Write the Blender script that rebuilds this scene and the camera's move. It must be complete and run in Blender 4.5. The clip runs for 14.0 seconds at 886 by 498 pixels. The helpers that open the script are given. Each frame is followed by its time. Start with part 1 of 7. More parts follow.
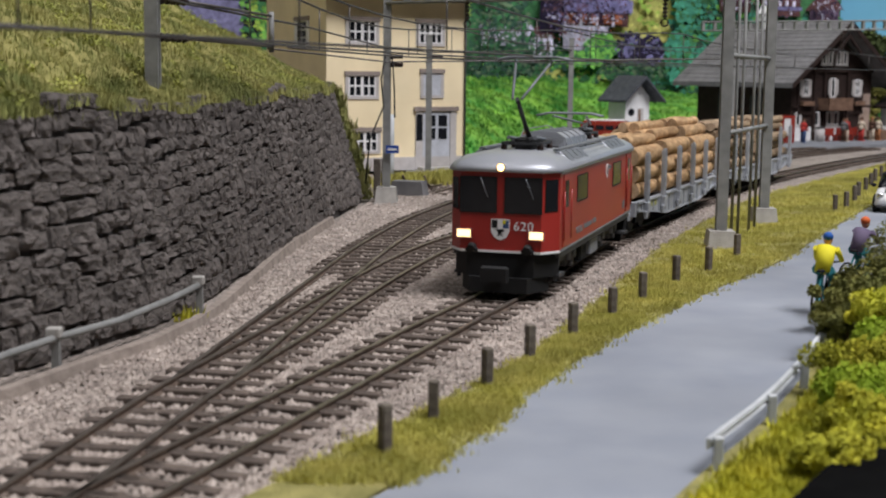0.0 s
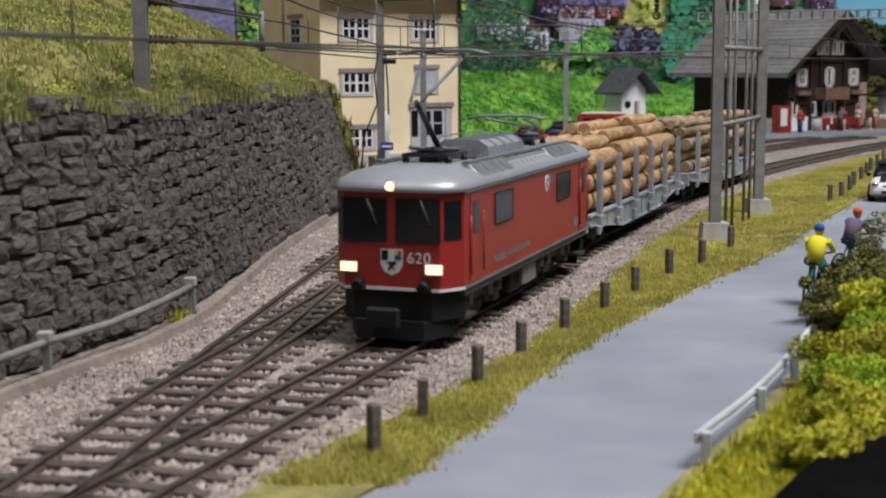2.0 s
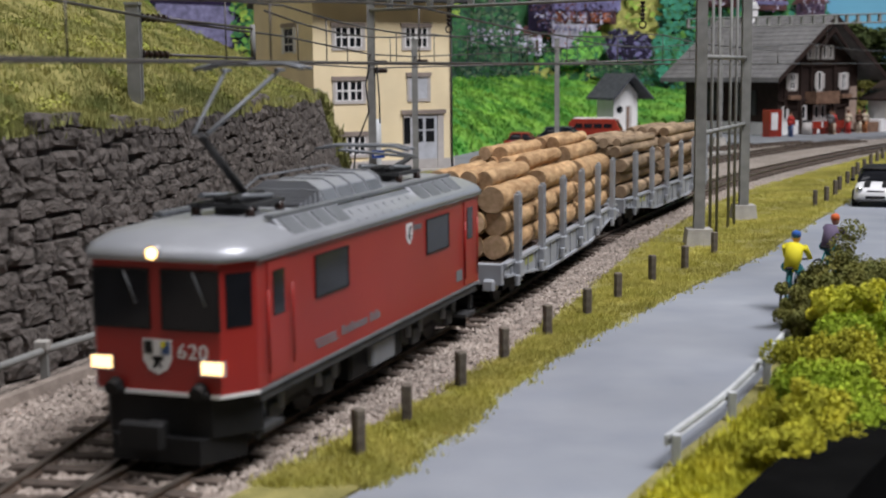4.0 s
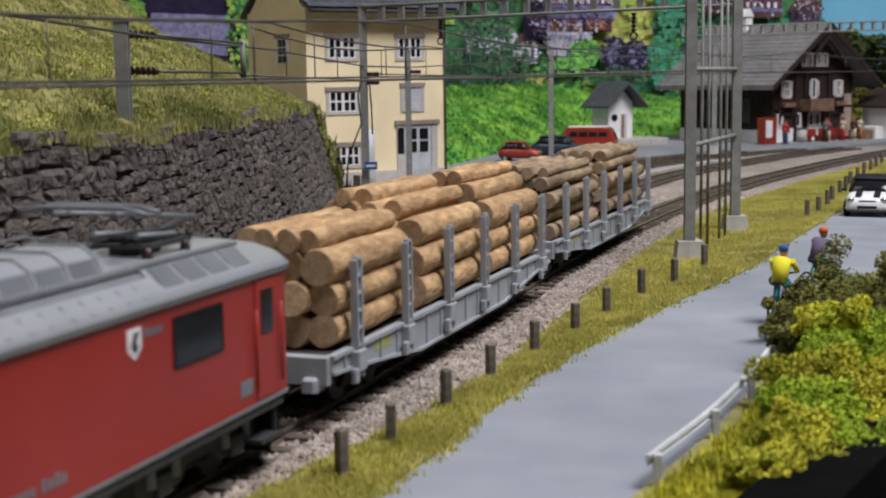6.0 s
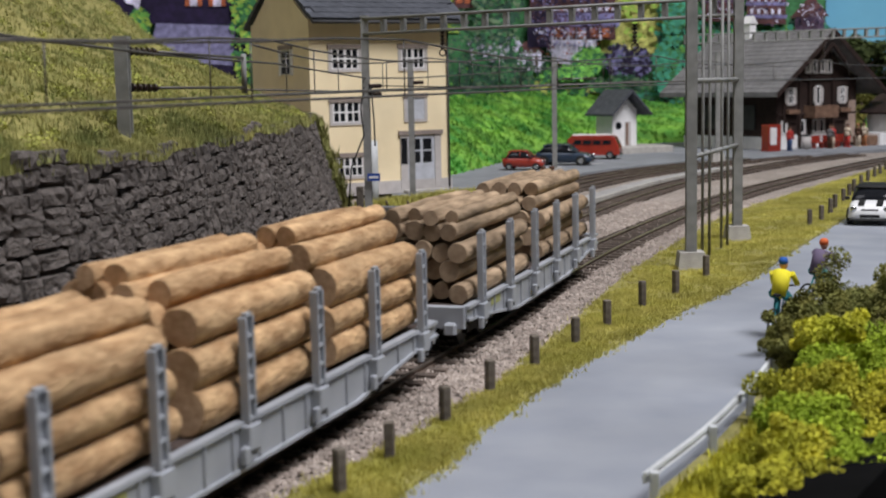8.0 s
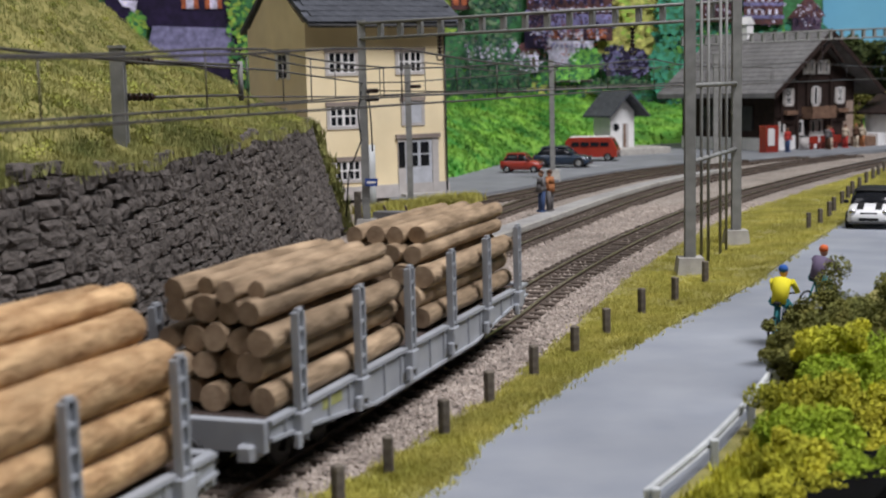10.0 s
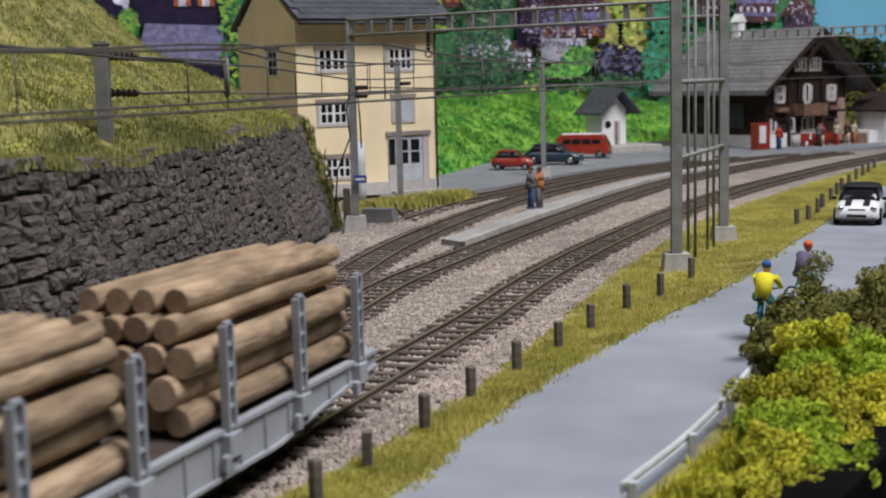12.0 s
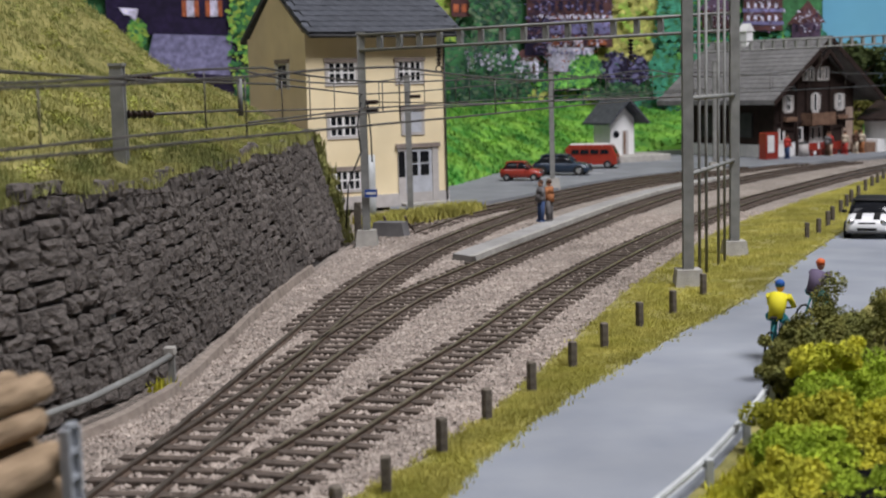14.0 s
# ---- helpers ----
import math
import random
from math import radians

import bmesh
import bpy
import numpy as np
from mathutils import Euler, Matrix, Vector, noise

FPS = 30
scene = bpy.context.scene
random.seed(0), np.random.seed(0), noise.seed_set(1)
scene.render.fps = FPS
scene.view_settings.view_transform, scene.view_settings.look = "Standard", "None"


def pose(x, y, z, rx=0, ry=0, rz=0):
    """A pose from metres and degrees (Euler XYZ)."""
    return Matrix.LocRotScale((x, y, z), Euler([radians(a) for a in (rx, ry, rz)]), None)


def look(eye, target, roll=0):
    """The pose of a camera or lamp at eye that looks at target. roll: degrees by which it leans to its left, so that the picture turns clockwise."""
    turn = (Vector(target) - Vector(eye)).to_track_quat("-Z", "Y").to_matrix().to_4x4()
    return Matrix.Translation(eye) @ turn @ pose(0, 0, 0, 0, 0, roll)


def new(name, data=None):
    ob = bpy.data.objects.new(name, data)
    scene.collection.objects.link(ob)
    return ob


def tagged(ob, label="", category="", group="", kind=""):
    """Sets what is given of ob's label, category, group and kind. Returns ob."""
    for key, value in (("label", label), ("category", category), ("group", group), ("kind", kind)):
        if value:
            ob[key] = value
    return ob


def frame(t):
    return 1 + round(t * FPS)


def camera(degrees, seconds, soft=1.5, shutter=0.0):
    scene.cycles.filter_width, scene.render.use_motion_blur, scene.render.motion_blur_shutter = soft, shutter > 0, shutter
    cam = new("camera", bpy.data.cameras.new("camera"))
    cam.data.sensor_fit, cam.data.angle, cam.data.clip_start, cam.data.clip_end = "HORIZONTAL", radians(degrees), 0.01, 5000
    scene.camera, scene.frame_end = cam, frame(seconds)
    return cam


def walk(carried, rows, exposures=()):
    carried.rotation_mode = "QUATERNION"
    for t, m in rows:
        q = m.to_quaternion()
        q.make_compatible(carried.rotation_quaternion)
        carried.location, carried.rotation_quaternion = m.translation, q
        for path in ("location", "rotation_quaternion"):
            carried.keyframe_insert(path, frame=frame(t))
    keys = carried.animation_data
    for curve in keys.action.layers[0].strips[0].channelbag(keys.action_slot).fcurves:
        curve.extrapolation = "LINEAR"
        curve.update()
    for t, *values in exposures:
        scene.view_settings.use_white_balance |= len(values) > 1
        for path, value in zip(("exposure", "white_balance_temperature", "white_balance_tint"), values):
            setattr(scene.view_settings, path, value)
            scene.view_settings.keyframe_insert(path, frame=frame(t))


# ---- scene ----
K = 1 / 78  # metres for one layout unit; a model railway, so one unit is about a metre of the original
cam = camera(36.35, 14.0, soft=2.0, shutter=0.5)
cam.data.dof.use_dof = True
cam.data.dof.focus_distance = 36 * K
cam.data.dof.aperture_fstop = 50
PATH = [  # seconds, eye in layout units, yaw, pitch, lean in degrees
    (0, 0.001, 0.098, 4.677, 1.982, -7.490, 0.647),
    (0.5, 0.095, 0.115, 4.658, 2.049, -7.584, 0.190),
    (1, 0.114, 0.084, 4.662, 2.078, -7.664, 0.041),
    (1.5, 0.150, 0.123, 4.680, 2.033, -7.728, -0.124),
    (2, 0.191, 0.095, 4.731, 2.033, -7.719, -0.253),
    (2.5, 0.297, -0.173, 4.815, 1.977, -7.702, -0.380),
    (3, 0.325, -0.383, 4.854, 1.977, -7.631, -0.452),
    (5.5, 0.610, -0.658, 5.053, 1.789, -7.435, -0.687),
    (6, 0.640, -0.613, 5.109, 1.842, -7.310, -0.754),
    (6.5, 0.703, -0.553, 5.228, 1.900, -7.262, -0.794),
    (7, 0.681, -0.654, 5.408, 2.007, -7.125, -0.944),
    (7.5, 0.656, -0.649, 5.335, 2.116, -7.025, -1.077),
    (8, 0.780, -0.651, 5.277, 2.127, -7.029, -1.109),
    (10.5, 0.766, -0.380, 5.467, 1.968, -7.044, -1.422),
    (11, 0.810, -0.298, 5.391, 1.885, -7.084, -1.444),
    (11.5, 0.931, -0.410, 5.387, 1.886, -7.087, -1.427),
    (12, 0.997, -0.516, 5.398, 1.826, -7.124, -1.357),
    (12.5, 0.893, -0.530, 5.488, 1.908, -7.086, -1.292),
    (13, 0.890, -0.632, 5.643, 1.960, -7.016, -1.376),
    (13.5, 0.821, -0.681, 5.673, 2.043, -6.900, -1.439),
    (14, 0.843, -0.606, 5.703, 2.089, -6.861, -1.507),
]


def eye_pose(x, y, z, yaw, pitch, lean):
    return Matrix.Translation((x * K, y * K, z * K)) @ pose(0, 0, 0, 0, 0, yaw) @ pose(0, 0, 0, 90 + pitch) @ pose(0, 0, 0, 0, 0, lean)


walk(cam, [(t, eye_pose(*row)) for t, *row in PATH])

# ---- light: unseen lamps in an assumed hall, one of them added fill ----
world = bpy.data.worlds.new("hall_air")
scene.world = world
world.use_nodes = True
world.node_tree.nodes["Background"].inputs[0].default_value = (0.90, 0.96, 1.10, 1)
world.node_tree.nodes["Background"].inputs[1].default_value = 0.74


def unseen_lamp(x, y, z, tx, ty, size, power):
    data = bpy.data.lights.new("unseen_lamp", "AREA")
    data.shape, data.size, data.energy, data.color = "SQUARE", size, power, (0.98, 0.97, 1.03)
    ob = new("unseen_lamp", data)
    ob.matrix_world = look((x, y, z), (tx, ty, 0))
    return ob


# assumed room light from high above, out of view
unseen_lamp(0.75, -0.35, 2.1, 0.05, 0.5, 1.1, 20)
# assumed as well; set below the ceiling to brighten the far upright fronts
unseen_lamp(0.7, 0.05, 1.7, 0.0, 1.05, 0.8, 41)
# fill lamp added at the left to lift the house's side wall
unseen_lamp(-1.0, 0.1, 2.1, -0.05, 0.95, 1.0, 10)
scene.view_settings.exposure = -0.08

# ---- materials ----
def material(name, c1, c2=None, grain=0.3, rough=0.8, bump=0.3, fine=0.05, metal=0.0, vary=0.0, blotch=2.5, spread=0.15, spec=0.3, stretch=1.0):
    """Two tones in patches of `grain` units, broad blotches, fine relief of `fine` units; vary: tone from piece to piece."""
    m = bpy.data.materials.new(name)
    m.use_nodes = True
    nodes, links = m.node_tree.nodes, m.node_tree.links
    b = nodes["Principled BSDF"]
    b.inputs["Roughness"].default_value, b.inputs["Metallic"].default_value = rough, metal
    b.inputs["Specular IOR Level"].default_value = spec
    c2 = c2 or tuple(v * 0.75 for v in c1)
    co = nodes.new("ShaderNodeTexCoord")

    place = co.outputs["Object"]
    if stretch != 1.0:
        squeeze = nodes.new("ShaderNodeVectorMath")
        squeeze.operation = "MULTIPLY"
        squeeze.inputs[1].default_value = (stretch, 1, 1)
        links.new(place, squeeze.inputs[0])
        place = squeeze.outputs[0]

    def noise_at(size, detail):
        n = nodes.new("ShaderNodeTexNoise")
        n.inputs["Scale"].default_value, n.inputs["Detail"].default_value = 1 / (size * K), detail
        links.new(place, n.inputs["Vector"])
        return n

    n1 = noise_at(grain, 6)
    ramp = nodes.new("ShaderNodeValToRGB")
    ramp.color_ramp.elements[0].position, ramp.color_ramp.elements[1].position = 0.33, 0.67
    ramp.color_ramp.elements[0].color, ramp.color_ramp.elements[1].color = (*c2, 1), (*c1, 1)
    links.new(n1.outputs[0], ramp.inputs[0])
    n2 = noise_at(blotch, 3)
    span = nodes.new("ShaderNodeMapRange")
    span.inputs[1].default_value, span.inputs[2].default_value = 0.3, 0.7
    span.inputs[3].default_value, span.inputs[4].default_value = 1 - spread, 1 + spread
    links.new(n2.outputs[0], span.inputs[0])
    value = span.outputs[0]
    if vary:
        info = nodes.new("ShaderNodeObjectInfo")
        geo = nodes.new("ShaderNodeNewGeometry")
        add = nodes.new("ShaderNodeMath")
        links.new(info.outputs["Random"], add.inputs[0])
        links.new(geo.outputs["Random Per Island"], add.inputs[1])
        span2 = nodes.new("ShaderNodeMapRange")
        span2.inputs[2].default_value = 2.0
        span2.inputs[3].default_value, span2.inputs[4].default_value = 1 - vary, 1 + vary
        links.new(add.outputs[0], span2.inputs[0])
        mul = nodes.new("ShaderNodeMath")
        mul.operation = "MULTIPLY"
        links.new(value, mul.inputs[0]), links.new(span2.outputs[0], mul.inputs[1])
        value = mul.outputs[0]
    mix = nodes.new("ShaderNodeVectorMath")
    mix.operation = "SCALE"
    links.new(ramp.outputs[0], mix.inputs[0]), links.new(value, mix.inputs["Scale"])
    links.new(mix.outputs[0], b.inputs["Base Color"])
    if bump:
        n3 = noise_at(fine, 4)
        bp = nodes.new("ShaderNodeBump")
        bp.inputs["Strength"].default_value, bp.inputs["Distance"].default_value = bump, fine * K * 0.6
        links.new(n3.outputs[0], bp.inputs["Height"]), links.new(bp.outputs[0], b.inputs["Normal"])
    return m


def glowing(name, colour, strength):
    m = material(name, colour, bump=0)
    b = m.node_tree.nodes["Principled BSDF"]
    b.inputs["Emission Color"].default_value, b.inputs["Emission Strength"].default_value = (*colour, 1), strength
    return m


def glass(name, colour, rough=0.12):
    m = material(name, colour, bump=0, rough=rough, spec=0.3, spread=0.05)
    return m


STONE = material("dark_stone", (0.16, 0.139, 0.124), (0.08, 0.069, 0.062), 0.22, 0.95, 1.0, 0.10, vary=0.18, spread=0.2)
LEDGE = material("dusty_ledge", (0.34, 0.285, 0.24), (0.22, 0.18, 0.15), 0.3, 0.95, 0.6, 0.06)
JOINT = material("stone_joint", (0.085, 0.078, 0.074), None, 0.1, 1.0, 0.4, 0.05)
GRAVEL = material("gravel_bed", (0.42, 0.36, 0.31), (0.16, 0.135, 0.115), 0.075, 0.95, 1.0, 0.06, spread=0.2, blotch=3)
PEBBLE = material("pebble", (0.46, 0.395, 0.34), (0.29, 0.24, 0.205), 0.3, 0.95, 0.2, 0.04, vary=0.45, spread=0.15)
EARTH = material("brown_earth", (0.16, 0.115, 0.075), (0.07, 0.055, 0.04), 0.3, 1.0, 0.8, 0.07)
TURF = material("turf_soil", (0.32, 0.285, 0.10), (0.20, 0.185, 0.06), 0.4, 1.0, 0.9, 0.08)
GRASS = material("dry_grass", (0.52, 0.47, 0.13), (0.38, 0.36, 0.075), 1.0, 0.9, 0, vary=0.35, spread=0.25)
HILLGRASS = material("hill_grass", (0.36, 0.335, 0.115), (0.18, 0.205, 0.062), 1.2, 0.9, 0, vary=0.35, spread=0.25)
LUSH = material("lush_grass", (0.23, 0.44, 0.06), (0.05, 0.22, 0.035), 2.2, 0.9, 0.8, 0.25, vary=0.3, spread=0.35)
ASPHALT = material("painted_asphalt", (0.27, 0.285, 0.312), (0.225, 0.242, 0.275), 1.6, 0.75, 0.12, 0.05, spread=0.14, blotch=5)
LOT = material("yard_asphalt", (0.24, 0.25, 0.265), (0.20, 0.21, 0.225), 1.2, 0.85, 0.2, 0.05, spread=0.12)
PLATFORM = material("platform_paving", (0.36, 0.35, 0.335), (0.29, 0.28, 0.27), 0.6, 0.9, 0.3, 0.06)
CONCRETE = material("concrete", (0.45, 0.43, 0.39), (0.34, 0.32, 0.29), 0.4, 0.9, 0.4, 0.06)
SLEEPER = material("sleeper_wood", (0.13, 0.10, 0.08), (0.06, 0.048, 0.04), 0.15, 0.9, 0.6, 0.05, vary=0.3)
RAILSTEEL = material("rusty_rail", (0.17, 0.125, 0.095), (0.095, 0.07, 0.055), 0.4, 0.55, 0.3, 0.05, metal=0.3)
RAILHEAD = material("worn_rail_head", (0.33, 0.29, 0.25), (0.2, 0.17, 0.14), 0.8, 0.35, 0.1, 0.05, metal=0.8)
POSTWOOD = material("weathered_post", (0.17, 0.145, 0.115), (0.085, 0.072, 0.06), 0.12, 0.95, 0.7, 0.04, vary=0.25)
MASTGREY = material("mast_steel", (0.27, 0.27, 0.255), (0.19, 0.19, 0.18), 0.4, 0.6, 0.2, 0.05, spread=0.1)
WIRE = material("catenary_wire", (0.12, 0.11, 0.105), None, 0.5, 0.5, 0, metal=0.4)
INSULATOR = material("brown_insulator", (0.035, 0.02, 0.016), None, 0.2, 0.3, 0)
YELLOW = material("cream_render", (0.86, 0.73, 0.48), (0.80, 0.67, 0.43), 1.5, 0.9, 0.25, 0.08, spread=0.08)
SURROUND = material("stone_surround", (0.50, 0.47, 0.45), (0.42, 0.39, 0.37), 0.4, 0.9, 0.2, 0.06)
LINTEL = material("lintel_stone", (0.30, 0.25, 0.22), None, 0.4, 0.9, 0.2, 0.06)
WHITE = material("white_paint", (0.78, 0.77, 0.76), (0.70, 0.69, 0.68), 0.5, 0.6, 0.1, 0.05, spread=0.05)
DOORGREY = material("pale_door_paint", (0.52, 0.54, 0.58), None, 0.5, 0.6, 0.1, 0.05, spread=0.05)
SLATE = material("slate_tile", (0.085, 0.09, 0.105), (0.05, 0.054, 0.064), 0.3, 0.7, 0.4, 0.06, vary=0.25)
ROOFGREY = material("grey_shingle", (0.19, 0.185, 0.185), (0.145, 0.14, 0.14), 0.5, 0.85, 0.5, 0.08, vary=0.15)
CHALET = material("dark_timber", (0.034, 0.019, 0.015), (0.018, 0.010, 0.008), 0.5, 0.8, 0.4, 0.06, spread=0.2)
BEAMWOOD = material("brown_timber", (0.22, 0.13, 0.085), (0.13, 0.075, 0.05), 0.4, 0.8, 0.3, 0.06)
PALEPLANK = material("pale_plank", (0.36, 0.27, 0.22), (0.26, 0.19, 0.15), 0.3, 0.85, 0.3, 0.06)
PANE = glass("dark_pane", (0.012, 0.013, 0.016))
RED = material("signal_red_paint", (0.33, 0.026, 0.02), (0.30, 0.022, 0.017), 2.0, 0.35, 0.04, 0.05, spread=0.06, spec=0.45)
DARKGREY = material("dark_frame_paint", (0.055, 0.055, 0.055), (0.035, 0.035, 0.036), 0.5, 0.6, 0.1, 0.05)
FASCIABLACK = material("black_board", (0.006, 0.006, 0.006), (0.004, 0.004, 0.004), 0.5, 1.0, 0.1, 0.05, spec=0.02)
BLACK = material("matt_black", (0.014, 0.014, 0.014), (0.008, 0.008, 0.008), 0.5, 0.7, 0.1, 0.05)
SILVER = material("silver_roof_paint", (0.38, 0.39, 0.41), (0.33, 0.34, 0.36), 1.0, 0.36, 0.08, 0.05, metal=0.25, spread=0.06)
SILVERDARK = material("grey_grille", (0.22, 0.23, 0.245), (0.17, 0.18, 0.19), 0.6, 0.5, 0.1, 0.05, metal=0.2)
WAGONGREY = material("wagon_grey_plastic", (0.36, 0.375, 0.40), (0.31, 0.325, 0.35), 0.6, 0.45, 0.1, 0.05, spread=0.06)
DECK = material("dark_deck", (0.07, 0.05, 0.042), None, 0.3, 0.9, 0.4, 0.05)
LOGBARK = material("peeled_log", (0.56, 0.37, 0.195), (0.31, 0.18, 0.085), 0.17, 0.85, 1.0, 0.09, vary=0.2, blotch=0.5, spread=0.22, stretch=0.45)
LOGEND = material("sawn_log_end", (0.62, 0.43, 0.27), (0.45, 0.295, 0.165), 0.1, 0.9, 0.4, 0.05, vary=0.15)
LOGBROWN = material("weathered_log", (0.40, 0.29, 0.185), (0.20, 0.14, 0.085), 0.2, 0.9, 0.9, 0.07, vary=0.3, blotch=0.8, spread=0.25, stretch=0.25)
LOGBROWNEND = material("weathered_log_end", (0.40, 0.29, 0.19), (0.28, 0.19, 0.12), 0.15, 0.9, 0.4, 0.05, vary=0.2)
BEAM_LIGHT = glowing("warm_headlight", (1.0, 0.62, 0.28), 3.2)
TOP_LIGHT = glowing("warm_top_light", (1.0, 0.6, 0.22), 6.0)
LEAF_GREEN = material("fresh_green_leaf", (0.46, 0.56, 0.045), (0.26, 0.38, 0.025), 0.9, 0.9, 0, vary=0.4, spread=0.3)
LEAF_YELLOW = material("yellow_green_leaf", (0.66, 0.60, 0.055), (0.40, 0.41, 0.035), 0.9, 0.9, 0, vary=0.4, spread=0.3)
LEAF_MOSS = material("moss_leaf", (0.36, 0.36, 0.085), (0.19, 0.22, 0.05), 1.2, 0.95, 0, vary=0.4, spread=0.3)
LEAF_OLIVE = material("olive_leaf", (0.24, 0.22, 0.05), (0.12, 0.13, 0.035), 0.9, 0.9, 0, vary=0.4, spread=0.3)
LEAF_DARK = material("dark_leaf", (0.07, 0.09, 0.025), (0.035, 0.05, 0.015), 0.9, 0.9, 0, vary=0.4, spread=0.3)
TWIG = material("brown_twig", (0.10, 0.07, 0.045), None, 0.2, 0.95, 0.4, 0.05)
RAILWHITE = material("pale_guard_rail", (0.58, 0.60, 0.60), (0.48, 0.50, 0.50), 0.4, 0.6, 0.2, 0.05)
CHROME = material("chrome", (0.7, 0.7, 0.7), None, 0.5, 0.2, 0, metal=1.0)
CARRED = material("car_red", (0.30, 0.035, 0.022), None, 1, 0.25, 0, spread=0.05, spec=0.5)
CARBLUE = material("car_dark_blue", (0.025, 0.04, 0.065), None, 1, 0.25, 0, spread=0.05, spec=0.5)
CARWHITE = material("car_white", (0.80, 0.80, 0.80), (0.78, 0.78, 0.78), 1, 0.25, 0, spread=0.03, spec=0.5)
TYRE = material("tyre_rubber", (0.02, 0.02, 0.02), None, 0.3, 0.8, 0)
SKIN = material("figure_skin_paint", (0.55, 0.30, 0.20), None, 0.5, 0.7, 0)
CLOTH = {n: material("figure_" + n, c, None, 0.4, 0.8, 0) for n, c in dict(yellow=(0.75, 0.66, 0.03), teal=(0.03, 0.20, 0.22), blue=(0.03, 0.12, 0.42), orange=(0.75, 0.16, 0.05), purple=(0.13, 0.10, 0.16), navy=(0.06, 0.10, 0.22), tan=(0.42, 0.17, 0.07), grey=(0.16, 0.15, 0.15), brown=(0.10, 0.05, 0.03), red=(0.5, 0.05, 0.04), cream=(0.6, 0.5, 0.38)).items()}
YELLOWMARK = material("faded_yellow_mark", (0.42, 0.43, 0.16), None, 0.2, 0.7, 0)
SIGNBLUE = material("sign_blue", (0.03, 0.08, 0.34), None, 0.5, 0.5, 0)
WALLPAINT = material("hall_wall_paint", (0.62, 0.62, 0.62), None, 30, 0.9, 0)
FLOORPAINT = material("hall_floor", (0.10, 0.10, 0.10), None, 30, 0.8, 0)


# ---- building tools; all sizes in layout units ----
class Shape:
    """A mesh in the making."""

    def __init__(self):
        self.v, self.f, self.m, self.mi, self.smooth = [], [], [], 0, []

    def add(self, verts, faces, smooth=False):
        n = len(self.v)
        self.v += [tuple(p) for p in verts]
        self.f += [tuple(i + n for i in f) for f in faces]
        self.m += [self.mi] * len(faces)
        self.smooth += [smooth] * len(faces)
        return self

    def box(self, x0, x1, y0, y1, z0, z1, c=0.0, turn=None):
        """A box, its four upright edges and top cut by c."""
        if c:
            ring = [(x0 + c, y0), (x1 - c, y0), (x1, y0 + c), (x1, y1 - c), (x1 - c, y1), (x0 + c, y1), (x0, y1 - c), (x0, y0 + c)]
            inn = [(min(max(x, x0 + c), x1 - c), min(max(y, y0 + c), y1 - c)) for x, y in ring]
            vs = [(x, y, z0) for x, y in ring] + [(x, y, z1 - c) for x, y in ring] + [(x, y, z1) for x, y in inn]
            fs = [tuple(range(7, -1, -1)), tuple(range(16, 24))]
            for i in range(8):
                j = (i + 1) % 8
                fs += [(i, j, 8 + j, 8 + i), (8 + i, 8 + j, 16 + j, 16 + i)]
        else:
            vs = [(x, y, z) for z in (z0, z1) for x, y in ((x0, y0), (x1, y0), (x1, y1), (x0, y1))]
            fs = [(3, 2, 1, 0), (4, 5, 6, 7), (0, 1, 5, 4), (1, 2, 6, 5), (2, 3, 7, 6), (3, 0, 4, 7)]
        if turn:
            vs = [tuple(turn @ Vector(p)) for p in vs]
        return self.add(vs, fs)

    def tube(self, p0, p1, r0, r1=None, seg=8, cap=True, smooth=True, wob=0.0):
        p0, p1 = Vector(p0), Vector(p1)
        r1 = r0 if r1 is None else r1
        q = (p1 - p0).to_track_quat("Z", "Y")
        vs = []
        for p, r in ((p0, r0), (p1, r1)):
            for i in range(seg):
                a = 2 * math.pi * i / seg
                rr = r * (1 + wob * math.sin(3 * a + 5 * r0))
                vs.append(p + q @ Vector((rr * math.cos(a), rr * math.sin(a), 0)))
        fs = [(i, (i + 1) % seg, seg + (i + 1) % seg, seg + i) for i in range(seg)]
        self.add(vs, fs, smooth)
        if cap:
            n = len(self.v) - 2 * seg
            self.f += [tuple(n + i for i in range(seg - 1, -1, -1)), tuple(n + seg + i for i in range(seg))]
            self.m += [self.mi, self.mi]
            self.smooth += [False, False]
        return self

    def path(self, pts, r, seg=6):
        pts = [Vector(p) for p in pts]
        vs = []
        for i, p in enumerate(pts):
            d = pts[min(i + 1, len(pts) - 1)] - pts[max(i - 1, 0)]
            q = (d if d.length > 1e-6 else Vector((0, 0, 1))).to_track_quat("Z", "Y")
            vs += [p + q @ Vector((r * math.cos(6.2832 * k / seg), r * math.sin(6.2832 * k / seg), 0)) for k in range(seg)]
        n = len(pts) - 1
        fs = [(j * seg + k, j * seg + (k + 1) % seg, (j + 1) * seg + (k + 1) % seg, (j + 1) * seg + k) for j in range(n) for k in range(seg)]
        return self.add(vs, fs + [tuple(range(seg - 1, -1, -1)), tuple(n * seg + k for k in range(seg))], True)

    def prism(self, poly, axis, a, b):
        """A flat outline pushed from a to b along an axis; poly in the other two axes in x, y, z order."""
        n, at = len(poly), "xyz".index(axis)

        def put(p, d):
            p = list(p)
            p.insert(at, d)
            return tuple(p)

        vs = [put(p, a) for p in poly] + [put(p, b) for p in poly]
        return self.add(vs, [tuple(range(n - 1, -1, -1)), tuple(range(n, 2 * n))] + [(i, (i + 1) % n, n + (i + 1) % n, n + i) for i in range(n)])

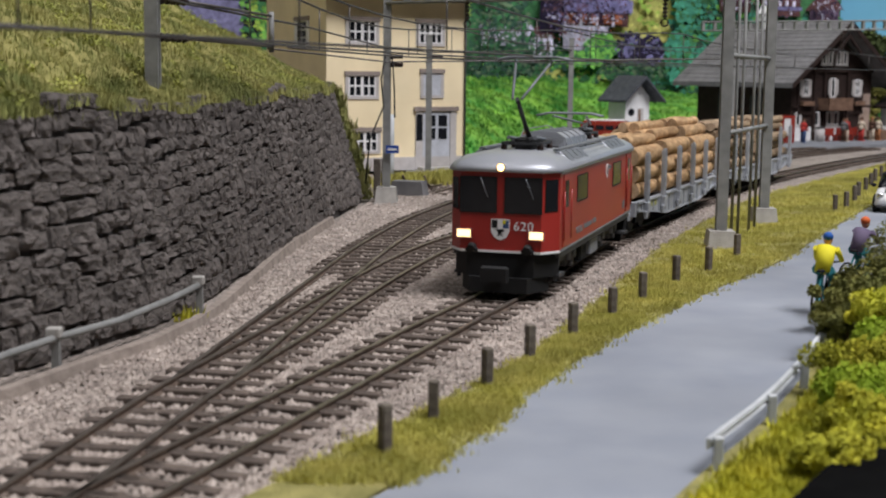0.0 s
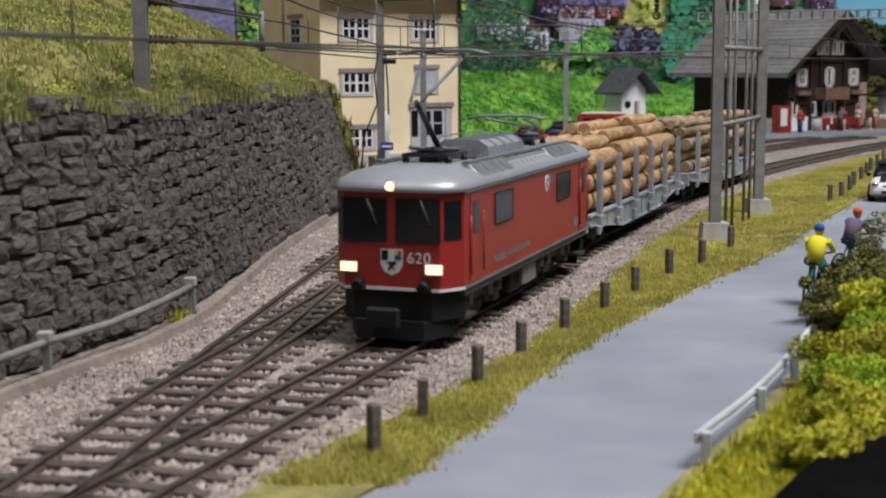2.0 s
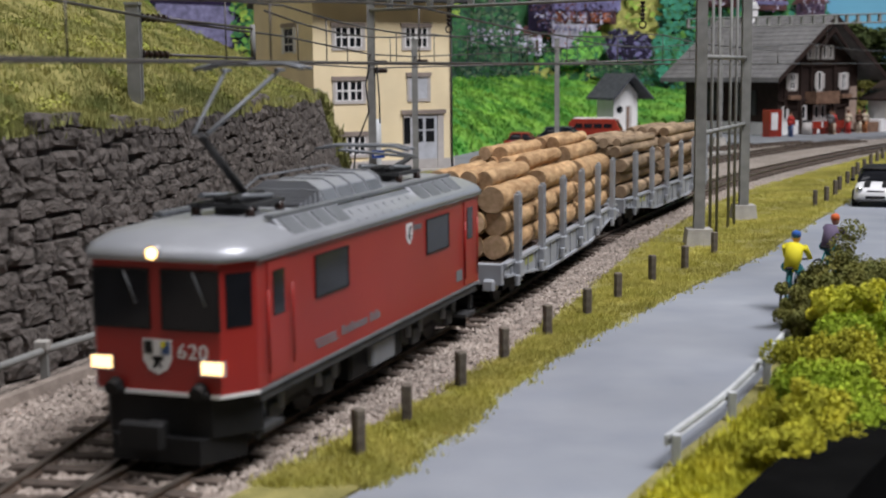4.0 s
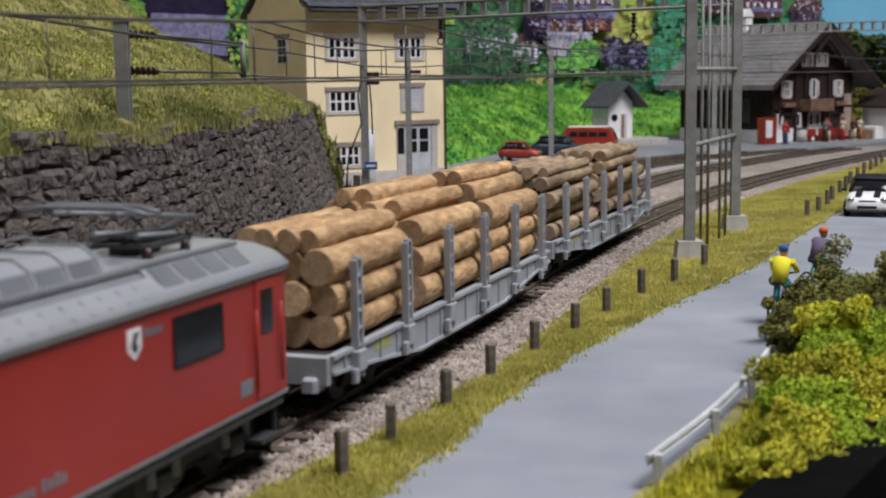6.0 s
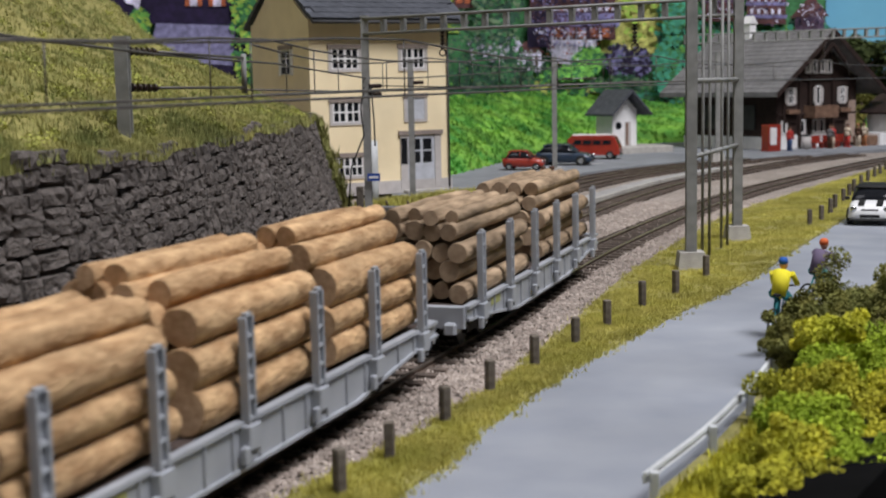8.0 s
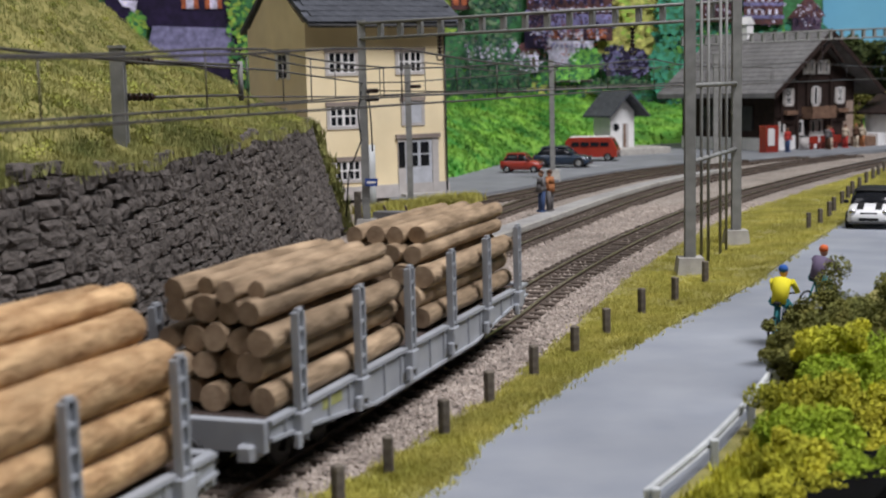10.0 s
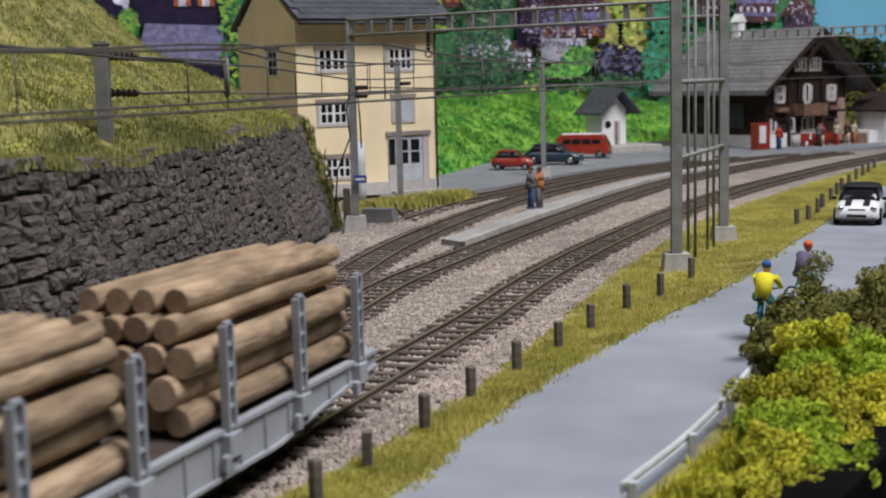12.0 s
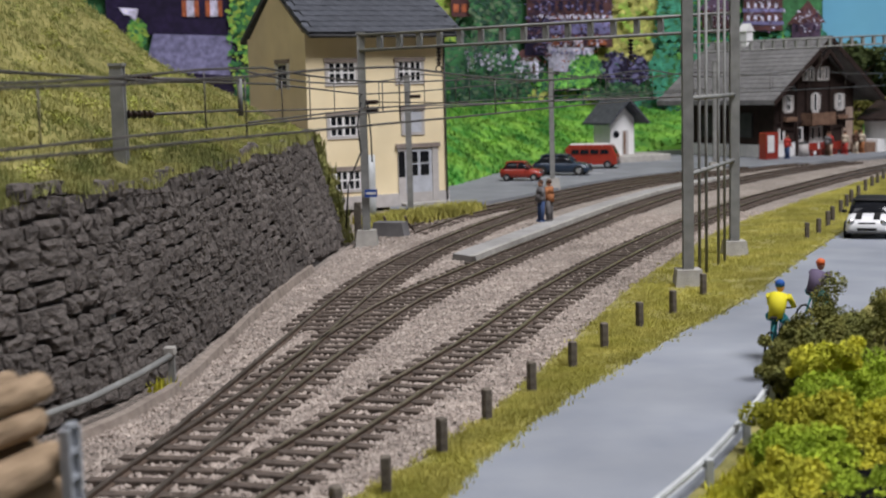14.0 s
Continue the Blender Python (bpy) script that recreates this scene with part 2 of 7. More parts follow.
    def ball(self, c, rx, ry, rz, seg=8, rings=5):
        vs, fs = [(c[0], c[1], c[2] - rz)], []
        for k in range(1, rings):
            b = math.pi * k / rings
            for i in range(seg):
                a = 2 * math.pi * i / seg
                vs.append((c[0] + rx * math.sin(b) * math.cos(a), c[1] + ry * math.sin(b) * math.sin(a), c[2] - rz * math.cos(b)))
        vs.append((c[0], c[1], c[2] + rz))
        top = len(vs) - 1
        for i in range(seg):
            j = (i + 1) % seg
            fs.append((0, 1 + j, 1 + i))
            for k in range(rings - 2):
                o = 1 + k * seg
                fs.append((o + i, o + j, o + seg + j, o + seg + i))
            o = 1 + (rings - 2) * seg
            fs.append((o + i, o + j, top))
        return self.add(vs, fs, True)

    def mesh(self, name, mats):
        me = bpy.data.meshes.new(name)
        me.from_pydata((np.array(self.v, float).reshape(-1, 3) * K).tolist(), [], self.f)
        for mt in mats if isinstance(mats, (list, tuple)) else [mats]:
            me.materials.append(mt)
        me.polygons.foreach_set("material_index", self.m)
        me.polygons.foreach_set("use_smooth", self.smooth)
        me.update()
        bm = bmesh.new()
        bm.from_mesh(me)
        if len(bm.faces) < 20000:
            bmesh.ops.recalc_face_normals(bm, faces=bm.faces)
            bm.to_mesh(me)
        bm.free()
        return me


def part(name, shape, mats, parent=None, label=""):
    ob = new(name, shape.mesh(name, mats))
    if parent:
        ob.parent = parent
    return tagged(ob, label) if label else ob


def at(x, y, z, rz=0.0):
    return pose(x * K, y * K, z * K, 0, 0, rz)


def thing(name, m, label, category, group="", kind=""):
    ob = new(name)
    ob.empty_display_size = 0.01
    ob.matrix_basis = m
    return tagged(ob, label, category, group, kind)


def curve(points, y):
    """x of a smooth line through (y, x) points."""
    ys, xs = np.array(points, float).T
    m = np.gradient(xs, ys)
    i = np.clip(np.searchsorted(ys, y) - 1, 0, len(ys) - 2)
    h = ys[i + 1] - ys[i]
    u = (y - ys[i]) / h
    return (2 * u**3 - 3 * u**2 + 1) * xs[i] + (u**3 - 2 * u**2 + u) * h * m[i] + (-2 * u**3 + 3 * u**2) * xs[i + 1] + (u**3 - u**2) * h * m[i + 1]


TRACK_1 = [(-30, -17.7), (-10, -11.6), (10, -5.45), (16.5, -3.45), (24, -1.15), (30, 0.72), (35, 2.05), (39.8, 3.52), (47, 6.05), (54.5, 8.98), (63.5, 12.9), (70, 16.4), (80.7, 22.6), (87, 26.6), (100, 35.5), (120, 50)]
TRACK_2 = [(0, -7.3), (10, -5.6), (14, -5.05), (20, -4.35), (24, -3.65), (28.2, -3.0), (32, -2.35), (35.8, -1.55), (41, 0.1), (46.5, 1.9), (53.3, 4.28), (62, 7.4), (71, 11.3), (78.3, 15.6), (86, 20.6), (92, 25.6), (110, 41)]
TRACK_3 = [(19, -4.45), (22, -4.2), (25, -3.97), (30, -3.6), (36.8, -3.03), (44.4, -1.95), (48, -1.17), (51.7, -0.25), (55.6, 0.83), (59.6, 2.07), (63.8, 3.5), (67.3, 5.05), (74.7, 8.6), (80.8, 12.5), (88, 18.2), (95, 25)]
TRACK_4 = [(52.3, -2.85), (56, -1.8), (60.4, -0.47), (65.7, 2.15), (72.4, 5.3), (79, 9.0), (84.3, 13.05), (90, 18.5)]
WALL_BASE = [(4, -15), (12, -11.0), (18, -8.4), (20, -7.5), (22, -6.75), (24, -6.2), (26.5, -5.85), (30, -5.65), (34, -5.5), (39.5, -5.3), (44, -5.05), (50, -4.7)]
ROAD_LEFT = [(-5, -10), (8, -4.3), (13, -2.0), (17.7, 0.05), (20, 0.62), (22.15, 1.55), (23.8, 2.13), (26.5, 3.43), (29.8, 5.03), (33.5, 6.97), (40.6, 9.97), (48.6, 13.4), (61.6, 18.9), (75, 25.5), (95, 37)]
ROAD_RIGHT = [(-5, -3), (8, -0.4), (12, 1.0), (15.9, 2.7), (17.5, 3.5), (20.8, 4.9), (23.6, 5.95), (27.5, 7.6), (31.5, 9.5), (37, 12.1), (45, 15.7), (55, 20.3), (75, 31), (95, 43)]
VERGE_LEFT = [(-5, -11.5), (8, -5.6), (13, -3.2), (17.8, -1.07), (20.4, 0.14), (22.4, 0.87), (25.8, 1.8), (28.7, 2.6), (36.2, 4.6), (42.3, 6.6), (53.3, 10.7), (60.8, 14.5), (75, 22), (85, 27.5), (100, 37.5)]
FASCIA = [(-5, -1.2), (8, 0.9), (12, 2.3), (17, 5.0), (20.2, 6.9), (26, 10.3), (40, 18.5), (60, 30), (100, 52)]


# ---- large structure ----
def ribbon(left, right, y0, y1, step, z, thick, name, mat, label, cat, zfun=None):
    """A flat band between two lines, with thickness."""
    s = Shape()
    ys = np.arange(y0, y1 + 1e-6, step)
    vs = []
    for y in ys:
        a, b = float(curve(left, y)), float(curve(right, y))
        vs += [(a, y, z), (b, y, z), (b, y, z - thick), (a, y, z - thick)]
    fs = []
    for i in range(len(ys) - 1):
        o = 4 * i
        fs += [(o, o + 1, o + 5, o + 4), (o + 1, o + 2, o + 6, o + 5), (o + 3, o, o + 4, o + 7)]
    s.add(vs, fs)
    return tagged(part(name, s, mat), label, cat, kind="structure")


def rough_noise(x, y, size):
    return noise.noise(Vector((x / size, y / size, 0.3)))


def build_ground():
    s = Shape()
    xs, ys = np.arange(-40, 62, 0.75), np.arange(-6, 126, 0.75)
    vs = [(x, y, -0.19 + 0.04 * rough_noise(x, y, 1.7) + 0.015 * rough_noise(x, y, 0.5)) for y in ys for x in xs]
    n = len(xs)
    keep = []
    for j in range(len(ys) - 1):
        edge = float(curve(FASCIA, ys[j]))
        for i in range(n - 1):
            if xs[i] < edge - 0.4:
                o = j * n + i
                keep.append((o, o + 1, o + n + 1, o + n))
    s.add(vs, keep, True)
    tagged(part("ground", s, GRAVEL), "pale brown-grey gravel ground of the model layout", "gravel", kind="structure")
    ribbon([(y, x + 0.02) for y, x in ROAD_LEFT], ROAD_RIGHT, -5, 95, 1.0, -0.02, 0.3, "road", ASPHALT, "smooth blue-grey painted road beside the railway", "road")
    ribbon([(y, x - 0.1) for y, x in VERGE_LEFT], [(y, x - 0.02) for y, x in ROAD_LEFT], -5, 95, 0.8, 0.0, 0.3, "verge", TURF, "narrow grass verge between track and road", "verge")
    ribbon([(y, x - 0.02) for y, x in ROAD_RIGHT], [(y, x - 0.05) for y, x in FASCIA], -5, 95, 1.0, 0.03, 0.4, "bank", TURF, "planted strip of ground at the layout edge", "ground")
    s = Shape()
    ys = np.arange(-5, 101, 1.5)
    for a, b in zip(ys[:-1], ys[1:]):
        xa, xb = float(curve(FASCIA, a)), float(curve(FASCIA, b))
        s.add([(xa, a, 0.32), (xb, b, 0.32), (xb + 1.2, b, 0.32), (xa + 1.2, a, 0.32), (xa, a, -12), (xb, b, -12), (xb + 1.2, b, -12), (xa + 1.2, a, -12)], [(0, 1, 2, 3), (0, 1, 5, 4), (3, 2, 6, 7)])
    tagged(part("fascia", s, FASCIABLACK), "matt black front board of the layout", "board", kind="structure")
    # paved yard and platform ground before the station
    s = Shape()
    ys = np.arange(63.2, 121, 1.6)
    vs = []
    for y in ys:
        a = -4.0 if y < 70 else -4.0 + (y - 70) * 0.2
        b = float(curve([(62, -3.0), (66, 0.4), (72, 3.6), (79, 7.2), (84.3, 11.2), (90, 16.5), (98, 26), (122, 56)], y))
        vs += [(a, y, -0.02), (b, y, -0.02), (b, y, -0.3), (a, y, -0.3)]
    fs = []
    for i in range(len(ys) - 1):
        o = 4 * i
        fs += [(o, o + 1, o + 5, o + 4), (o + 1, o + 2, o + 6, o + 5)]
    s.add(vs, fs)
    tagged(part("yard", s, LOT), "grey paved station yard with parked cars", "pavement", kind="structure")


def build_hall():
    for name, box in dict(hall_floor=(-4, 4, -3.5, 4.5, -1.05, -1.0), hall_ceiling=(-4, 4, -3.5, 4.5, 2.4, 2.45), hall_wall_south=(-4, 4, -3.55, -3.5, -1, 2.4), hall_wall_north=(-4, 4, 4.5, 4.55, -1, 2.4), hall_wall_west=(-4.05, -4, -3.5, 4.5, -1, 2.4), hall_wall_east=(4, 4.05, -3.5, 4.5, -1, 2.4)).items():
        s = Shape().box(*[v / K for v in box])
        tagged(part(name, s, FLOORPAINT if "floor" in name else WALLPAINT), "plain grey surface of the exhibition hall", name.split("_")[1], kind="structure")


def wall_top(y):
    return 3.95 + 0.08 * math.sin(y * 0.9) + 0.05 * math.sin(y * 2.3)


def wall_batter(y):
    return 0.25 + 0.95 * max(0.0, (y - 36) / 14) ** 1.6


def wall_point(y, h, out=0.0):
    """A point of the wall's face at height h, pushed out by out."""
    return (float(curve(WALL_BASE, y)) - wall_batter(y) * h / 3.95 + out, y, h - 0.1)


def build_wall():
    s = Shape()
    ys = np.arange(5, 50.3, 0.5)
    vs, fs = [], []
    for y in ys:
        t = wall_top(y)
        a, b = wall_point(y, 0), wall_point(y, t)
        vs += [(a[0] - 0.06, a[1], -0.3), (b[0] - 0.06, b[1], b[2]), (b[0] - 1.4, b[1], b[2]), (a[0] - 2.6, a[1], -0.3)]
    for i in range(len(ys) - 1):
        o = 4 * i
        fs += [(o, o + 4, o + 5, o + 1), (o + 1, o + 5, o + 6, o + 2), (o + 2, o + 6, o + 7, o + 3)]
    o = 4 * (len(ys) - 1)
    fs += [(o, o + 3, o + 2, o + 1), (0, 1, 2, 3)]
    s.add(vs, fs)
    wall = tagged(part("retaining_wall", s, JOINT), "tall dark grey retaining wall of rough quarried stone", "stone wall", kind="structure")
    rng = random.Random(5)
    # rough stones: a few shapes shared by all
    shapes = []
    for k in range(14):
        st = Shape()
        nx, nz = 8, 6
        vs = []
        for j in range(nz):
            for i in range(nx):
                u, w = (0, 0.045, 0.22, 0.4, 0.6, 0.78, 0.955, 1)[i], (0, 0.08, 0.36, 0.64, 0.92, 1)[j]
                edge = min(u, 1 - u, w, 1 - w)
                rim = 1.0 if edge > 0.02 else 0.0
                cu = (u - 0.5) * (1 - 0.06 * (abs(w - 0.5) * 2) ** 4) + 0.06 * noise.noise(Vector((u * 2, w * 2, k * 3.1)))
                cw = (w - 0.5) * (1 - 0.12 * (abs(u - 0.5) * 2) ** 5) + 0.08 * noise.noise(Vector((u * 2, w * 2, k * 3.1 + 9)))
                swell = (1 - abs(2 * u - 1) ** 9) * (1 - abs(2 * w - 1) ** 7)
                d = (0.12 + 0.38 * swell + 0.5 * noise.noise(Vector((u * 2.2, w * 2.2, k * 7.7))) + 0.42 * noise.noise(Vector((u * 5, w * 5, k * 2.7)))) if rim else -0.5
                vs.append((d * 0.13, cu, cw))
        st.add(vs, [(j * nx + i, j * nx + i + 1, (j + 1) * nx + i + 1, (j + 1) * nx + i) for j in range(nz - 1) for i in range(nx - 1)], False)
        shapes.append(st)
    meshes = [st.mesh("stone", STONE) for st in shapes]
    rest, count = Shape(), 0
    z = 0.0
    row = 0
    while z < 4.05:
        hrow = rng.uniform(0.25, 0.37)
        y = 15.0 + rng.uniform(0, 0.5)
        while y < 50.2:
            w = rng.choice((0.34, 0.42, 0.5, 0.6, 0.75)) * rng.uniform(0.9, 1.1)
            hh = hrow * rng.uniform(0.85, 1.22)
            yc, zc = y + w / 2, z + hrow / 2 + 0.035 * rng.uniform(-1, 1) + 0.07 * math.sin(y * 0.9 + row * 0.9) + 0.04 * math.sin(y * 2.6 + row * 1.7)
            if zc + hh * 0.3 < wall_top(yc) + 0.2 and yc < 50.3:
                p = wall_point(yc, zc)
                d = 0.05
                q = wall_point(yc + d, zc)
                yaw = math.atan2(q[0] - p[0], d)
                m = Matrix.Translation((p[0], p[1], p[2] + 0.1)) @ Matrix.Rotation(-yaw, 4, "Z") @ Matrix.Rotation(-math.atan(wall_batter(yc) / 3.95), 4, "Y") @ Matrix.Rotation(rng.uniform(-0.045, 0.045), 4, "X") @ Matrix.Diagonal((rng.uniform(0.7, 1.15), w * 1.03 * rng.choice((1, -1)), hh * 1.04, 1))
                k = rng.randrange(14)
                if count < 300 and 20.5 < yc < 36 and zc < 4.2:
                    ob = new("stone", meshes[k])
                    ob.parent = wall
                    ob.matrix_basis = Matrix.Scale(K, 4) @ m @ Matrix.Scale(1 / K, 4)
                    count += 1
                else:
                    rest.add([tuple(m @ Vector(v)) for v in shapes[k].v], shapes[k].f, False)
            y += w
        z += hrow
        row += 1
    tagged(part("stonework", rest, STONE, wall), kind="stuff")


def hill_height(x, y):
    """The grassy hill behind the wall."""
    edge = wall_point(min(max(y, 6), 50), 3.95)[0]
    d = edge - 0.1 - x
    if y > 50:
        d -= (y - 50) * 0.55
    h = 3.95 + 0.45 * min(max(d, 0), 1.2) + 0.68 * max(d - 1.2, 0)
    h -= 0.6 * math.exp(-(((d - 5.2) / 1.7) ** 2))
    h = min(h, 11.5) + 0.28 * rough_noise(x, y, 2.2) + 0.1 * rough_noise(x, y, 0.8)
    return h


def tufts(name, spots, mat, label, cat, tall, wide, per, rng):
    """Grass blades in small tufts as one mesh; spots are (x, y, z)."""
    v, f = [], []
    for x, y, z in spots:
        for _ in range(per):
            a, lean, h = rng.uniform(0, 6.28), rng.uniform(0.05, 0.6), tall * rng.uniform(0.45, 1.25)
            bx, by = x + rng.gauss(0, 0.07), y + rng.gauss(0, 0.07)
            dx, dy = math.cos(a), math.sin(a)
            w = wide * rng.uniform(0.6, 1.3)
            n = len(v)
            v += [(bx - dy * w, by + dx * w, z - 0.03), (bx + dy * w, by - dx * w, z - 0.03), (bx + dx * lean * h, by + dy * lean * h, z + h)]
            f.append((n, n + 1, n + 2))
    s = Shape()
    s.v, s.f, s.m, s.smooth = v, f, [0] * len(f), [False] * len(f)
    return tagged(part(name, s, mat), label, cat, kind="stuff")


def build_hill():
    s = Shape()
    ys = np.arange(5, 66, 0.6)
    us = np.r_[np.arange(0, 4, 0.4), np.arange(4, 22, 0.9)]
    vs, n = [], len(us)
    for y in ys:
        edge = wall_point(min(max(y, 6), 50), 3.95)[0] - 0.1 - max(0, y - 50) * 0.55
        for u in us:
            x = edge - u
            vs.append((x, y, hill_height(x, y) - (0.15 if u == 0 else 0)))
    s.add(vs, [(j * n + i, j * n + i + 1, (j + 1) * n + i + 1, (j + 1) * n + i) for j in range(len(ys) - 1) for i in range(n - 1)], True)
    # the end of the bank falls to the ground behind the wall's end
    o = len(ys) - 1
    tagged(part("hill", s, TURF), "steep olive grass hillside above the stone wall", "hill", kind="structure")
    s = Shape()
    vs, fs = [], []
    ks = 12
    for i in range(ks):
        y = 49.9 + i * 1.3
        e = wall_point(50, 3.95)[0] - 0.1 - max(0, y - 50) * 0.55
        vs += [(e + 0.05, y, hill_height(e, y) - 0.02), (e + 1.0 - 0.05 * i, y + 0.2, -0.2)]
    fs = [(2 * i, 2 * i + 1, 2 * i + 3, 2 * i + 2) for i in range(ks - 1)]
    s.add(vs, fs, True)
    tagged(part("bank_end", s, EARTH), "earth bank closing the hill behind the wall", "bank", kind="structure")
    rng = random.Random(9)
    spots = []
    while len(spots) < 36000:
        y = 14 + 49 * rng.random() ** 1.3
        edge = wall_point(min(max(y, 6), 50), 3.95)[0] - 0.1 - max(0, y - 50) * 0.55
        x = edge - 13 * rng.random() ** 1.5
        spots.append((x, y, hill_height(x, y)))
    tufts("hill_grass", spots, HILLGRASS, "dry olive-yellow static grass covering the hillside", "grass", 0.11, 0.017, 9, rng)
    # mossy foam clumps between the grass
    v, f = [], []
    for _ in range(420):
        y = 16 + 44 * rng.random() ** 1.2
        edge = wall_point(min(max(y, 6), 50), 3.95)[0] - 0.1 - max(0, y - 50) * 0.55
        x = edge - 0.15 - 9 * rng.random() ** 1.4
        r = rng.uniform(0.12, 0.34)
        zc = hill_height(x, y)
        for _ in range(70):
            d = Vector((rng.gauss(0, 1), rng.gauss(0, 1), abs(rng.gauss(0, 0.7)))).normalized() * r * rng.random() ** 0.4
            n, k, w = Vector((rng.gauss(0, 1), rng.gauss(0, 1), rng.gauss(0.4, 1))).normalized(), len(v), rng.uniform(0.015, 0.035)
            a = n.orthogonal().normalized() * w
            b = n.cross(a)
            p = Vector((x, y, zc)) + d
            v += [tuple(p - a), tuple(p + b), tuple(p + a), tuple(p - b)]
            f.append((k, k + 1, k + 2, k + 3))
    s = Shape()
    s.v, s.f, s.m, s.smooth = v, f, [0] * len(f), [False] * len(f)
    tagged(part("hill_weeds", s, LEAF_MOSS), "low yellow-green foam weeds between the hill grass", "weeds", kind="stuff")
    # fringe hanging over the wall's edge
    spots = []
    for _ in range(2600):
        y = rng.uniform(14, 51)
        p = wall_point(min(y, 50), wall_top(y))
        spots.append((p[0] - rng.uniform(-0.02, 0.4), y, p[2] + 0.1))
    tufts("edge_grass", spots, HILLGRASS, "ragged grass fringe along the wall top", "grass", 0.2, 0.016, 14, rng)


def build_verge_grass():
    rng = random.Random(3)
    spots = []
    while len(spots) < 30000:
        y = 15 + 62 * rng.random() ** 1.25
        a, b = float(curve(VERGE_LEFT, y)), float(curve(ROAD_LEFT, y))
        u = rng.random()
        x = a + (b - a) * u + rng.gauss(0, 0.12)
        if noise.noise(Vector((x * 1.1, y * 1.1, 2))) < -0.15 and rng.random() < 0.75:
            continue
        if (u < 0.12 or u > 0.93) and rng.random() < 0.5:
            continue
        spots.append((x, y, 0.0))
    tufts("verge_grass", spots, GRASS, "dry yellow-green static grass on the verge", "grass", 0.085, 0.012, 9, rng)


def build_pebbles():
    rng = np.random.default_rng(4)
    n = 75000
    y = 13.0 + 46 * rng.random(n) ** 1.5
    left = np.array([float(v) for v in curve(WALL_BASE, np.clip(y, 5, 50))])
    right = np.array([float(v) for v in curve(VERGE_LEFT, y)]) + 0.15
    x = left + 0.3 + (right - left - 0.3) * rng.random(n)
    r = 0.028 + 0.042 * rng.random(n) ** 2
    base = np.array([[1, 0, 0], [-0.5, 0.87, 0], [-0.5, -0.87, 0], [0.1, 0.05, 0.8], [0.3, -0.5, 0.45]])
    ang = rng.random(n) * 6.28
    v = []
    c, s_ = np.cos(ang), np.sin(ang)
    jit = 1 + 0.5 * (rng.random((n, 5, 3)) - 0.5)
    b = base[None] * jit
    px = (b[..., 0] * c[:, None] - b[..., 1] * s_[:, None]) * r[:, None] + x[:, None]
    py = (b[..., 0] * s_[:, None] + b[..., 1] * c[:, None]) * r[:, None] + y[:, None]
    near = np.zeros(n, bool)
    for line in (TRACK_1, TRACK_2, TRACK_3):
        near |= (np.abs(x - curve(line, y)) < 0.95) & (y > line[0][0])
    pz = b[..., 2] * r[:, None] - 0.135 + 0.04 * rng.random(n)[:, None] - np.where(near, 0.03, 0.0)[:, None]
    sh = Shape()
    sh.v = np.stack([px, py, pz], -1).reshape(-1, 3).tolist()
    f = np.array([[0, 4, 3], [0, 3, 1], [1, 3, 2], [2, 3, 4], [2, 4, 0]])
    sh.f = [tuple(q) for q in (f[None] + 5 * np.arange(n)[:, None, None]).reshape(-1, 3).tolist()]
    sh.m, sh.smooth = [0] * len(sh.f), [False] * len(sh.f)
    tagged(part("ballast", sh, PEBBLE), "loose beige and grey railway ballast stones", "gravel", kind="stuff")


def build_slope():
    """Bright green slope behind the yard."""
    s = Shape()
    base = [(-7, 71), (-4.5, 73.5), (-1.2, 77.5), (2.1, 91), (6.6, 102), (9, 108), (16, 112), (26, 116), (40, 121)]
    vs, fs = [], []
    cols = 9
    fine = []
    for (a, b), (c, d) in zip(base[:-1], base[1:]):
        for k in range(6):
            fine.append((a + (c - a) * k / 6, b + (d - b) * k / 6))
    for x, y in fine:
        for k in range(cols):
            u = k / (cols - 1)
            vs.append((x - 4 * u, y + 18 * u, -0.1 + 4.3 * u ** 0.8 + 0.5 * rough_noise(x * 2, k * 1.4, 1.5) * u))
    n = cols
    for j in range(len(fine) - 1):
        fs += [(j * n + i, j * n + i + 1, (j + 1) * n + i + 1, (j + 1) * n + i) for i in range(n - 1)]
    s.add(vs, fs, True)
    tagged(part("meadow_slope", s, LUSH), "bright green meadow slope behind the yard", "meadow", kind="structure")
    rng = random.Random(12)
    spots = []
    for _ in range(5000):
        j = rng.random() * (len(fine) - 2)
        i = int(j)
        x = fine[i][0] + (fine[i + 1][0] - fine[i][0]) * (j - i)
        y = fine[i][1] + (fine[i + 1][1] - fine[i][1]) * (j - i)
        u = rng.random()
        spots.append((x - 4 * u, y + 18 * u, -0.1 + 4.3 * u ** 0.8))
    tufts("meadow_grass", spots, LUSH, "lush bright green grass tufts on the slope", "grass", 0.28, 0.1, 4, rng)


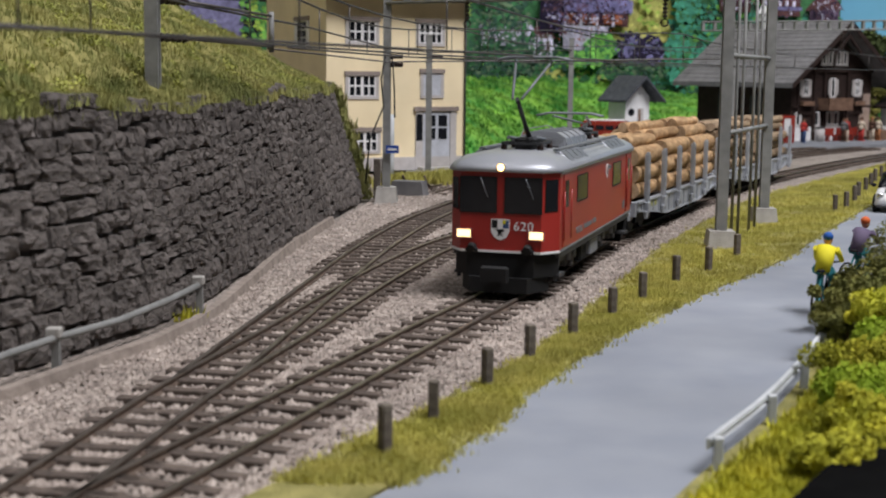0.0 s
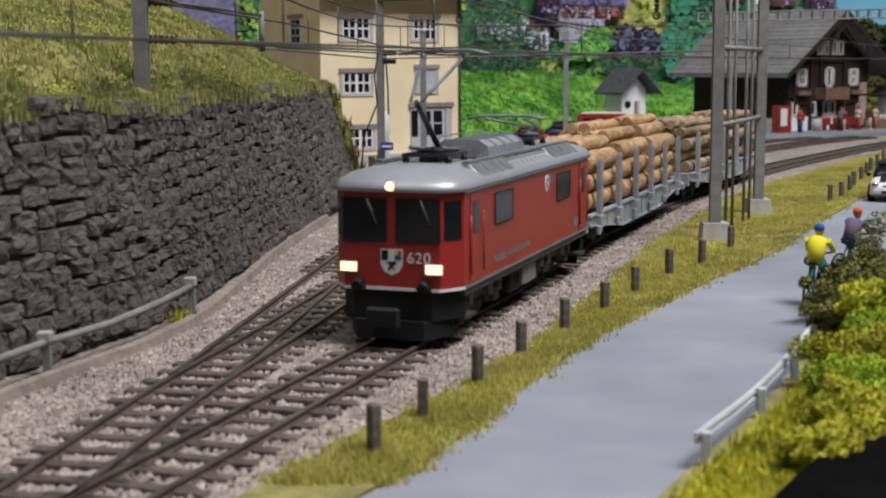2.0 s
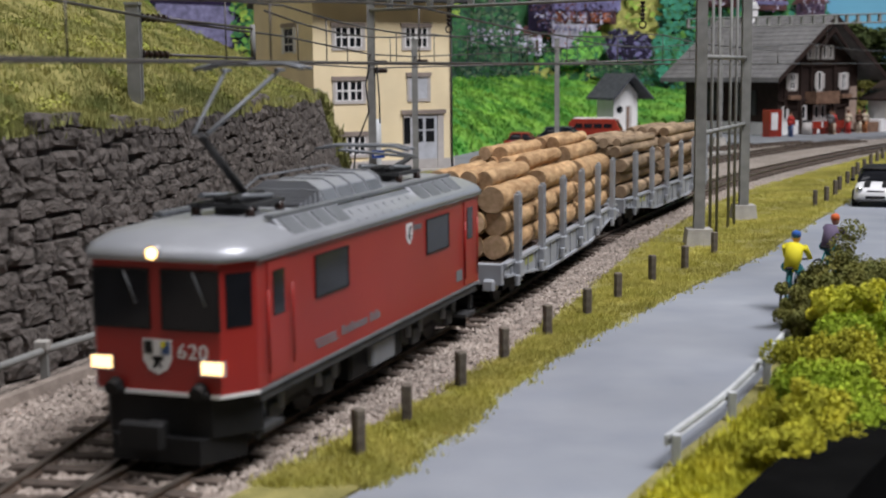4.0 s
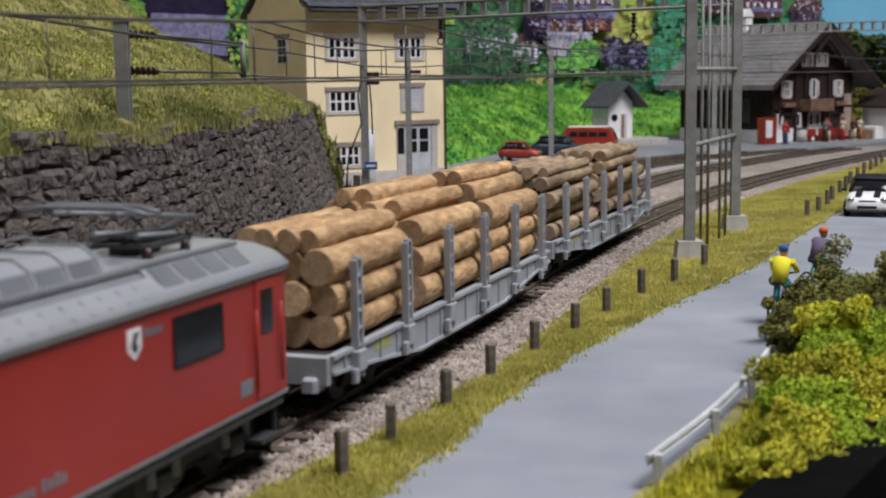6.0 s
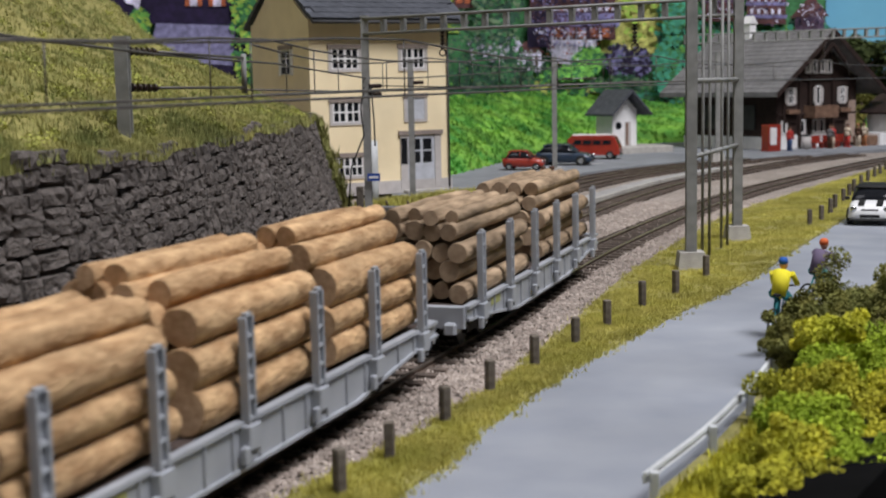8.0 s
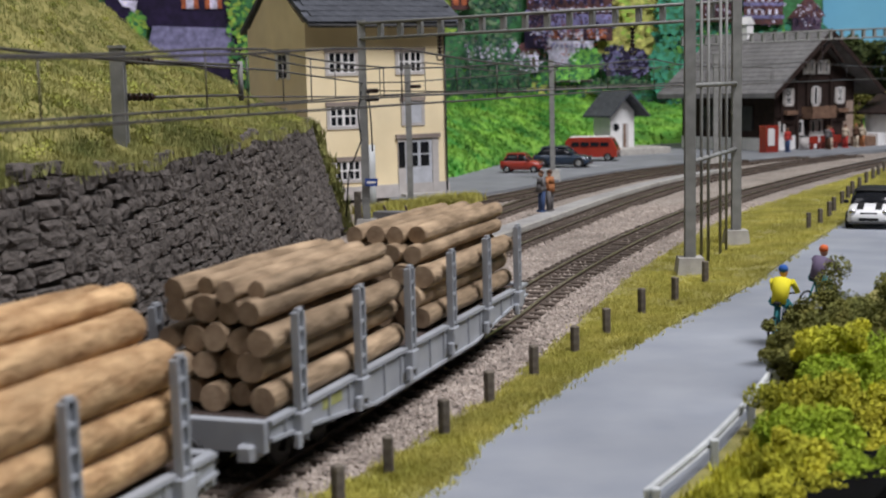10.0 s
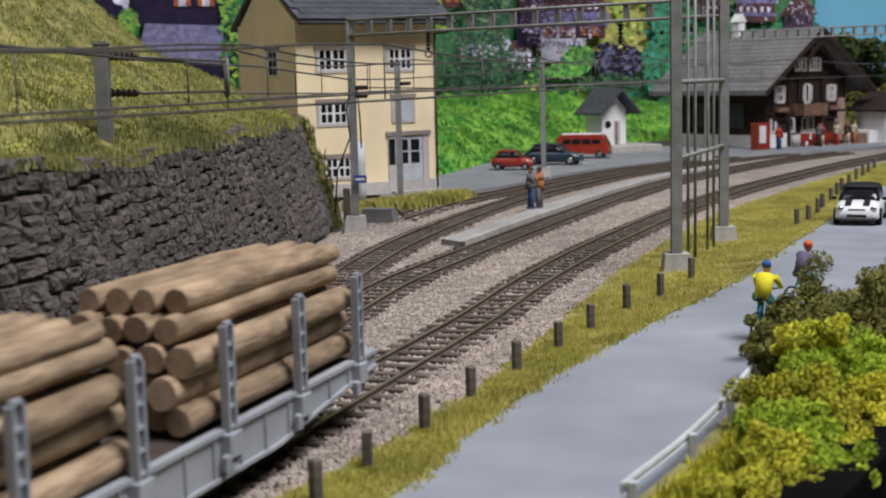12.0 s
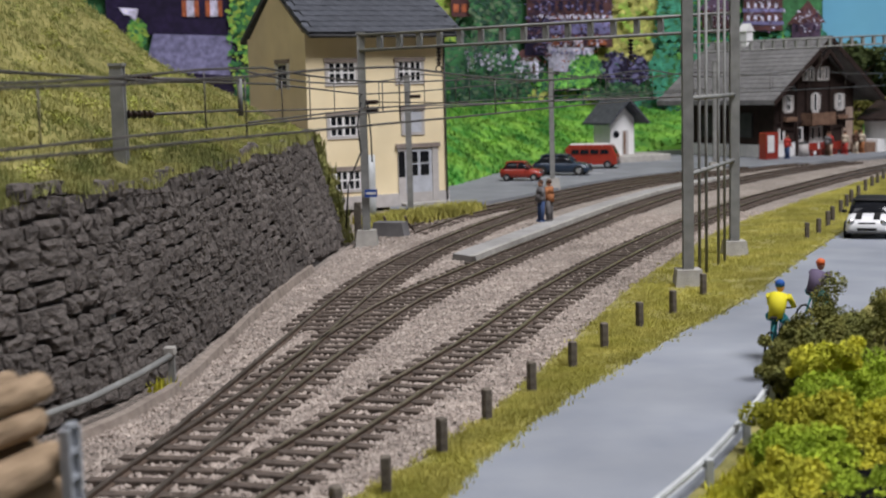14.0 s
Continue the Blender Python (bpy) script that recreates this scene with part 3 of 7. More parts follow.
def build_track(name, line, y0, y1, label, first=0.0):
    """Two rails on sleepers along a line."""
    track = thing(name, Matrix.Identity(4), label, "railway track", "tracks", "structure")
    ys = np.arange(y0, y1, 0.05)
    xs = curve(line, ys)
    dist = np.r_[0, np.cumsum(np.hypot(np.diff(xs), np.diff(ys)))]
    tx, ty = np.gradient(xs, dist), np.gradient(ys, dist)
    plank = Shape().box(-0.9, 0.9, -0.11, 0.11, -0.28, -0.07, 0.015).mesh("sleeper", SLEEPER)
    rng = random.Random(int(y0 * 10))
    d = 0.2
    while d < dist[-1]:
        x, y = np.interp(d, dist, xs), np.interp(d, dist, ys)
        a = math.degrees(math.atan2(np.interp(d, dist, ty), np.interp(d, dist, tx))) - 90
        if y < first:
            d += 0.62
            continue
        ob = new("sleeper", plank)
        ob.parent = track
        ob.matrix_basis = pose(x * K, y * K, rng.uniform(-0.015, 0.01) * K, 0, 0, a + rng.uniform(-1.5, 1.5))
        d += 0.62
    profile = [(-0.07, -0.115), (0.07, -0.115), (0.07, -0.095), (0.018, -0.085), (0.018, -0.035), (0.04, -0.025), (0.04, 0.0), (-0.04, 0.0), (-0.04, -0.025), (-0.018, -0.035), (-0.018, -0.085), (-0.07, -0.095)]
    step = 10
    for side in (-0.46, 0.46):
        s = Shape()
        vs = []
        ii = list(range(0, len(ys), step))
        for i in ii:
            for o, z in profile:
                vs.append((xs[i] + (side + o) * ty[i], ys[i] - (side + o) * tx[i], z))
        n = len(profile)
        fs, ms = [], []
        for j in range(len(ii) - 1):
            for k in range(n):
                fs.append((j * n + k, j * n + (k + 1) % n, (j + 1) * n + (k + 1) % n, (j + 1) * n + k))
                ms.append(1 if k == 6 else 0)
        s.add(vs, fs)
        s.m = ms
        part("rail", s, [RAILSTEEL, RAILHEAD], track, "rusty brown steel rail")
    return track


BACK_TINTS = dict(sky=(0.20, 0.55, 0.78), meadow=(0.60, 0.62, 0.16), wood=(0.06, 0.22, 0.08), conifer=(0.035, 0.095, 0.06), timber=(0.12, 0.05, 0.05), plum=(0.13, 0.08, 0.14), pale=(0.80, 0.76, 0.95), shutter=(0.50, 0.14, 0.06), slate=(0.25, 0.23, 0.46), field=(0.62, 0.60, 0.17), lime=(0.42, 0.62, 0.10), moss=(0.14, 0.22, 0.12), lilac=(0.60, 0.57, 0.72), lilac_roof=(0.27, 0.26, 0.44), bright=(0.22, 0.55, 0.10), teal=(0.07, 0.34, 0.22), ink=(0.02, 0.012, 0.045))
TINT = {k: material("printed_" + k, c, tuple(v * 0.55 for v in c), 0.5, 0.6, 0, vary=0.3, spread=0.25, blotch=2) for k, c in BACK_TINTS.items()}


TINT["sky"] = material("printed_sky_blue", (0.17, 0.45, 0.62), (0.14, 0.40, 0.58), 8, 0.6, 0, spread=0.05)


def build_backdrop():
    """The printed picture board behind the layout: mountain village, woods and sky, all flat."""
    board = Shape().prism([(-60, -2), (75, -2), (75, 45), (-60, 45)], "y", 126.5, 127.5)
    back = tagged(part("backdrop", board, TINT["wood"]), "printed backdrop with alpine village, woods and blue sky", "backdrop", kind="structure")
    rng = random.Random(21)

    def spot(u, v):
        """Place on the board of the print's own grid, u to the right, v down."""
        return (-2.0 + (u - 800) * 0.0522, 13.0 - (u - 800) * 0.00125 - v * 0.0525)

    def flat(name, grid, tint, depth):
        y = 126.4 - 0.05 * depth - 0.0012 * len(back.children)
        return part(name, Shape().prism([spot(u, v) for u, v in grid], "y", y, y + 0.04), TINT[tint], back)

    def block(name, u0, u1, v0, v1, tint, depth):
        return flat(name, [(u0, v1), (u1, v1), (u1, v0), (u0, v0)], tint, depth)

    def spray(name, areas, tints, count, small, large, layer):
        """Printed foliage: many ragged dabs of several tints in elliptic areas (u, v, half width, half height)."""
        s = Shape()
        for i in range(count):
            u, v, ru, rv = rng.choice(areas)
            a, q = rng.uniform(0, 6.283), rng.random() ** 0.6
            x, z = spot(u + ru * q * math.cos(a), v + rv * q * math.sin(a))
            r = rng.uniform(small, large)
            s.mi = rng.randrange(len(tints))
            y = 126.3 - layer * 0.5 - i * 0.00015
            s.add([(x + r * rng.uniform(0.5, 1.2) * math.cos(k * 0.898), y, z + r * rng.uniform(0.4, 1.1) * math.sin(k * 0.898)) for k in range(7)], [(0, 1, 2, 3, 4, 5, 6)])
        return tagged(part(name, s, [TINT[t] for t in tints], back), kind="stuff")

    flat("printed_sky", [(1446, 330), (2300, 330), (2300, -500), (1446, -500)], "sky", 1)
    flat("printed_meadow", [(-400, -60), (-400, -500), (1446, -500), (1446, -60)], "meadow", 1)
    flat("printed_meadow", [(1050, 95), (1152, 95), (1166, -70), (1050, -70)], "field", 2)
    flat("printed_meadow", [(700, 60), (800, 60), (800, -70), (700, -70)], "lime", 2)
    flat("printed_meadow", [(900, 168), (1062, 168), (1062, 140), (900, 146)], "field", 2)
    spray("printed_grass", [(1105, 10, 60, 90), (960, 155, 110, 12), (745, 0, 60, 70)], ("field", "lime", "meadow"), 700, 0.1, 0.35, 1)
    spray("printed_wood", [(1190, 60, 42, 150), (1260, 70, 50, 120), (1410, 90, 50, 60)], ("teal", "wood", "teal", "bright", "conifer"), 2200, 0.1, 0.38, 1)
    spray("printed_wood", [(1330, 90, 120, 50), (1170, 190, 60, 40)], ("teal", "wood", "conifer"), 900, 0.12, 0.4, 1)
    spray("printed_wood", [(900, 150, 120, 50), (1010, 130, 60, 40)], ("conifer", "wood", "wood", "bright"), 1300, 0.1, 0.32, 1)

    def windows(u0, u1, v0, v1, count, tint, depth, share=0.5):
        step = (u1 - u0) / count
        for i in range(count):
            block("printed_window", u0 + step * i, u0 + step * (i + share), v0, v1, tint, depth)

    # the large chalet hotel with its dark balconies
    block("printed_house", 925, 1075, -70, 72, "timber", 20)
    flat("printed_roof", [(905, -26), (1095, -26), (1060, -80), (935, -80)], "plum", 21)
    block("printed_balcony", 945, 1082, 26, 48, "slate", 22)
    block("printed_balcony", 930, 1060, -24, -10, "plum", 22)
    windows(940, 1066, -8, 8, 9, "ink", 22)
    windows(946, 1080, 17, 22, 11, "pale", 23, 0.6)
    windows(948, 1072, 52, 68, 6, "shutter", 23, 0.6)
    windows(962, 1074, 52, 72, 4, "pale", 24, 0.16)
    flat("printed_gable", [(920, 86), (962, 86), (962, 22), (942, 14), (920, 34)], "ink", 24)
    block("printed_terrace", 956, 1040, 72, 84, "pale", 22)
    flat("printed_steps", [(962, 112), (1004, 116), (1010, 80), (962, 78)], "lilac", 23)
    windows(966, 1036, 78, 84, 8, "slate", 24, 0.4)
    # houses beside and below it
    block("printed_house", 792, 826, -16, 18, "timber", 20)
    windows(796, 824, -4, 10, 2, "shutter", 21, 0.7)
    flat("printed_roof", [(780, -14), (838, -14), (824, -44), (794, -44)], "plum", 21)
    block("printed_house", 818, 906, 80, 112, "pale", 20)
    flat("printed_roof", [(812, 83), (912, 83), (900, 68), (824, 68)], "lilac", 21)
    windows(826, 906, 90, 104, 5, "ink", 21, 0.4)
    block("printed_house", 906, 944, 92, 128, "pale", 22)
    flat("printed_roof", [(900, 96), (950, 96), (934, 76), (914, 76)], "timber", 23)
    windows(910, 944, 102, 118, 3, "timber", 23, 0.5)
    # chalets near the sky's edge
    block("printed_house", 1304, 1372, -70, 44, "timber", 20)
    for v in (-26, -4, 18):
        block("printed_balcony", 1302, 1374, v + 10, v + 16, "slate", 21)
        windows(1310, 1370, v, v + 9, 5, "pale" if v else "ink", 21, 0.4)
    block("printed_house", 1388, 1438, 22, 58, "plum", 20)
    flat("printed_roof", [(1378, 34), (1446, 30), (1416, -8)], "timber", 21)
    windows(1394, 1436, 34, 46, 3, "ink", 21, 0.4)
    block("printed_house", 1232, 1286, 4, 40, "timber", 20)
    flat("printed_roof", [(1222, 8), (1296, 8), (1260, -22)], "plum", 21)
    # trees before the houses
    spray("printed_tree", [(868, 0, 44, 60), (862, 70, 40, 60), (880, 120, 50, 40)], ("conifer", "conifer", "wood", "moss"), 1700, 0.08, 0.3, 3)
    spray("printed_tree", [(1028, 108, 30, 24), (1000, 130, 36, 14)], ("bright", "wood", "bright"), 420, 0.08, 0.26, 3)
    spray("printed_tree", [(1080, 108, 26, 28), (1112, 112, 24, 26)], ("ink", "ink", "slate"), 500, 0.1, 0.3, 3)
    spray("printed_tree", [(826, 170, 40, 40), (880, 172, 60, 22)], ("conifer", "wood"), 600, 0.1, 0.3, 3)
    spray("printed_tree", [(1175, 20, 22, 60), (1165, 120, 26, 50)], ("teal", "teal", "wood"), 700, 0.1, 0.3, 3)
    # the village's small details: shutters, flowers, walls and roofs
    spray("printed_detail", [(1000, 0, 80, 70), (1000, 50, 76, 20), (955, 40, 30, 50)], ("ink", "timber", "plum", "ink", "slate"), 900, 0.04, 0.16, 4)
    spray("printed_detail", [(1005, 20, 70, 5), (1000, 60, 70, 8), (1000, 78, 50, 10), (985, 98, 34, 16)], ("pale", "lilac", "shutter", "pale"), 260, 0.04, 0.13, 5)
    spray("printed_detail", [(862, 96, 46, 16), (925, 108, 24, 20)], ("pale", "lilac", "ink", "moss"), 220, 0.05, 0.16, 5)
    spray("printed_detail", [(1338, 0, 34, 50), (1412, 30, 26, 24), (1260, 18, 30, 20)], ("ink", "plum", "timber", "lilac"), 420, 0.04, 0.14, 4)
    spray("printed_wood", [(880, 140, 90, 40), (810, 110, 30, 90), (1080, 150, 60, 16)], ("conifer", "moss", "conifer", "wood"), 1000, 0.06, 0.22, 6)
    # dark chalets behind the hill
    block("printed_house", 178, 402, -90, 48, "ink", 20)
    flat("printed_roof", [(150, -30), (440, -22), (400, -110), (180, -110)], "slate", 21)
    flat("printed_laundry", [(202, 0), (236, 2), (230, 30), (222, 14), (210, 12)], "pale", 22)
    for u in (330, 372):
        block("printed_window", u - 7, u + 7, -12, 16, "pale", 22)
        for o in (-15, 7):
            block("printed_shutter", u + o, u + o + 8, -12, 16, "shutter", 23)
    flat("printed_house", [(290, 190), (414, 190), (426, 108), (404, 60), (290, 100)], "ink", 22)
    flat("printed_roof", [(244, 108), (396, 120), (404, 50), (262, 46)], "lilac_roof", 24)
    flat("printed_gable", [(396, 122), (436, 112), (404, 48)], "ink", 25)
    spray("printed_tree", [(236, 46, 16, 24), (420, 60, 24, 120), (460, 90, 40, 90)], ("bright", "lime", "wood"), 700, 0.1, 0.35, 3)


build_hall()
build_ground()
build_backdrop()
build_slope()
build_wall()
build_hill()
build_track("railway_track", TRACK_1, 9, 100, "main line track with dark sleepers and rusty rails")
build_track("railway_track", TRACK_2, 9, 92, "second track running beside the main line")
build_track("railway_track", TRACK_3, 20.5, 92, "branch track curving away to the station", 31.5)
build_track("railway_track", TRACK_4, 53.2, 86, "short siding ending at a buffer stop")


# ---- buildings ----
def window(parent, x0, x1, y, z0, z1, nx, nz, out=-1, mat=WHITE, lintel=True, shutter=False):
    """A window in a wall whose outside faces out along y: recessed panes, bars, surround and lintel."""
    o = out
    win = part("window", Shape().box(x0 - 0.16, x1 + 0.16, min(y, y + o * 0.05), max(y, y + o * 0.05), z0 - 0.14, z0).box(x0 - 0.16, x0, min(y, y + o * 0.05), max(y, y + o * 0.05), z0, z1).box(x1, x1 + 0.16, min(y, y + o * 0.05), max(y, y + o * 0.05), z0, z1), SURROUND, parent, "pale stone window surround")
    if lintel:
        part("lintel", Shape().box(x0 - 0.2, x1 + 0.2, min(y, y + o * 0.09), max(y, y + o * 0.09), z1, z1 + 0.2), LINTEL, win)
    if shutter:
        part("shutter", Shape().box(x0, x1, min(y, y + o * 0.03), max(y, y + o * 0.03), z0, z1), DOORGREY, win, "closed pale grey shutter")
        return win
    w, h = (x1 - x0) / nx, (z1 - z0) / nz
    for i in range(nx):
        for k in range(nz):
            part("pane", Shape().box(x0 + i * w + 0.04, x0 + (i + 1) * w - 0.04, min(y + o * 0.006, y + o * 0.016), max(y + o * 0.006, y + o * 0.016), z0 + k * h + 0.04, z0 + (k + 1) * h - 0.04), PANE, win)
    bars = Shape()
    for i in range(nx + 1):
        t = 0.07 if i in (0, nx) or (nx == 4 and i == 2) else 0.035
        bars.box(x0 + i * w - t, x0 + i * w + t, min(y, y + o * 0.04), max(y, y + o * 0.04), z0, z1)
    for k in range(nz + 1):
        bars.box(x0, x1, min(y, y + o * 0.036), max(y, y + o * 0.036), z0 + k * h - 0.04, z0 + k * h + 0.04)
    part("frame", bars, mat, win, "white glazing bars")
    return win


def build_house():
    """Cream three-storey house; local x along its front, y into its depth."""
    ang = math.degrees(math.atan2(3.7, 6.35))
    house = thing("house", at(-7.6, 62.3, 0, ang), "cream rendered three-storey house with slate roof", "house")
    w, d, e = 7.35, 7.6, 8.35
    part("wall", Shape().box(0, w, 0, 0.3, 0, e), YELLOW, house, "cream rendered wall")
    part("wall", Shape().box(0, w, d - 0.3, d, 0, e), YELLOW, house, "cream rendered wall")
    for a, b in ((0, 0.3), (w - 0.3, w)):
        part("wall", Shape().prism([(0.3, 0), (d - 0.3, 0), (d - 0.3, e), (d / 2, e + 2.2), (0.3, e)], "x", a, b), YELLOW, house, "cream rendered gable wall")
    part("plinth", Shape().box(-0.05, w + 0.05, -0.06, 0.0, 0, 0.62), SURROUND, house, "pale stone plinth")
    roof = part("roof", Shape().prism([(-0.75, e - 0.25), (-0.75, e - 0.05), (d / 2, e + 2.65), (d + 0.75, e - 0.05), (d + 0.75, e - 0.25), (d / 2, e + 2.35)], "x", -0.12, w + 0.7), SLATE, house, "dark slate roof")
    slope = math.atan2(2.7, d / 2 + 0.75)
    run = math.hypot(2.7, d / 2 + 0.75)
    tile = Shape().box(0, 0.72, 0, 0.55, 0, 0.035).mesh("slate", SLATE)
    rng = random.Random(8)
    for r in range(10):
        for c in range(13):
            x = -0.15 + c * 0.7 - (0.35 if r % 2 else 0)
            if x < -0.2 or x + 0.7 > w + 0.78:
                continue
            ob = new("slate", tile)
            ob.parent = roof
            m = Matrix.Translation((x, -0.8, e - 0.045)) @ Matrix.Rotation(slope, 4, "X") @ Matrix.Translation((0, r * run / 10, 0.02 + 0.01 * rng.random())) @ Matrix.Rotation(rng.uniform(-0.02, 0.02), 4, "Z") @ Matrix.Rotation(-0.05, 4, "X")
            ob.matrix_basis = Matrix.Scale(K, 4) @ m @ Matrix.Scale(1 / K, 4)
    part("gutter", Shape().tube((-0.12, -0.82, e - 0.2), (w + 0.7, -0.82, e - 0.2), 0.08, 0.08, 8), DARKGREY, house)
    for z0, z1 in ((6.0, 6.95), (3.5, 4.45)):
        window(house, 1.1, 2.5, 0, z0, z1, 4, 2)
    window(house, 1.3, 2.6, 0, 0.95, 1.85, 4, 2)
    window(house, 4.75, 6.0, 0, 6.0, 6.95, 4, 2)
    window(house, 5.0, 5.95, 0, 3.55, 4.6, 2, 2, shutter=True)
    # double door with lights, beside a narrow window
    door = part("door", Shape().box(5.0, 6.45, -0.05, 0.0, 0.15, 2.75), DOORGREY, house, "pale grey panelled double door")
    for i in range(2):
        for k in range(2):
            part("pane", Shape().box(5.2 + i * 0.62, 5.66 + i * 0.62, -0.07, -0.05, 1.45 + k * 0.62, 1.98 + k * 0.62), PANE, door)
    part("door_frame", Shape().box(4.6, 4.98, -0.08, 0, 0.0, 2.8).box(6.47, 6.8, -0.08, 0, 0.0, 2.8), SURROUND, house)
    part("pane", Shape().box(4.62, 4.95, -0.1, -0.08, 1.4, 2.65), PANE, house)
    part("lintel", Shape().box(4.5, 6.9, -0.14, 0, 2.8, 3.0), LINTEL, house)
    part("step", Shape().box(4.7, 6.8, -0.6, -0.06, 0, 0.14, 0.02), CONCRETE, house)
    # small window in the gable end
    part("side_window", Shape().box(-0.02, 0.0, 2.3, 3.5, 5.8, 7.0).box(-0.06, 0.0, 2.0, 2.3, 5.75, 7.0).box(-0.06, 0.0, 3.5, 3.75, 5.75, 7.0), WHITE, house, "white framed gable window")
    for k in range(3):
        for i in range(2):
            part("pane", Shape().box(-0.035, -0.021, 2.4 + i * 0.55, 2.86 + i * 0.55, 5.85 + k * 0.38, 6.16 + k * 0.38), PANE, house)
    part("lintel", Shape().box(-0.08, 0, 2.0, 3.8, 7.0, 7.2), LINTEL, house)
    part("side_window", Shape().box(-0.05, 0.0, 2.5, 3.6, 3.3, 4.4), SURROUND, house)
    # ground storey annexe post beside the wall end
    part("downpipe", Shape().tube((w - 0.1, -0.1, 0.2), (w - 0.1, -0.1, e - 0.3), 0.05, 0.05, 6), DARKGREY, house)
    return house


def build_station():
    """Dark timber chalet station; local x along the gable front, y into its length."""
    ang = math.degrees(math.atan2(0.6, 0.8))
    st = thing("station_building", at(21.3, 97.5, 0, ang), "large dark timber chalet station with grey shingle roof", "station building")
    w, d, e, r = 8.8, 9.2, 5.0, 8.3
    part("wall", Shape().prism([(0, 0), (w, 0), (w, e), (w / 2, r - 0.5), (0, e)], "y", 0, 0.3), CHALET, st, "dark timber gable wall")
    part("wall", Shape().prism([(0, 0), (w, 0), (w, e), (w / 2, r - 0.5), (0, e)], "y", d - 0.3, d), CHALET, st)
    part("wall", Shape().box(0, 0.3, 0.3, d - 0.3, 0, e), CHALET, st)
    part("wall", Shape().box(w - 0.3, w, 0.3, d - 0.3, 0, e), CHALET, st)
    part("plinth", Shape().box(-0.05, w * 0.74, -0.08, 0, 0, 1.0).box(-0.06, 0, 0, d, 0, 0.9), WHITE, st, "white rendered base")
    ov, k = 1.7, (r - e) / (w / 2)
    roof = part("roof", Shape().prism([(-ov, e - ov * k + 0.1), (-ov, e - ov * k + 0.38), (w / 2, r + 0.3), (w + ov, e - ov * k + 0.38), (w + ov, e - ov * k + 0.1), (w / 2, r)], "y", -1.5, d + 1), ROOFGREY, st, "grey shingled gable roof")
    course = math.hypot(w / 2 + ov, r - (e - ov * k))
    for side in (1, -1):
        for i in range(15):
            u = i / 15
            x = (-ov + (w / 2 + ov) * u) if side > 0 else (w + ov - (w / 2 + ov) * u)
            z = e - ov * k + 0.38 + (r + 0.3 - (e - ov * k + 0.38)) * u
            x2 = (-ov + (w / 2 + ov) * (u + 1 / 14)) if side > 0 else (w + ov - (w / 2 + ov) * (u + 1 / 14))
            z2 = z + (r + 0.3 - (e - ov * k + 0.38)) / 14
            part("shingle_course", Shape().prism([(x, z + 0.005), (x, z + 0.06), (x2, z2 + 0.02), (x2, z2 + 0.005)], "y", -1.52, d + 1.02), ROOFGREY, roof)
    part("barge_board", Shape().prism([(-ov, e - ov * k), (-ov, e - ov * k + 0.4), (w / 2, r + 0.34), (w + ov, e - ov * k + 0.4), (w + ov, e - ov * k), (w / 2, r - 0.1)], "y", -1.56, -1.5), CHALET, roof)
    part("chimney", Shape().box(w * 0.42, w * 0.42 + 0.7, 6.0, 6.7, r - 0.6, r + 1.0).prism([(w * 0.42 - 0.1, r + 1.0), (w * 0.42 + 0.8, r + 1.0), (w * 0.42 + 0.35, r + 1.6)], "y", 5.9, 6.8), WHITE, roof, "white rendered chimney")
    for x in (2.3, 3.4, 6.0):
        part("corner_post", Shape().box(x - 0.12, x + 0.12, -0.22, 0, 0, e + 0.3), CHALET, st)
    part("floor_beam", Shape().box(0, w, -0.18, 0, 4.95, 5.2), CHALET, st)
    part("floor_beam", Shape().box(0, w, -0.14, 0, 2.4, 2.55), CHALET, st)
    for x0, x1 in ((1.05, 1.6), (6.75, 7.25)):
        win = window(st, x0, x1, -0.15, 3.3, 4.4, 2, 2, lintel=False)
        part("bay", Shape().box(x0 - 0.5, x1 + 0.5, -0.14, 0, 1.9, 4.85), CHALET, st)
        part("flower_box", Shape().box(x0 - 0.3, x1 + 0.3, -0.55, -0.2, 2.55, 2.85, 0.03), BEAMWOOD, st)
    window(st, 4.1, 4.5, -0.12, 3.2, 4.5, 1, 1, lintel=False)
    for x0 in (0.7, 1.66, 3.75, 4.6, 6.4, 7.32):
        part("shutter", Shape().box(x0, x0 + 0.2, -0.21, -0.15, 3.3, 4.4), SURROUND, st, "pale weathered shutter")
    part("balcony", Shape().box(2.9, 5.6, -1.0, -0.9, 2.3, 3.1).box(2.9, 5.6, -1.0, 0, 2.2, 2.32).box(2.9, 3.0, -1.0, 0, 2.3, 3.1).box(5.5, 5.6, -1.0, 0, 2.3, 3.1), BEAMWOOD, st, "brown plank balcony")
    for x0 in (3.1, 3.8, 4.7, 5.4):
        window(st, x0, x0 + 0.32, -0.06, 5.55, 6.4, 1, 1, lintel=False)
    for x0 in (0.5, 2.5, 3.9, 4.6):
        window(st, x0, x0 + 0.42, -0.06, 1.15, 2.05, 1, 1, lintel=False)
    part("barn_door", Shape().box(7.5, 8.6, -0.12, 0, 0.2, 3.4), PALEPLANK, st, "brown plank loading door")
    for y0 in (2.0, 5.2):
        part("side_shutter", Shape().box(-0.1, 0, y0, y0 + 1.8, 1.4, 3.2), DARKGREY, st)
    part("gable_truss", Shape().prism([(w / 2 - 1.6, r - 2.1), (w / 2 - 1.4, r - 2.1), (w / 2, r - 0.9), (w / 2 + 1.4, r - 2.1), (w / 2 + 1.6, r - 2.1), (w / 2, r - 0.6)], "y", -1.4, -1.2), CHALET, roof)
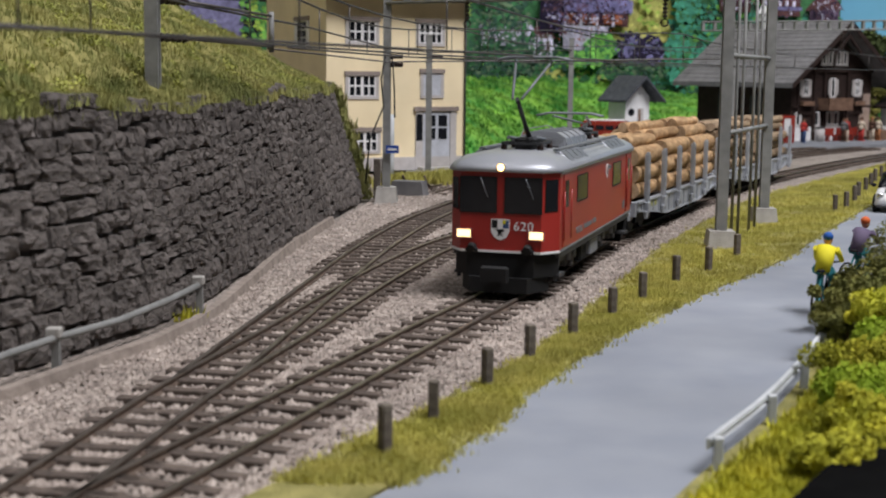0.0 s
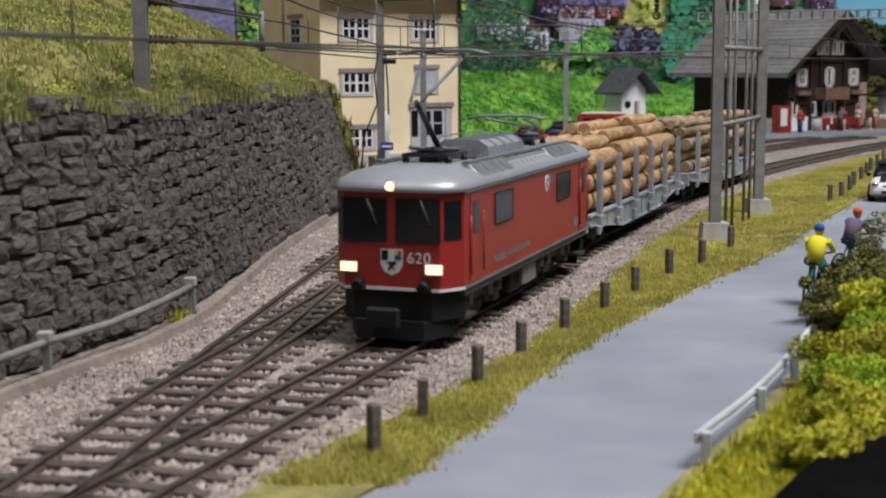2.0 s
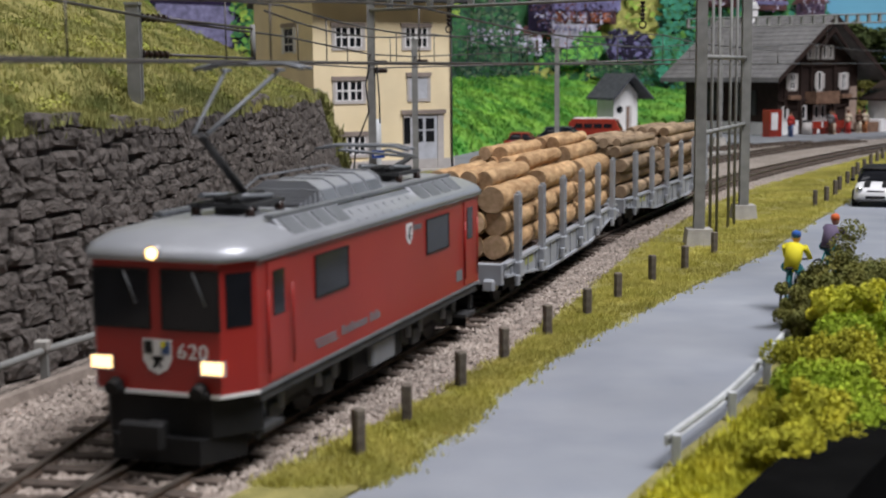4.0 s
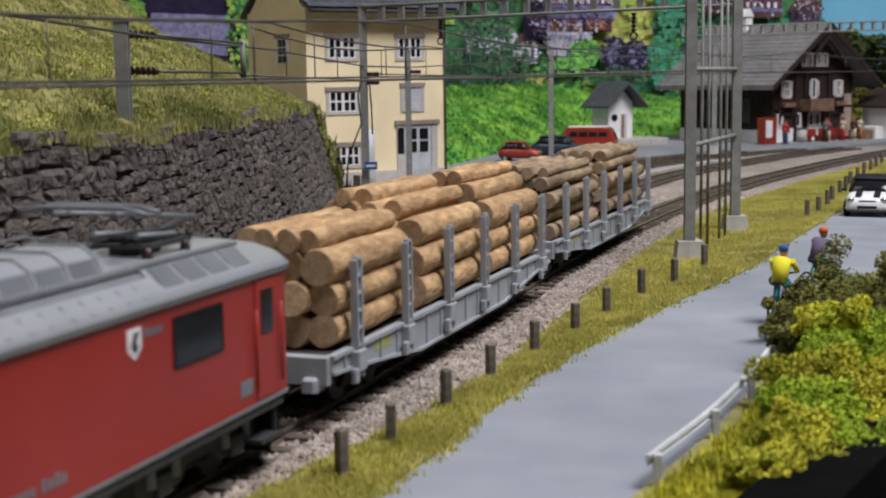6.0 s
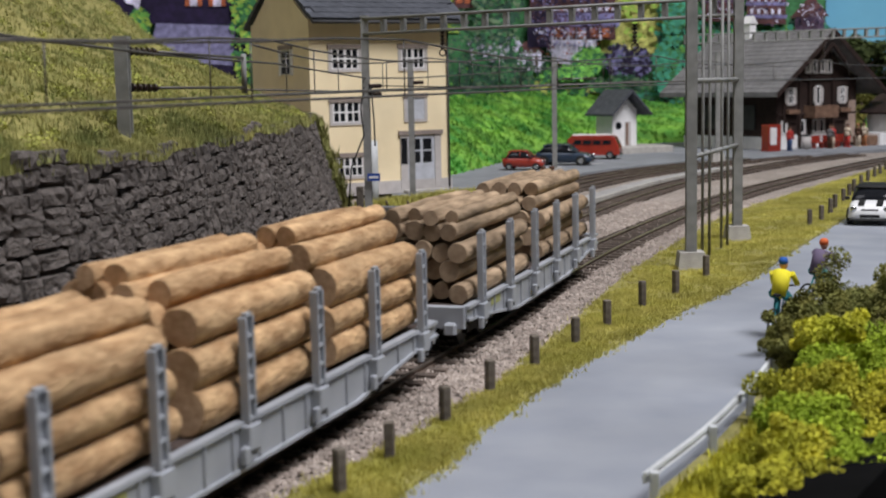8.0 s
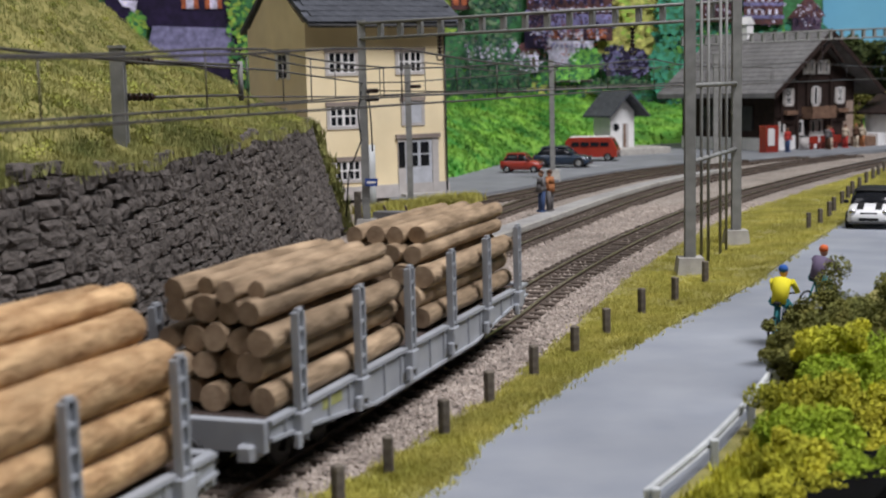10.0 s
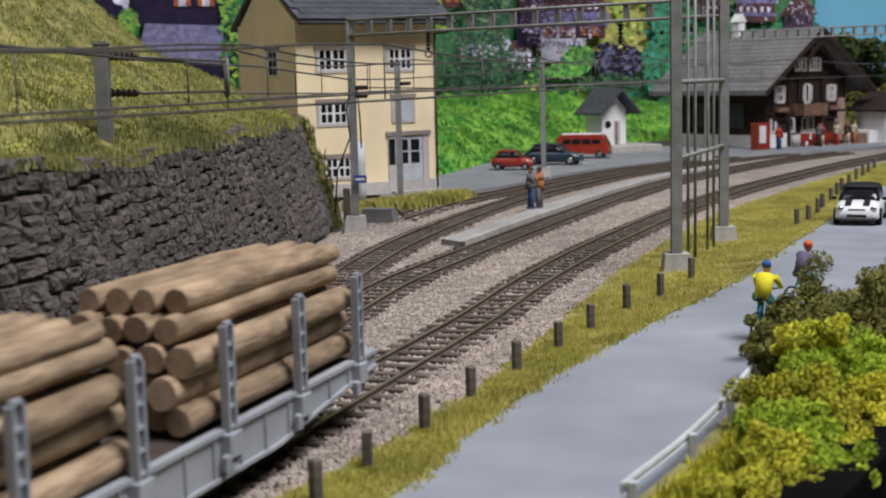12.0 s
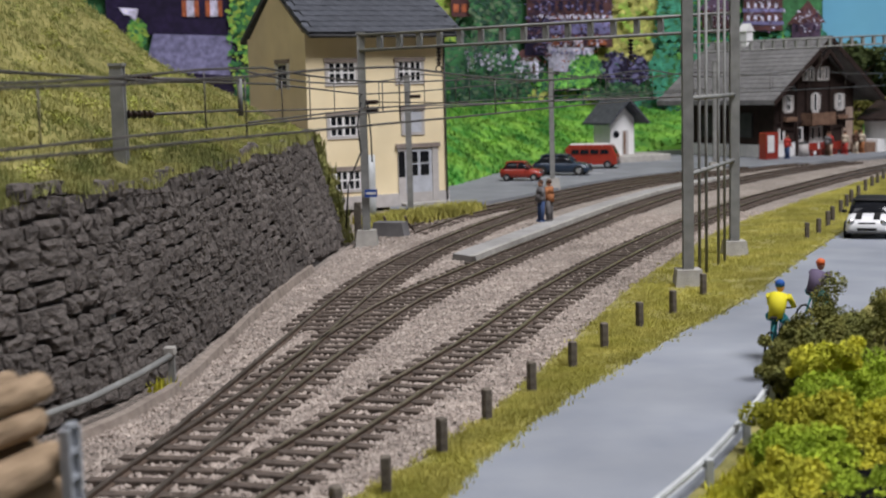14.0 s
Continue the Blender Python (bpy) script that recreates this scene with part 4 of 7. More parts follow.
    plat = tagged(part("station_platform", Shape().box(-9, 17, -5.2, 0.2, -0.25, 0.02, 0.02), LOT), "paved grey platform before the station", "platform", kind="structure")
    plat.matrix_basis = at(21.8, 97.5, 0, ang)
    ramp = thing("loading_ramp", at(21.8, 97.5, 0, ang), "white loading ramp with brown planks", "loading ramp")
    part("base", Shape().box(8.6, 17, -1.8, -0.3, 0, 0.95, 0.03), WHITE, ramp)
    part("planks", Shape().box(7.2, 8.6, -1.6, -0.4, 0, 0.75, 0.03), BEAMWOOD, ramp)
    machine = thing("vending_machine", at(21.8, 97.5, 0, ang), "red and white vending machine by the wall", "vending machine")
    part("case", Shape().box(-2.9, -1.6, -1.2, -0.5, 0, 1.9, 0.04), CARRED, machine)
    part("panel", Shape().box(-2.75, -2.1, -1.23, -1.2, 0.5, 1.7), WHITE, machine)
    for i in range(3):
        b = thing("bench", at(21.8, 97.5, 0, ang) @ at(2.6 + i * 1.3, -0.9, 0), "small red platform bench", "bench", "platform benches")
        part("seat", Shape().box(-0.5, 0.5, -0.25, 0.2, 0.4, 0.5, 0.02), CARRED, b)
        part("backrest", Shape().box(-0.5, 0.5, 0.14, 0.2, 0.5, 0.95), CARRED, b)
        for x in (-0.4, 0.4):
            part("leg", Shape().box(x - 0.05, x + 0.05, -0.2, 0.15, 0, 0.4), CARRED, b)
    bin_ = thing("litter_bin", at(21.8, 97.5, 0, ang) @ at(1.4, -0.9, 0), "grey litter bin on the platform", "litter bin")
    part("drum", Shape().tube((0, 0, 0), (0, 0, 0.95), 0.33, 0.36, 12), SURROUND, bin_)
    part("lid", Shape().tube((0, 0, 0.95), (0, 0, 1.05), 0.38, 0.3, 12), DARKGREY, bin_)
    fr = at(21.8, 97.5, 0, ang)
    for x, y, a, b, c in ((-1.2, -1.6, "navy", "red", "brown"), (3.0, -1.7, "brown", "grey", "brown"), (3.5, -1.5, "cream", "red", "brown"), (5.2, -1.5, "red", "cream", "brown"), (6.4, -1.5, "cream", "brown", "tan"), (7.1, -1.5, "tan", "cream", "brown")):
        figure(fr @ at(x, y, 0.02), a, b, c)


def build_shed():
    shed = thing("shed", at(30.9, 101, 0, 30), "small pale shed with a dark roof by the platform", "shed")
    part("wall", Shape().prism([(0, 0), (3.4, 0), (3.4, 2.5), (1.7, 3.5), (0, 2.5)], "y", 0, 3.0), WHITE, shed)
    part("roof", Shape().prism([(-0.5, 2.3), (-0.5, 2.45), (1.7, 3.8), (3.9, 2.45), (3.9, 2.3), (1.7, 3.6)], "y", -0.5, 3.4), CHALET, shed)
    part("door", Shape().box(1.1, 2.0, -0.06, 0, 0, 2.0), SURROUND, shed)


def figure(m, legs, coat, hair, kind="standing"):
    """A small painted figurine as one plain mesh."""
    s = Shape()
    s.mi = 0
    if kind == "standing":
        for y in (-0.11, 0.11):
            s.tube((0.02, y, 0.0), (0, y, 0.85), 0.09, 0.12, 7)
        s.box(-0.08, 0.16, -0.2, -0.02, 0, 0.08).box(-0.08, 0.16, 0.02, 0.2, 0, 0.08)
        s.mi = 1
        s.tube((0, 0, 0.8), (0, 0, 1.15), 0.2, 0.2, 9).tube((0, 0, 1.15), (0, 0, 1.42), 0.21, 0.16, 9)
        for y in (-1, 1):
            s.tube((0, y * 0.2, 1.36), (0.04, y * 0.29, 1.05), 0.075, 0.07, 6).tube((0.04, y * 0.29, 1.05), (0.14, y * 0.24, 0.82), 0.065, 0.055, 6)
        head = (0.02, 0, 1.56)
    else:
        for y, z in ((-0.13, 0.35), (0.13, 0.6)):
            s.tube((-0.1, y, 0.95), (0.28, y, 0.72 + z * 0.2), 0.11, 0.09, 7).tube((0.28, y, 0.72 + z * 0.2), (0.12, y, z * 0.6), 0.08, 0.07, 7)
        s.mi = 1
        s.tube((-0.12, 0, 0.9), (0.14, 0, 1.38), 0.17, 0.21, 9)
        for y in (-1, 1):
            s.tube((0.14, y * 0.22, 1.36), (0.38, y * 0.27, 1.12), 0.07, 0.06, 6).tube((0.38, y * 0.27, 1.12), (0.6, y * 0.22, 1.08), 0.06, 0.05, 6)
        head = (0.24, 0, 1.55)
    s.mi = 2
    s.ball(head, 0.115, 0.1, 0.135)
    s.mi = 3
    s.ball((head[0] - 0.02, 0, head[2] + 0.055), 0.125, 0.115, 0.1)
    label = f"painted plastic figurine with {coat} top and {legs} trousers" + (" riding a bicycle" if kind != "standing" else "")
    ob = tagged(part("figurine", s, [CLOTH[legs], CLOTH[coat], SKIN, CLOTH[hair]]), label, "figurine", "painted figurines")
    ob.matrix_basis = m
    return ob


def bicycle(m):
    bike = thing("bicycle", m, "small dark model bicycle on the road", "bicycle", "bicycles")
    for x in (-0.5, 0.5):
        s = Shape()
        pts = [(x + 0.33 * math.cos(a), 0, 0.33 + 0.33 * math.sin(a)) for a in np.linspace(0, 2 * math.pi, 15)]
        part("wheel", s.path(pts, 0.025, 5), TYRE, bike)
    part("frame", Shape().path([(-0.5, 0, 0.33), (-0.15, 0, 0.85), (0.35, 0, 0.9), (0, 0, 0.33), (-0.15, 0, 0.85)], 0.025, 5).path([(-0.5, 0, 0.33), (0, 0, 0.33)], 0.025, 5), CLOTH["teal"], bike)
    part("fork", Shape().path([(0.5, 0, 0.33), (0.35, 0, 0.95)], 0.025, 5), CLOTH["grey"], bike)
    part("handlebar", Shape().path([(0.52, -0.25, 1.03), (0.38, -0.1, 1.02), (0.38, 0.1, 1.02), (0.52, 0.25, 1.03)], 0.02, 5), BLACK, bike)
    part("saddle", Shape().box(-0.3, -0.02, -0.07, 0.07, 0.88, 0.93, 0.02), BLACK, bike)


def build_hut():
    hut = thing("hut", at(9.55, 97.3, 0.45, 30), "small white rendered hut with dark gabled roof", "hut")
    part("wall", Shape().box(0, 2.1, 0, 2.1, 0, 2.6), WHITE, hut, "white rendered walls")
    part("gable", Shape().prism([(0, 2.6), (2.1, 2.6), (1.05, 3.65)], "y", 0.0, 2.1), WHITE, hut)
    part("roof", Shape().prism([(-0.7, 2.2), (-0.7, 2.35), (1.05, 4.1), (2.8, 2.35), (2.8, 2.2), (1.05, 3.9)], "y", -1.0, 2.5), SLATE, hut, "dark grey slate roof")
    part("door", Shape().box(1.05, 1.55, -0.05, 0, 0, 1.75), SURROUND, hut)
    part("door_leaf", Shape().box(1.12, 1.3, -0.07, -0.05, 0.05, 1.7), BEAMWOOD, hut)
    part("round_window", Shape().tube((0.5, -0.05, 1.5), (0.5, 0.0, 1.5), 0.27, 0.27, 8), PANE, hut)
    part("plinth", Shape().box(-0.4, 4.2, -1.6, 2.4, -0.5, 0, 0.04), CONCRETE, hut, "low grey concrete plinth")
    return hut


# ---- cars ----
def loft(sections):
    """A rounded shell through cross-sections (x, low, high, half width low, half width high)."""
    s, vs = Shape(), []
    for x, a, b, wa, wb in sections:
        c = min(0.09, (b - a) * 0.3)
        half = [(wa * 0.8, a), (wa, a + c), (wa * 0.6 + wb * 0.4, a + (b - a) * 0.55), (wb, b - c), (wb * 0.82, b - c * 0.25), (wb * 0.4, b)]
        vs += [(x, y, z) for y, z in half] + [(x, -y, z) for y, z in half[::-1]]
    n = 12
    fs = [(j * n + i, j * n + (i + 1) % n, (j + 1) * n + (i + 1) % n, (j + 1) * n + i) for j in range(len(sections) - 1) for i in range(n)]
    return s.add(vs, fs + [tuple(range(n)), tuple(range((len(sections) - 1) * n, len(sections) * n))], True)


def hatchback(car, paint, h, w, height, style):
    """A small rounded car: painted shell, dark glasshouse with pillars, roof, lamps and wheels."""
    k, b = h / 1.75, height * 0.62
    body = part("body", loft([(h, 0.28, b * 0.62, w * 0.72, w * 0.62), (h - 0.1 * k, 0.2, b * 0.8, w * 0.93, w * 0.8), (h - 0.45 * k, 0.18, b * 0.93, w, w * 0.9), (h - 1.1 * k, 0.18, b * 1.02, w, w * 0.92), (-h + 0.6 * k, 0.18, b * 1.06, w, w * 0.92), (-h + 0.12 * k, 0.2, b * 1.02, w * 0.95, w * 0.86), (-h, 0.3, b * 0.9, w * 0.8, w * 0.72)]), paint, car)
    top = height - 0.06
    part("glasshouse", loft([(h - 0.95 * k, b * 0.9, b * 1.03, w * 0.86, w * 0.8), (h - 1.5 * k, b * 0.9, top, w * 0.9, w * 0.72), (-h + 0.7 * k, b * 0.9, top, w * 0.9, w * 0.72), (-h + 0.22 * k, b * 0.9, b * 1.05, w * 0.84, w * 0.74)]), PANE, car, "dark glazed cabin")
    roof_paint = BLACK if style == "mini" else paint
    part("roof_panel", loft([(h - 1.36 * k, top - 0.07, top + 0.0, w * 0.74, w * 0.66), (h - 1.6 * k, top - 0.05, height, w * 0.78, w * 0.7), (-h + 0.75 * k, top - 0.05, height, w * 0.78, w * 0.7), (-h + 0.5 * k, top - 0.1, top + 0.01, w * 0.76, w * 0.68)]), roof_paint, car, "black roof" if style == "mini" else "")
    for sy in (1, -1):
        for x0, x1 in ((h - 0.98 * k, h - 1.45 * k), (-0.25 * k, -0.2 * k), (-h + 0.35 * k, -h + 0.66 * k)):
            part("pillar", Shape().tube((x0, sy * w * 0.86, b), (x1, sy * w * 0.76, top - 0.03), 0.035, 0.03, 6), roof_paint if style == "mini" else paint, car)
        for ax in (h - 0.6 * k, -h + 0.6 * k):
            r = 0.29 * k
            part("wheel_arch", Shape().tube((ax, sy * w * 0.9, r), (ax, sy * (w + 0.012), r), r * 1.16, r * 1.14, 16), BLACK, car)
            wheel = part("wheel", Shape().tube((ax, sy * (w - 0.2), r), (ax, sy * (w + 0.03), r), r, r * 0.95, 16), TYRE, car)
            part("rim", Shape().tube((ax, sy * (w + 0.03), r), (ax, sy * (w + 0.045), r), r * 0.6, r * 0.55, 12), CHROME, wheel)
        part("headlight", Shape().ball((h - 0.08 * k, sy * w * 0.7, b * 0.7), 0.07, 0.13 * k, 0.12 * k, 10, 6), CHROME, car)
        part("tail_light", Shape().ball((-h + 0.06 * k, sy * w * 0.74, b * 0.78), 0.05, 0.09, 0.13), CARRED, car)
        part("mirror", Shape().ball((h - 1.1 * k, sy * (w + 0.07), b * 1.06), 0.06, 0.1, 0.07), BLACK, car)
    part("grille", Shape().box(h - 0.06, h + 0.015, -w * 0.42, w * 0.42, 0.3, 0.4), BLACK, car)
    part("grille", Shape().box(h - 0.09 * k, h - 0.01, -w * 0.36, w * 0.36, b * 0.62, b * 0.7), BLACK, car)
    part("bumper", Shape().box(h - 0.08, h + 0.03, -w * 0.86, w * 0.86, 0.2, 0.28, 0.03), DARKGREY if style == "mini" else CHROME, car)
    if style == "mini":
        for y in (-0.42, 0.2):
            pts = [(h - 0.14 * k, b * 0.825), (h - 0.45 * k, b * 0.935), (h - 0.98 * k, b * 1.015)]
            for (xa, za), (xb, zb) in zip(pts[:-1], pts[1:]):
                part("bonnet_stripe", Shape().prism([(xa, za), (xb, zb), (xb, zb + 0.016), (xa, za + 0.016)], "y", y, y + 0.22), BLACK, body, "black bonnet stripe")
    return car


def build_car(name, m, label, paint, length, width, height, style):
    car = thing(name, m, label, "car", "model cars")
    h, w = length / 2, width / 2
    r = 0.28
    if style != "van":
        return hatchback(car, paint, h, w, height, style)
    side = [(h, 0.3), (h, 0.75), (h - 0.12, 1.05), (h - 0.35, height - 0.1), (h - 0.6, height), (-h + 0.3, height), (-h, height - 0.25), (-h, 0.3)]
    belt, glass_z = 0.95, (1.0, height - 0.3)
    s = Shape()
    n = len(side)
    vs = []
    for y, inset in ((-w, 1), (-w * 0.9, 0), (w * 0.9, 0), (w, 1)):
        for x, z in side:
            pull = max(0.0, z - belt) * 0.14
            vs.append((x * (0.97 if inset else 1), y * (1 - pull), z - (0.06 if inset and z > belt else 0)))
    fs = [tuple(range(n)), tuple(range(3 * n, 4 * n))[::-1]]
    for k in range(3):
        fs += [(k * n + i, k * n + (i + 1) % n, (k + 1) * n + (i + 1) % n, (k + 1) * n + i) for i in range(n)]
    s.add(vs, fs)
    part("body", s, paint, car)
    z0, z1 = glass_z
    cab0, cab1, k = -h + 0.35, h - 0.5, 4
    for sy in (1, -1):
        for i in range(k):
            a = cab0 + (cab1 - cab0) * i / k + 0.05
            b = cab0 + (cab1 - cab0) * (i + 1) / k - 0.05
            ya, yb = sy * w * (1 - 0.25 * (z0 - belt)) + sy * 0.012, sy * w * (1 - 0.25 * (z1 - belt)) + sy * 0.012
            part("side_window", Shape().add([(a, ya, z0), (b, ya, z0), (b, yb, z1), (a + (0.1 if i == 0 else 0), yb, z1), (a, ya - sy * 0.05, z0), (b, ya - sy * 0.05, z0), (b, yb - sy * 0.05, z1), (a, yb - sy * 0.05, z1)], [(0, 1, 2, 3), (4, 5, 6, 7), (0, 1, 5, 4), (2, 3, 7, 6)]), PANE, car)
        for ax in (h - 0.62, -h + 0.62):
            wheel = part("wheel", Shape().tube((ax, sy * (w - 0.2), r), (ax, sy * (w + 0.01), r), r, r, 16), TYRE, car)
            part("rim", Shape().tube((ax, sy * (w + 0.0), r), (ax, sy * (w + 0.03), r), r * 0.62, r * 0.55, 12), CHROME, wheel)
        part("headlight", Shape().ball((h - 0.05, sy * w * 0.72, 0.5), 0.07, 0.14, 0.12), CHROME, car)
        part("tail_light", Shape().box(-h - 0.02, -h + 0.05, sy * w * 0.72 - 0.1, sy * w * 0.72 + 0.1, 0.6, 0.8), CARRED, car)
    fw = w * 0.78
    part("windscreen", Shape().add([(h - 0.1, -fw, 1.06), (h - 0.1, fw, 1.06), (h - 0.34, fw * 0.92, height - 0.18), (h - 0.34, -fw * 0.92, height - 0.18)], [(0, 1, 2, 3)]), PANE, car)
    part("roof_panel", Shape().box(-h + 0.3, h - 0.6, -w * 0.7, w * 0.7, height, height + 0.06, 0.03), WHITE, car, "white roof")
    part("bumper", Shape().box(h - 0.05, h + 0.06, -w * 0.95, w * 0.95, 0.22, 0.34, 0.03), CHROME, car)
    part("grille", Shape().box(h - 0.02, h + 0.025, -w * 0.5, w * 0.5, 0.36, 0.46), BLACK, car)
    return car


# ---- masts and overhead line ----
def mast(x, y, top, width=0.32, base=True, label="grey steel catenary mast on a concrete foot"):
    m = thing("catenary_mast", at(x, y, 0), label, "mast", "catenary masts")
    h = width / 2
    s = Shape().prism([(-h, -h), (h, -h), (h, -h + 0.06), (0.035, -h + 0.06), (0.035, h - 0.06), (h, h - 0.06), (h, h), (-h, h), (-h, h - 0.06), (-0.035, h - 0.06), (-0.035, -h + 0.06), (-h, -h + 0.06)], "z", 0.0, top)
    part("column", s, MASTGREY, m, "grey H-section steel column")
    part("cap", Shape().box(-h - 0.02, h + 0.02, -h - 0.02, h + 0.02, top, top + 0.06), MASTGREY, m)
    if base:
        part("foundation", Shape().add([(-0.42, -0.42, -0.2), (0.42, -0.42, -0.2), (0.42, 0.42, -0.2), (-0.42, 0.42, -0.2), (-0.34, -0.34, 0.48), (0.34, -0.34, 0.48), (0.34, 0.34, 0.48), (-0.34, 0.34, 0.48)], [(3, 2, 1, 0), (4, 5, 6, 7), (0, 1, 5, 4), (1, 2, 6, 5), (2, 3, 7, 6), (3, 0, 4, 7)]), CONCRETE, m, "pale concrete foundation block")
    return m


def insulator(parent, p, q):
    s = Shape()
    p, q = Vector(p), Vector(q)
    for i in range(5):
        a, b = p + (q - p) * (i / 5), p + (q - p) * ((i + 0.7) / 5)
        s.tube(a, b, 0.095, 0.07, 8)
    s.tube(p, q, 0.035, 0.035, 6)
    part("insulator", s, INSULATOR, parent, "dark brown ribbed insulator")


def truss(name, a, b, label, tall=0.55):
    """A light cross beam with uprights between two chords."""
    t = thing(name, Matrix.Identity(4), label, "cross beam", "catenary beams")
    a, b = Vector(a), Vector(b)
    up = Vector((0, 0, tall))
    chord = Shape()
    side = (b - a).normalized().cross(Vector((0, 0, 1))) * 0.12
    for o in (side, -side):
        chord.tube(a + o, b + o, 0.05, 0.05, 4).tube(a + o + up, b + o + up, 0.05, 0.05, 4)
    part("chords", chord, MASTGREY, t)
    n = max(4, int((b - a).length / 0.78))
    for i in range(n + 1):
        p = a + (b - a) * i / n
        s = Shape()
        d = (b - a).normalized() * 0.08
        s.add([p - d + side, p + d + side, p + d - side, p - d - side, p - d + side + up, p + d + side + up, p + d - side + up, p - d - side + up], [(3, 2, 1, 0), (4, 5, 6, 7), (0, 1, 5, 4), (1, 2, 6, 5), (2, 3, 7, 6), (3, 0, 4, 7)])
        part("upright", s, MASTGREY, t)
    return t


def overhead(name, line, y0, y1, side, zc, label, sag=0.0):
    """Contact wire, carrying wire and droppers above a track."""
    ob = thing(name, Matrix.Identity(4), label, "overhead wire", "overhead wires")
    ys = np.arange(y0, y1, 3.0)
    pts = [(float(curve(line, y)) + side, y) for y in ys]
    part("contact_wire", Shape().path([(x, y, zc) for x, y in pts], 0.022, 5), WIRE, ob)
    carry = [(x, y, zc + 0.75 + 0.35 * ((y % 24) / 12 - 1) ** 2) for x, y in pts]
    part("carrying_wire", Shape().path(carry, 0.022, 5), WIRE, ob)
    for (x, y), c in list(zip(pts, carry))[1::2]:
        part("dropper", Shape().tube((x, y, zc), c, 0.014, 0.014, 5), WIRE, ob)


def build_catenary():
    mR = mast(6.3, 36.9, 9.2, 0.29)
    m2 = mast(8.75, 43.4, 9.2, 0.29)
    lat = thing("lattice_rods", Matrix.Identity(4), "thin steel rods and struts between two masts", "lattice", "")
    a, b = Vector((6.3, 36.9, 0)), Vector((8.75, 43.4, 0))
    for u in (0.22, 0.36, 0.62, 0.76):
        p = a + (b - a) * u
        part("rod", Shape().tube((p.x, p.y, 0.0), (p.x, p.y, 9.0), 0.045, 0.045, 6), MASTGREY, lat)
    for z in (3.1, 5.2, 8.9):
        s = Shape()
        s.tube((a.x, a.y, z), (b.x, b.y, z), 0.07, 0.07, 4)
        part("strut", s, MASTGREY, lat)
    mA = mast(-3.8, 49.3, 7.7, 0.27)
    part("sign", Shape().box(0.0, 0.46, -0.32, -0.26, 1.72, 2.0), SIGNBLUE, mA, "small blue sign plate")
    part("sign_text_bar", Shape().box(0.06, 0.4, -0.33, -0.32, 1.82, 1.9), WHITE, mA)
    part("cable", Shape().path([(-0.05, -0.2, 5.2), (-0.2, -0.22, 4.4), (-0.1, -0.22, 3.4), (-0.6, -0.22, 2.2), (-0.75, -0.22, 0.6)], 0.03, 5), BLACK, mA)
    part("cable", Shape().path([(0.2, -0.2, 5.2), (0.28, -0.2, 4.0), (0.3, -0.2, 3.0)], 0.03, 5), BLACK, mA)
    col = thing("drain_column", at(-4.35, 57.6, -0.1), "pale round column standing beside the house", "column")
    ribs = Shape().path([(0, 0, 0), (0, 0, 1.0), (0, 0, 2.0), (0, 0, 2.95)], 0.23, 12)
    part("ribbed_pipe", ribs, RAILWHITE, col)
    mB = mast(-2.75, 59.5, 6.2, 0.26, False)
    mC = mast(4.3, 74.5, 6.5, 0.26)
    mast(15.2, 86, 6.8, 0.3)
    mast(31.6, 92, 7.5, 0.34)
    mW = mast(-6.85, 27.4, 6.3, 0.27, False, "grey catenary mast standing on the wall")
    for z in (6.05, 5.3):
        insulator(mW, (0.15, 0.1, z), (0.62, 0.5, z - 0.02))
        part("bracket", Shape().tube((0.62, 0.5, z - 0.02), (1.35, 6.5, z - 0.05), 0.035, 0.035, 6), WIRE, mW)
    part("drop_bar", Shape().tube((1.35, 6.5, 6.1), (1.35, 6.5, 5.1), 0.07, 0.07, 6), MASTGREY, mW)
    for mm in (mB, mA):
        for z in (5.2, 4.9) if mm is mA else (5.3,):
            insulator(mm, (0.15, -0.1, z), (0.6, -0.2, z))
    for sx in (-1, 1):
        insulator(mC, (sx * 0.3 + 1.3, 0, 5.35), (sx * 0.9 + 1.3, 0, 5.35))
    part("arm", Shape().tube((0, 0, 5.35), (2.3, 0, 5.35), 0.04, 0.04, 6), MASTGREY, mC)
    beam = truss("cross_beam", (-3.8, 49.3, 7.1), (8.75, 43.4, 7.25), "long grey steel cross beam over the tracks")
    for x, y in ((-0.9, 47.95), (5.6, 44.9)):
        insulator(beam, (x, y, 7.1), (x, y, 6.45))
        part("ring", Shape().path([(x + 0.12 * math.cos(q), y, 6.34 + 0.12 * math.sin(q)) for q in np.linspace(0, 6.283, 9)], 0.03, 5), INSULATOR, beam)
    beam2 = truss("cross_beam", (13.2, 86.5, 7.4), (33.0, 91.5, 7.9), "grey steel cross beam near the station")
    insulator(beam2, (22.5, 88.8, 7.4), (22.5, 88.8, 6.3))
    overhead("overhead_line", TRACK_1, 4, 91, 0.0, 5.05, "thin dark overhead wires above the main line")
    overhead("overhead_line", TRACK_2, 13, 88, 0.1, 5.1, "thin dark overhead wires above the second track")
    overhead("overhead_line", TRACK_3, 26, 86, 0.0, 5.1, "thin dark overhead wires above the branch")
    feed = thing("feeder_wire", Matrix.Identity(4), "slack feeder wires between masts", "overhead wire", "overhead wires")
    part("wire", Shape().path([(-6.2, 10, 6.3), (-6.5, 20, 6.1), (-6.2, 28, 5.98), (-5.3, 38, 5.9), (-3.8, 49.2, 5.5), (-2.7, 59.4, 5.5), (4.3, 74.4, 5.9)], 0.03, 5), WIRE, feed)
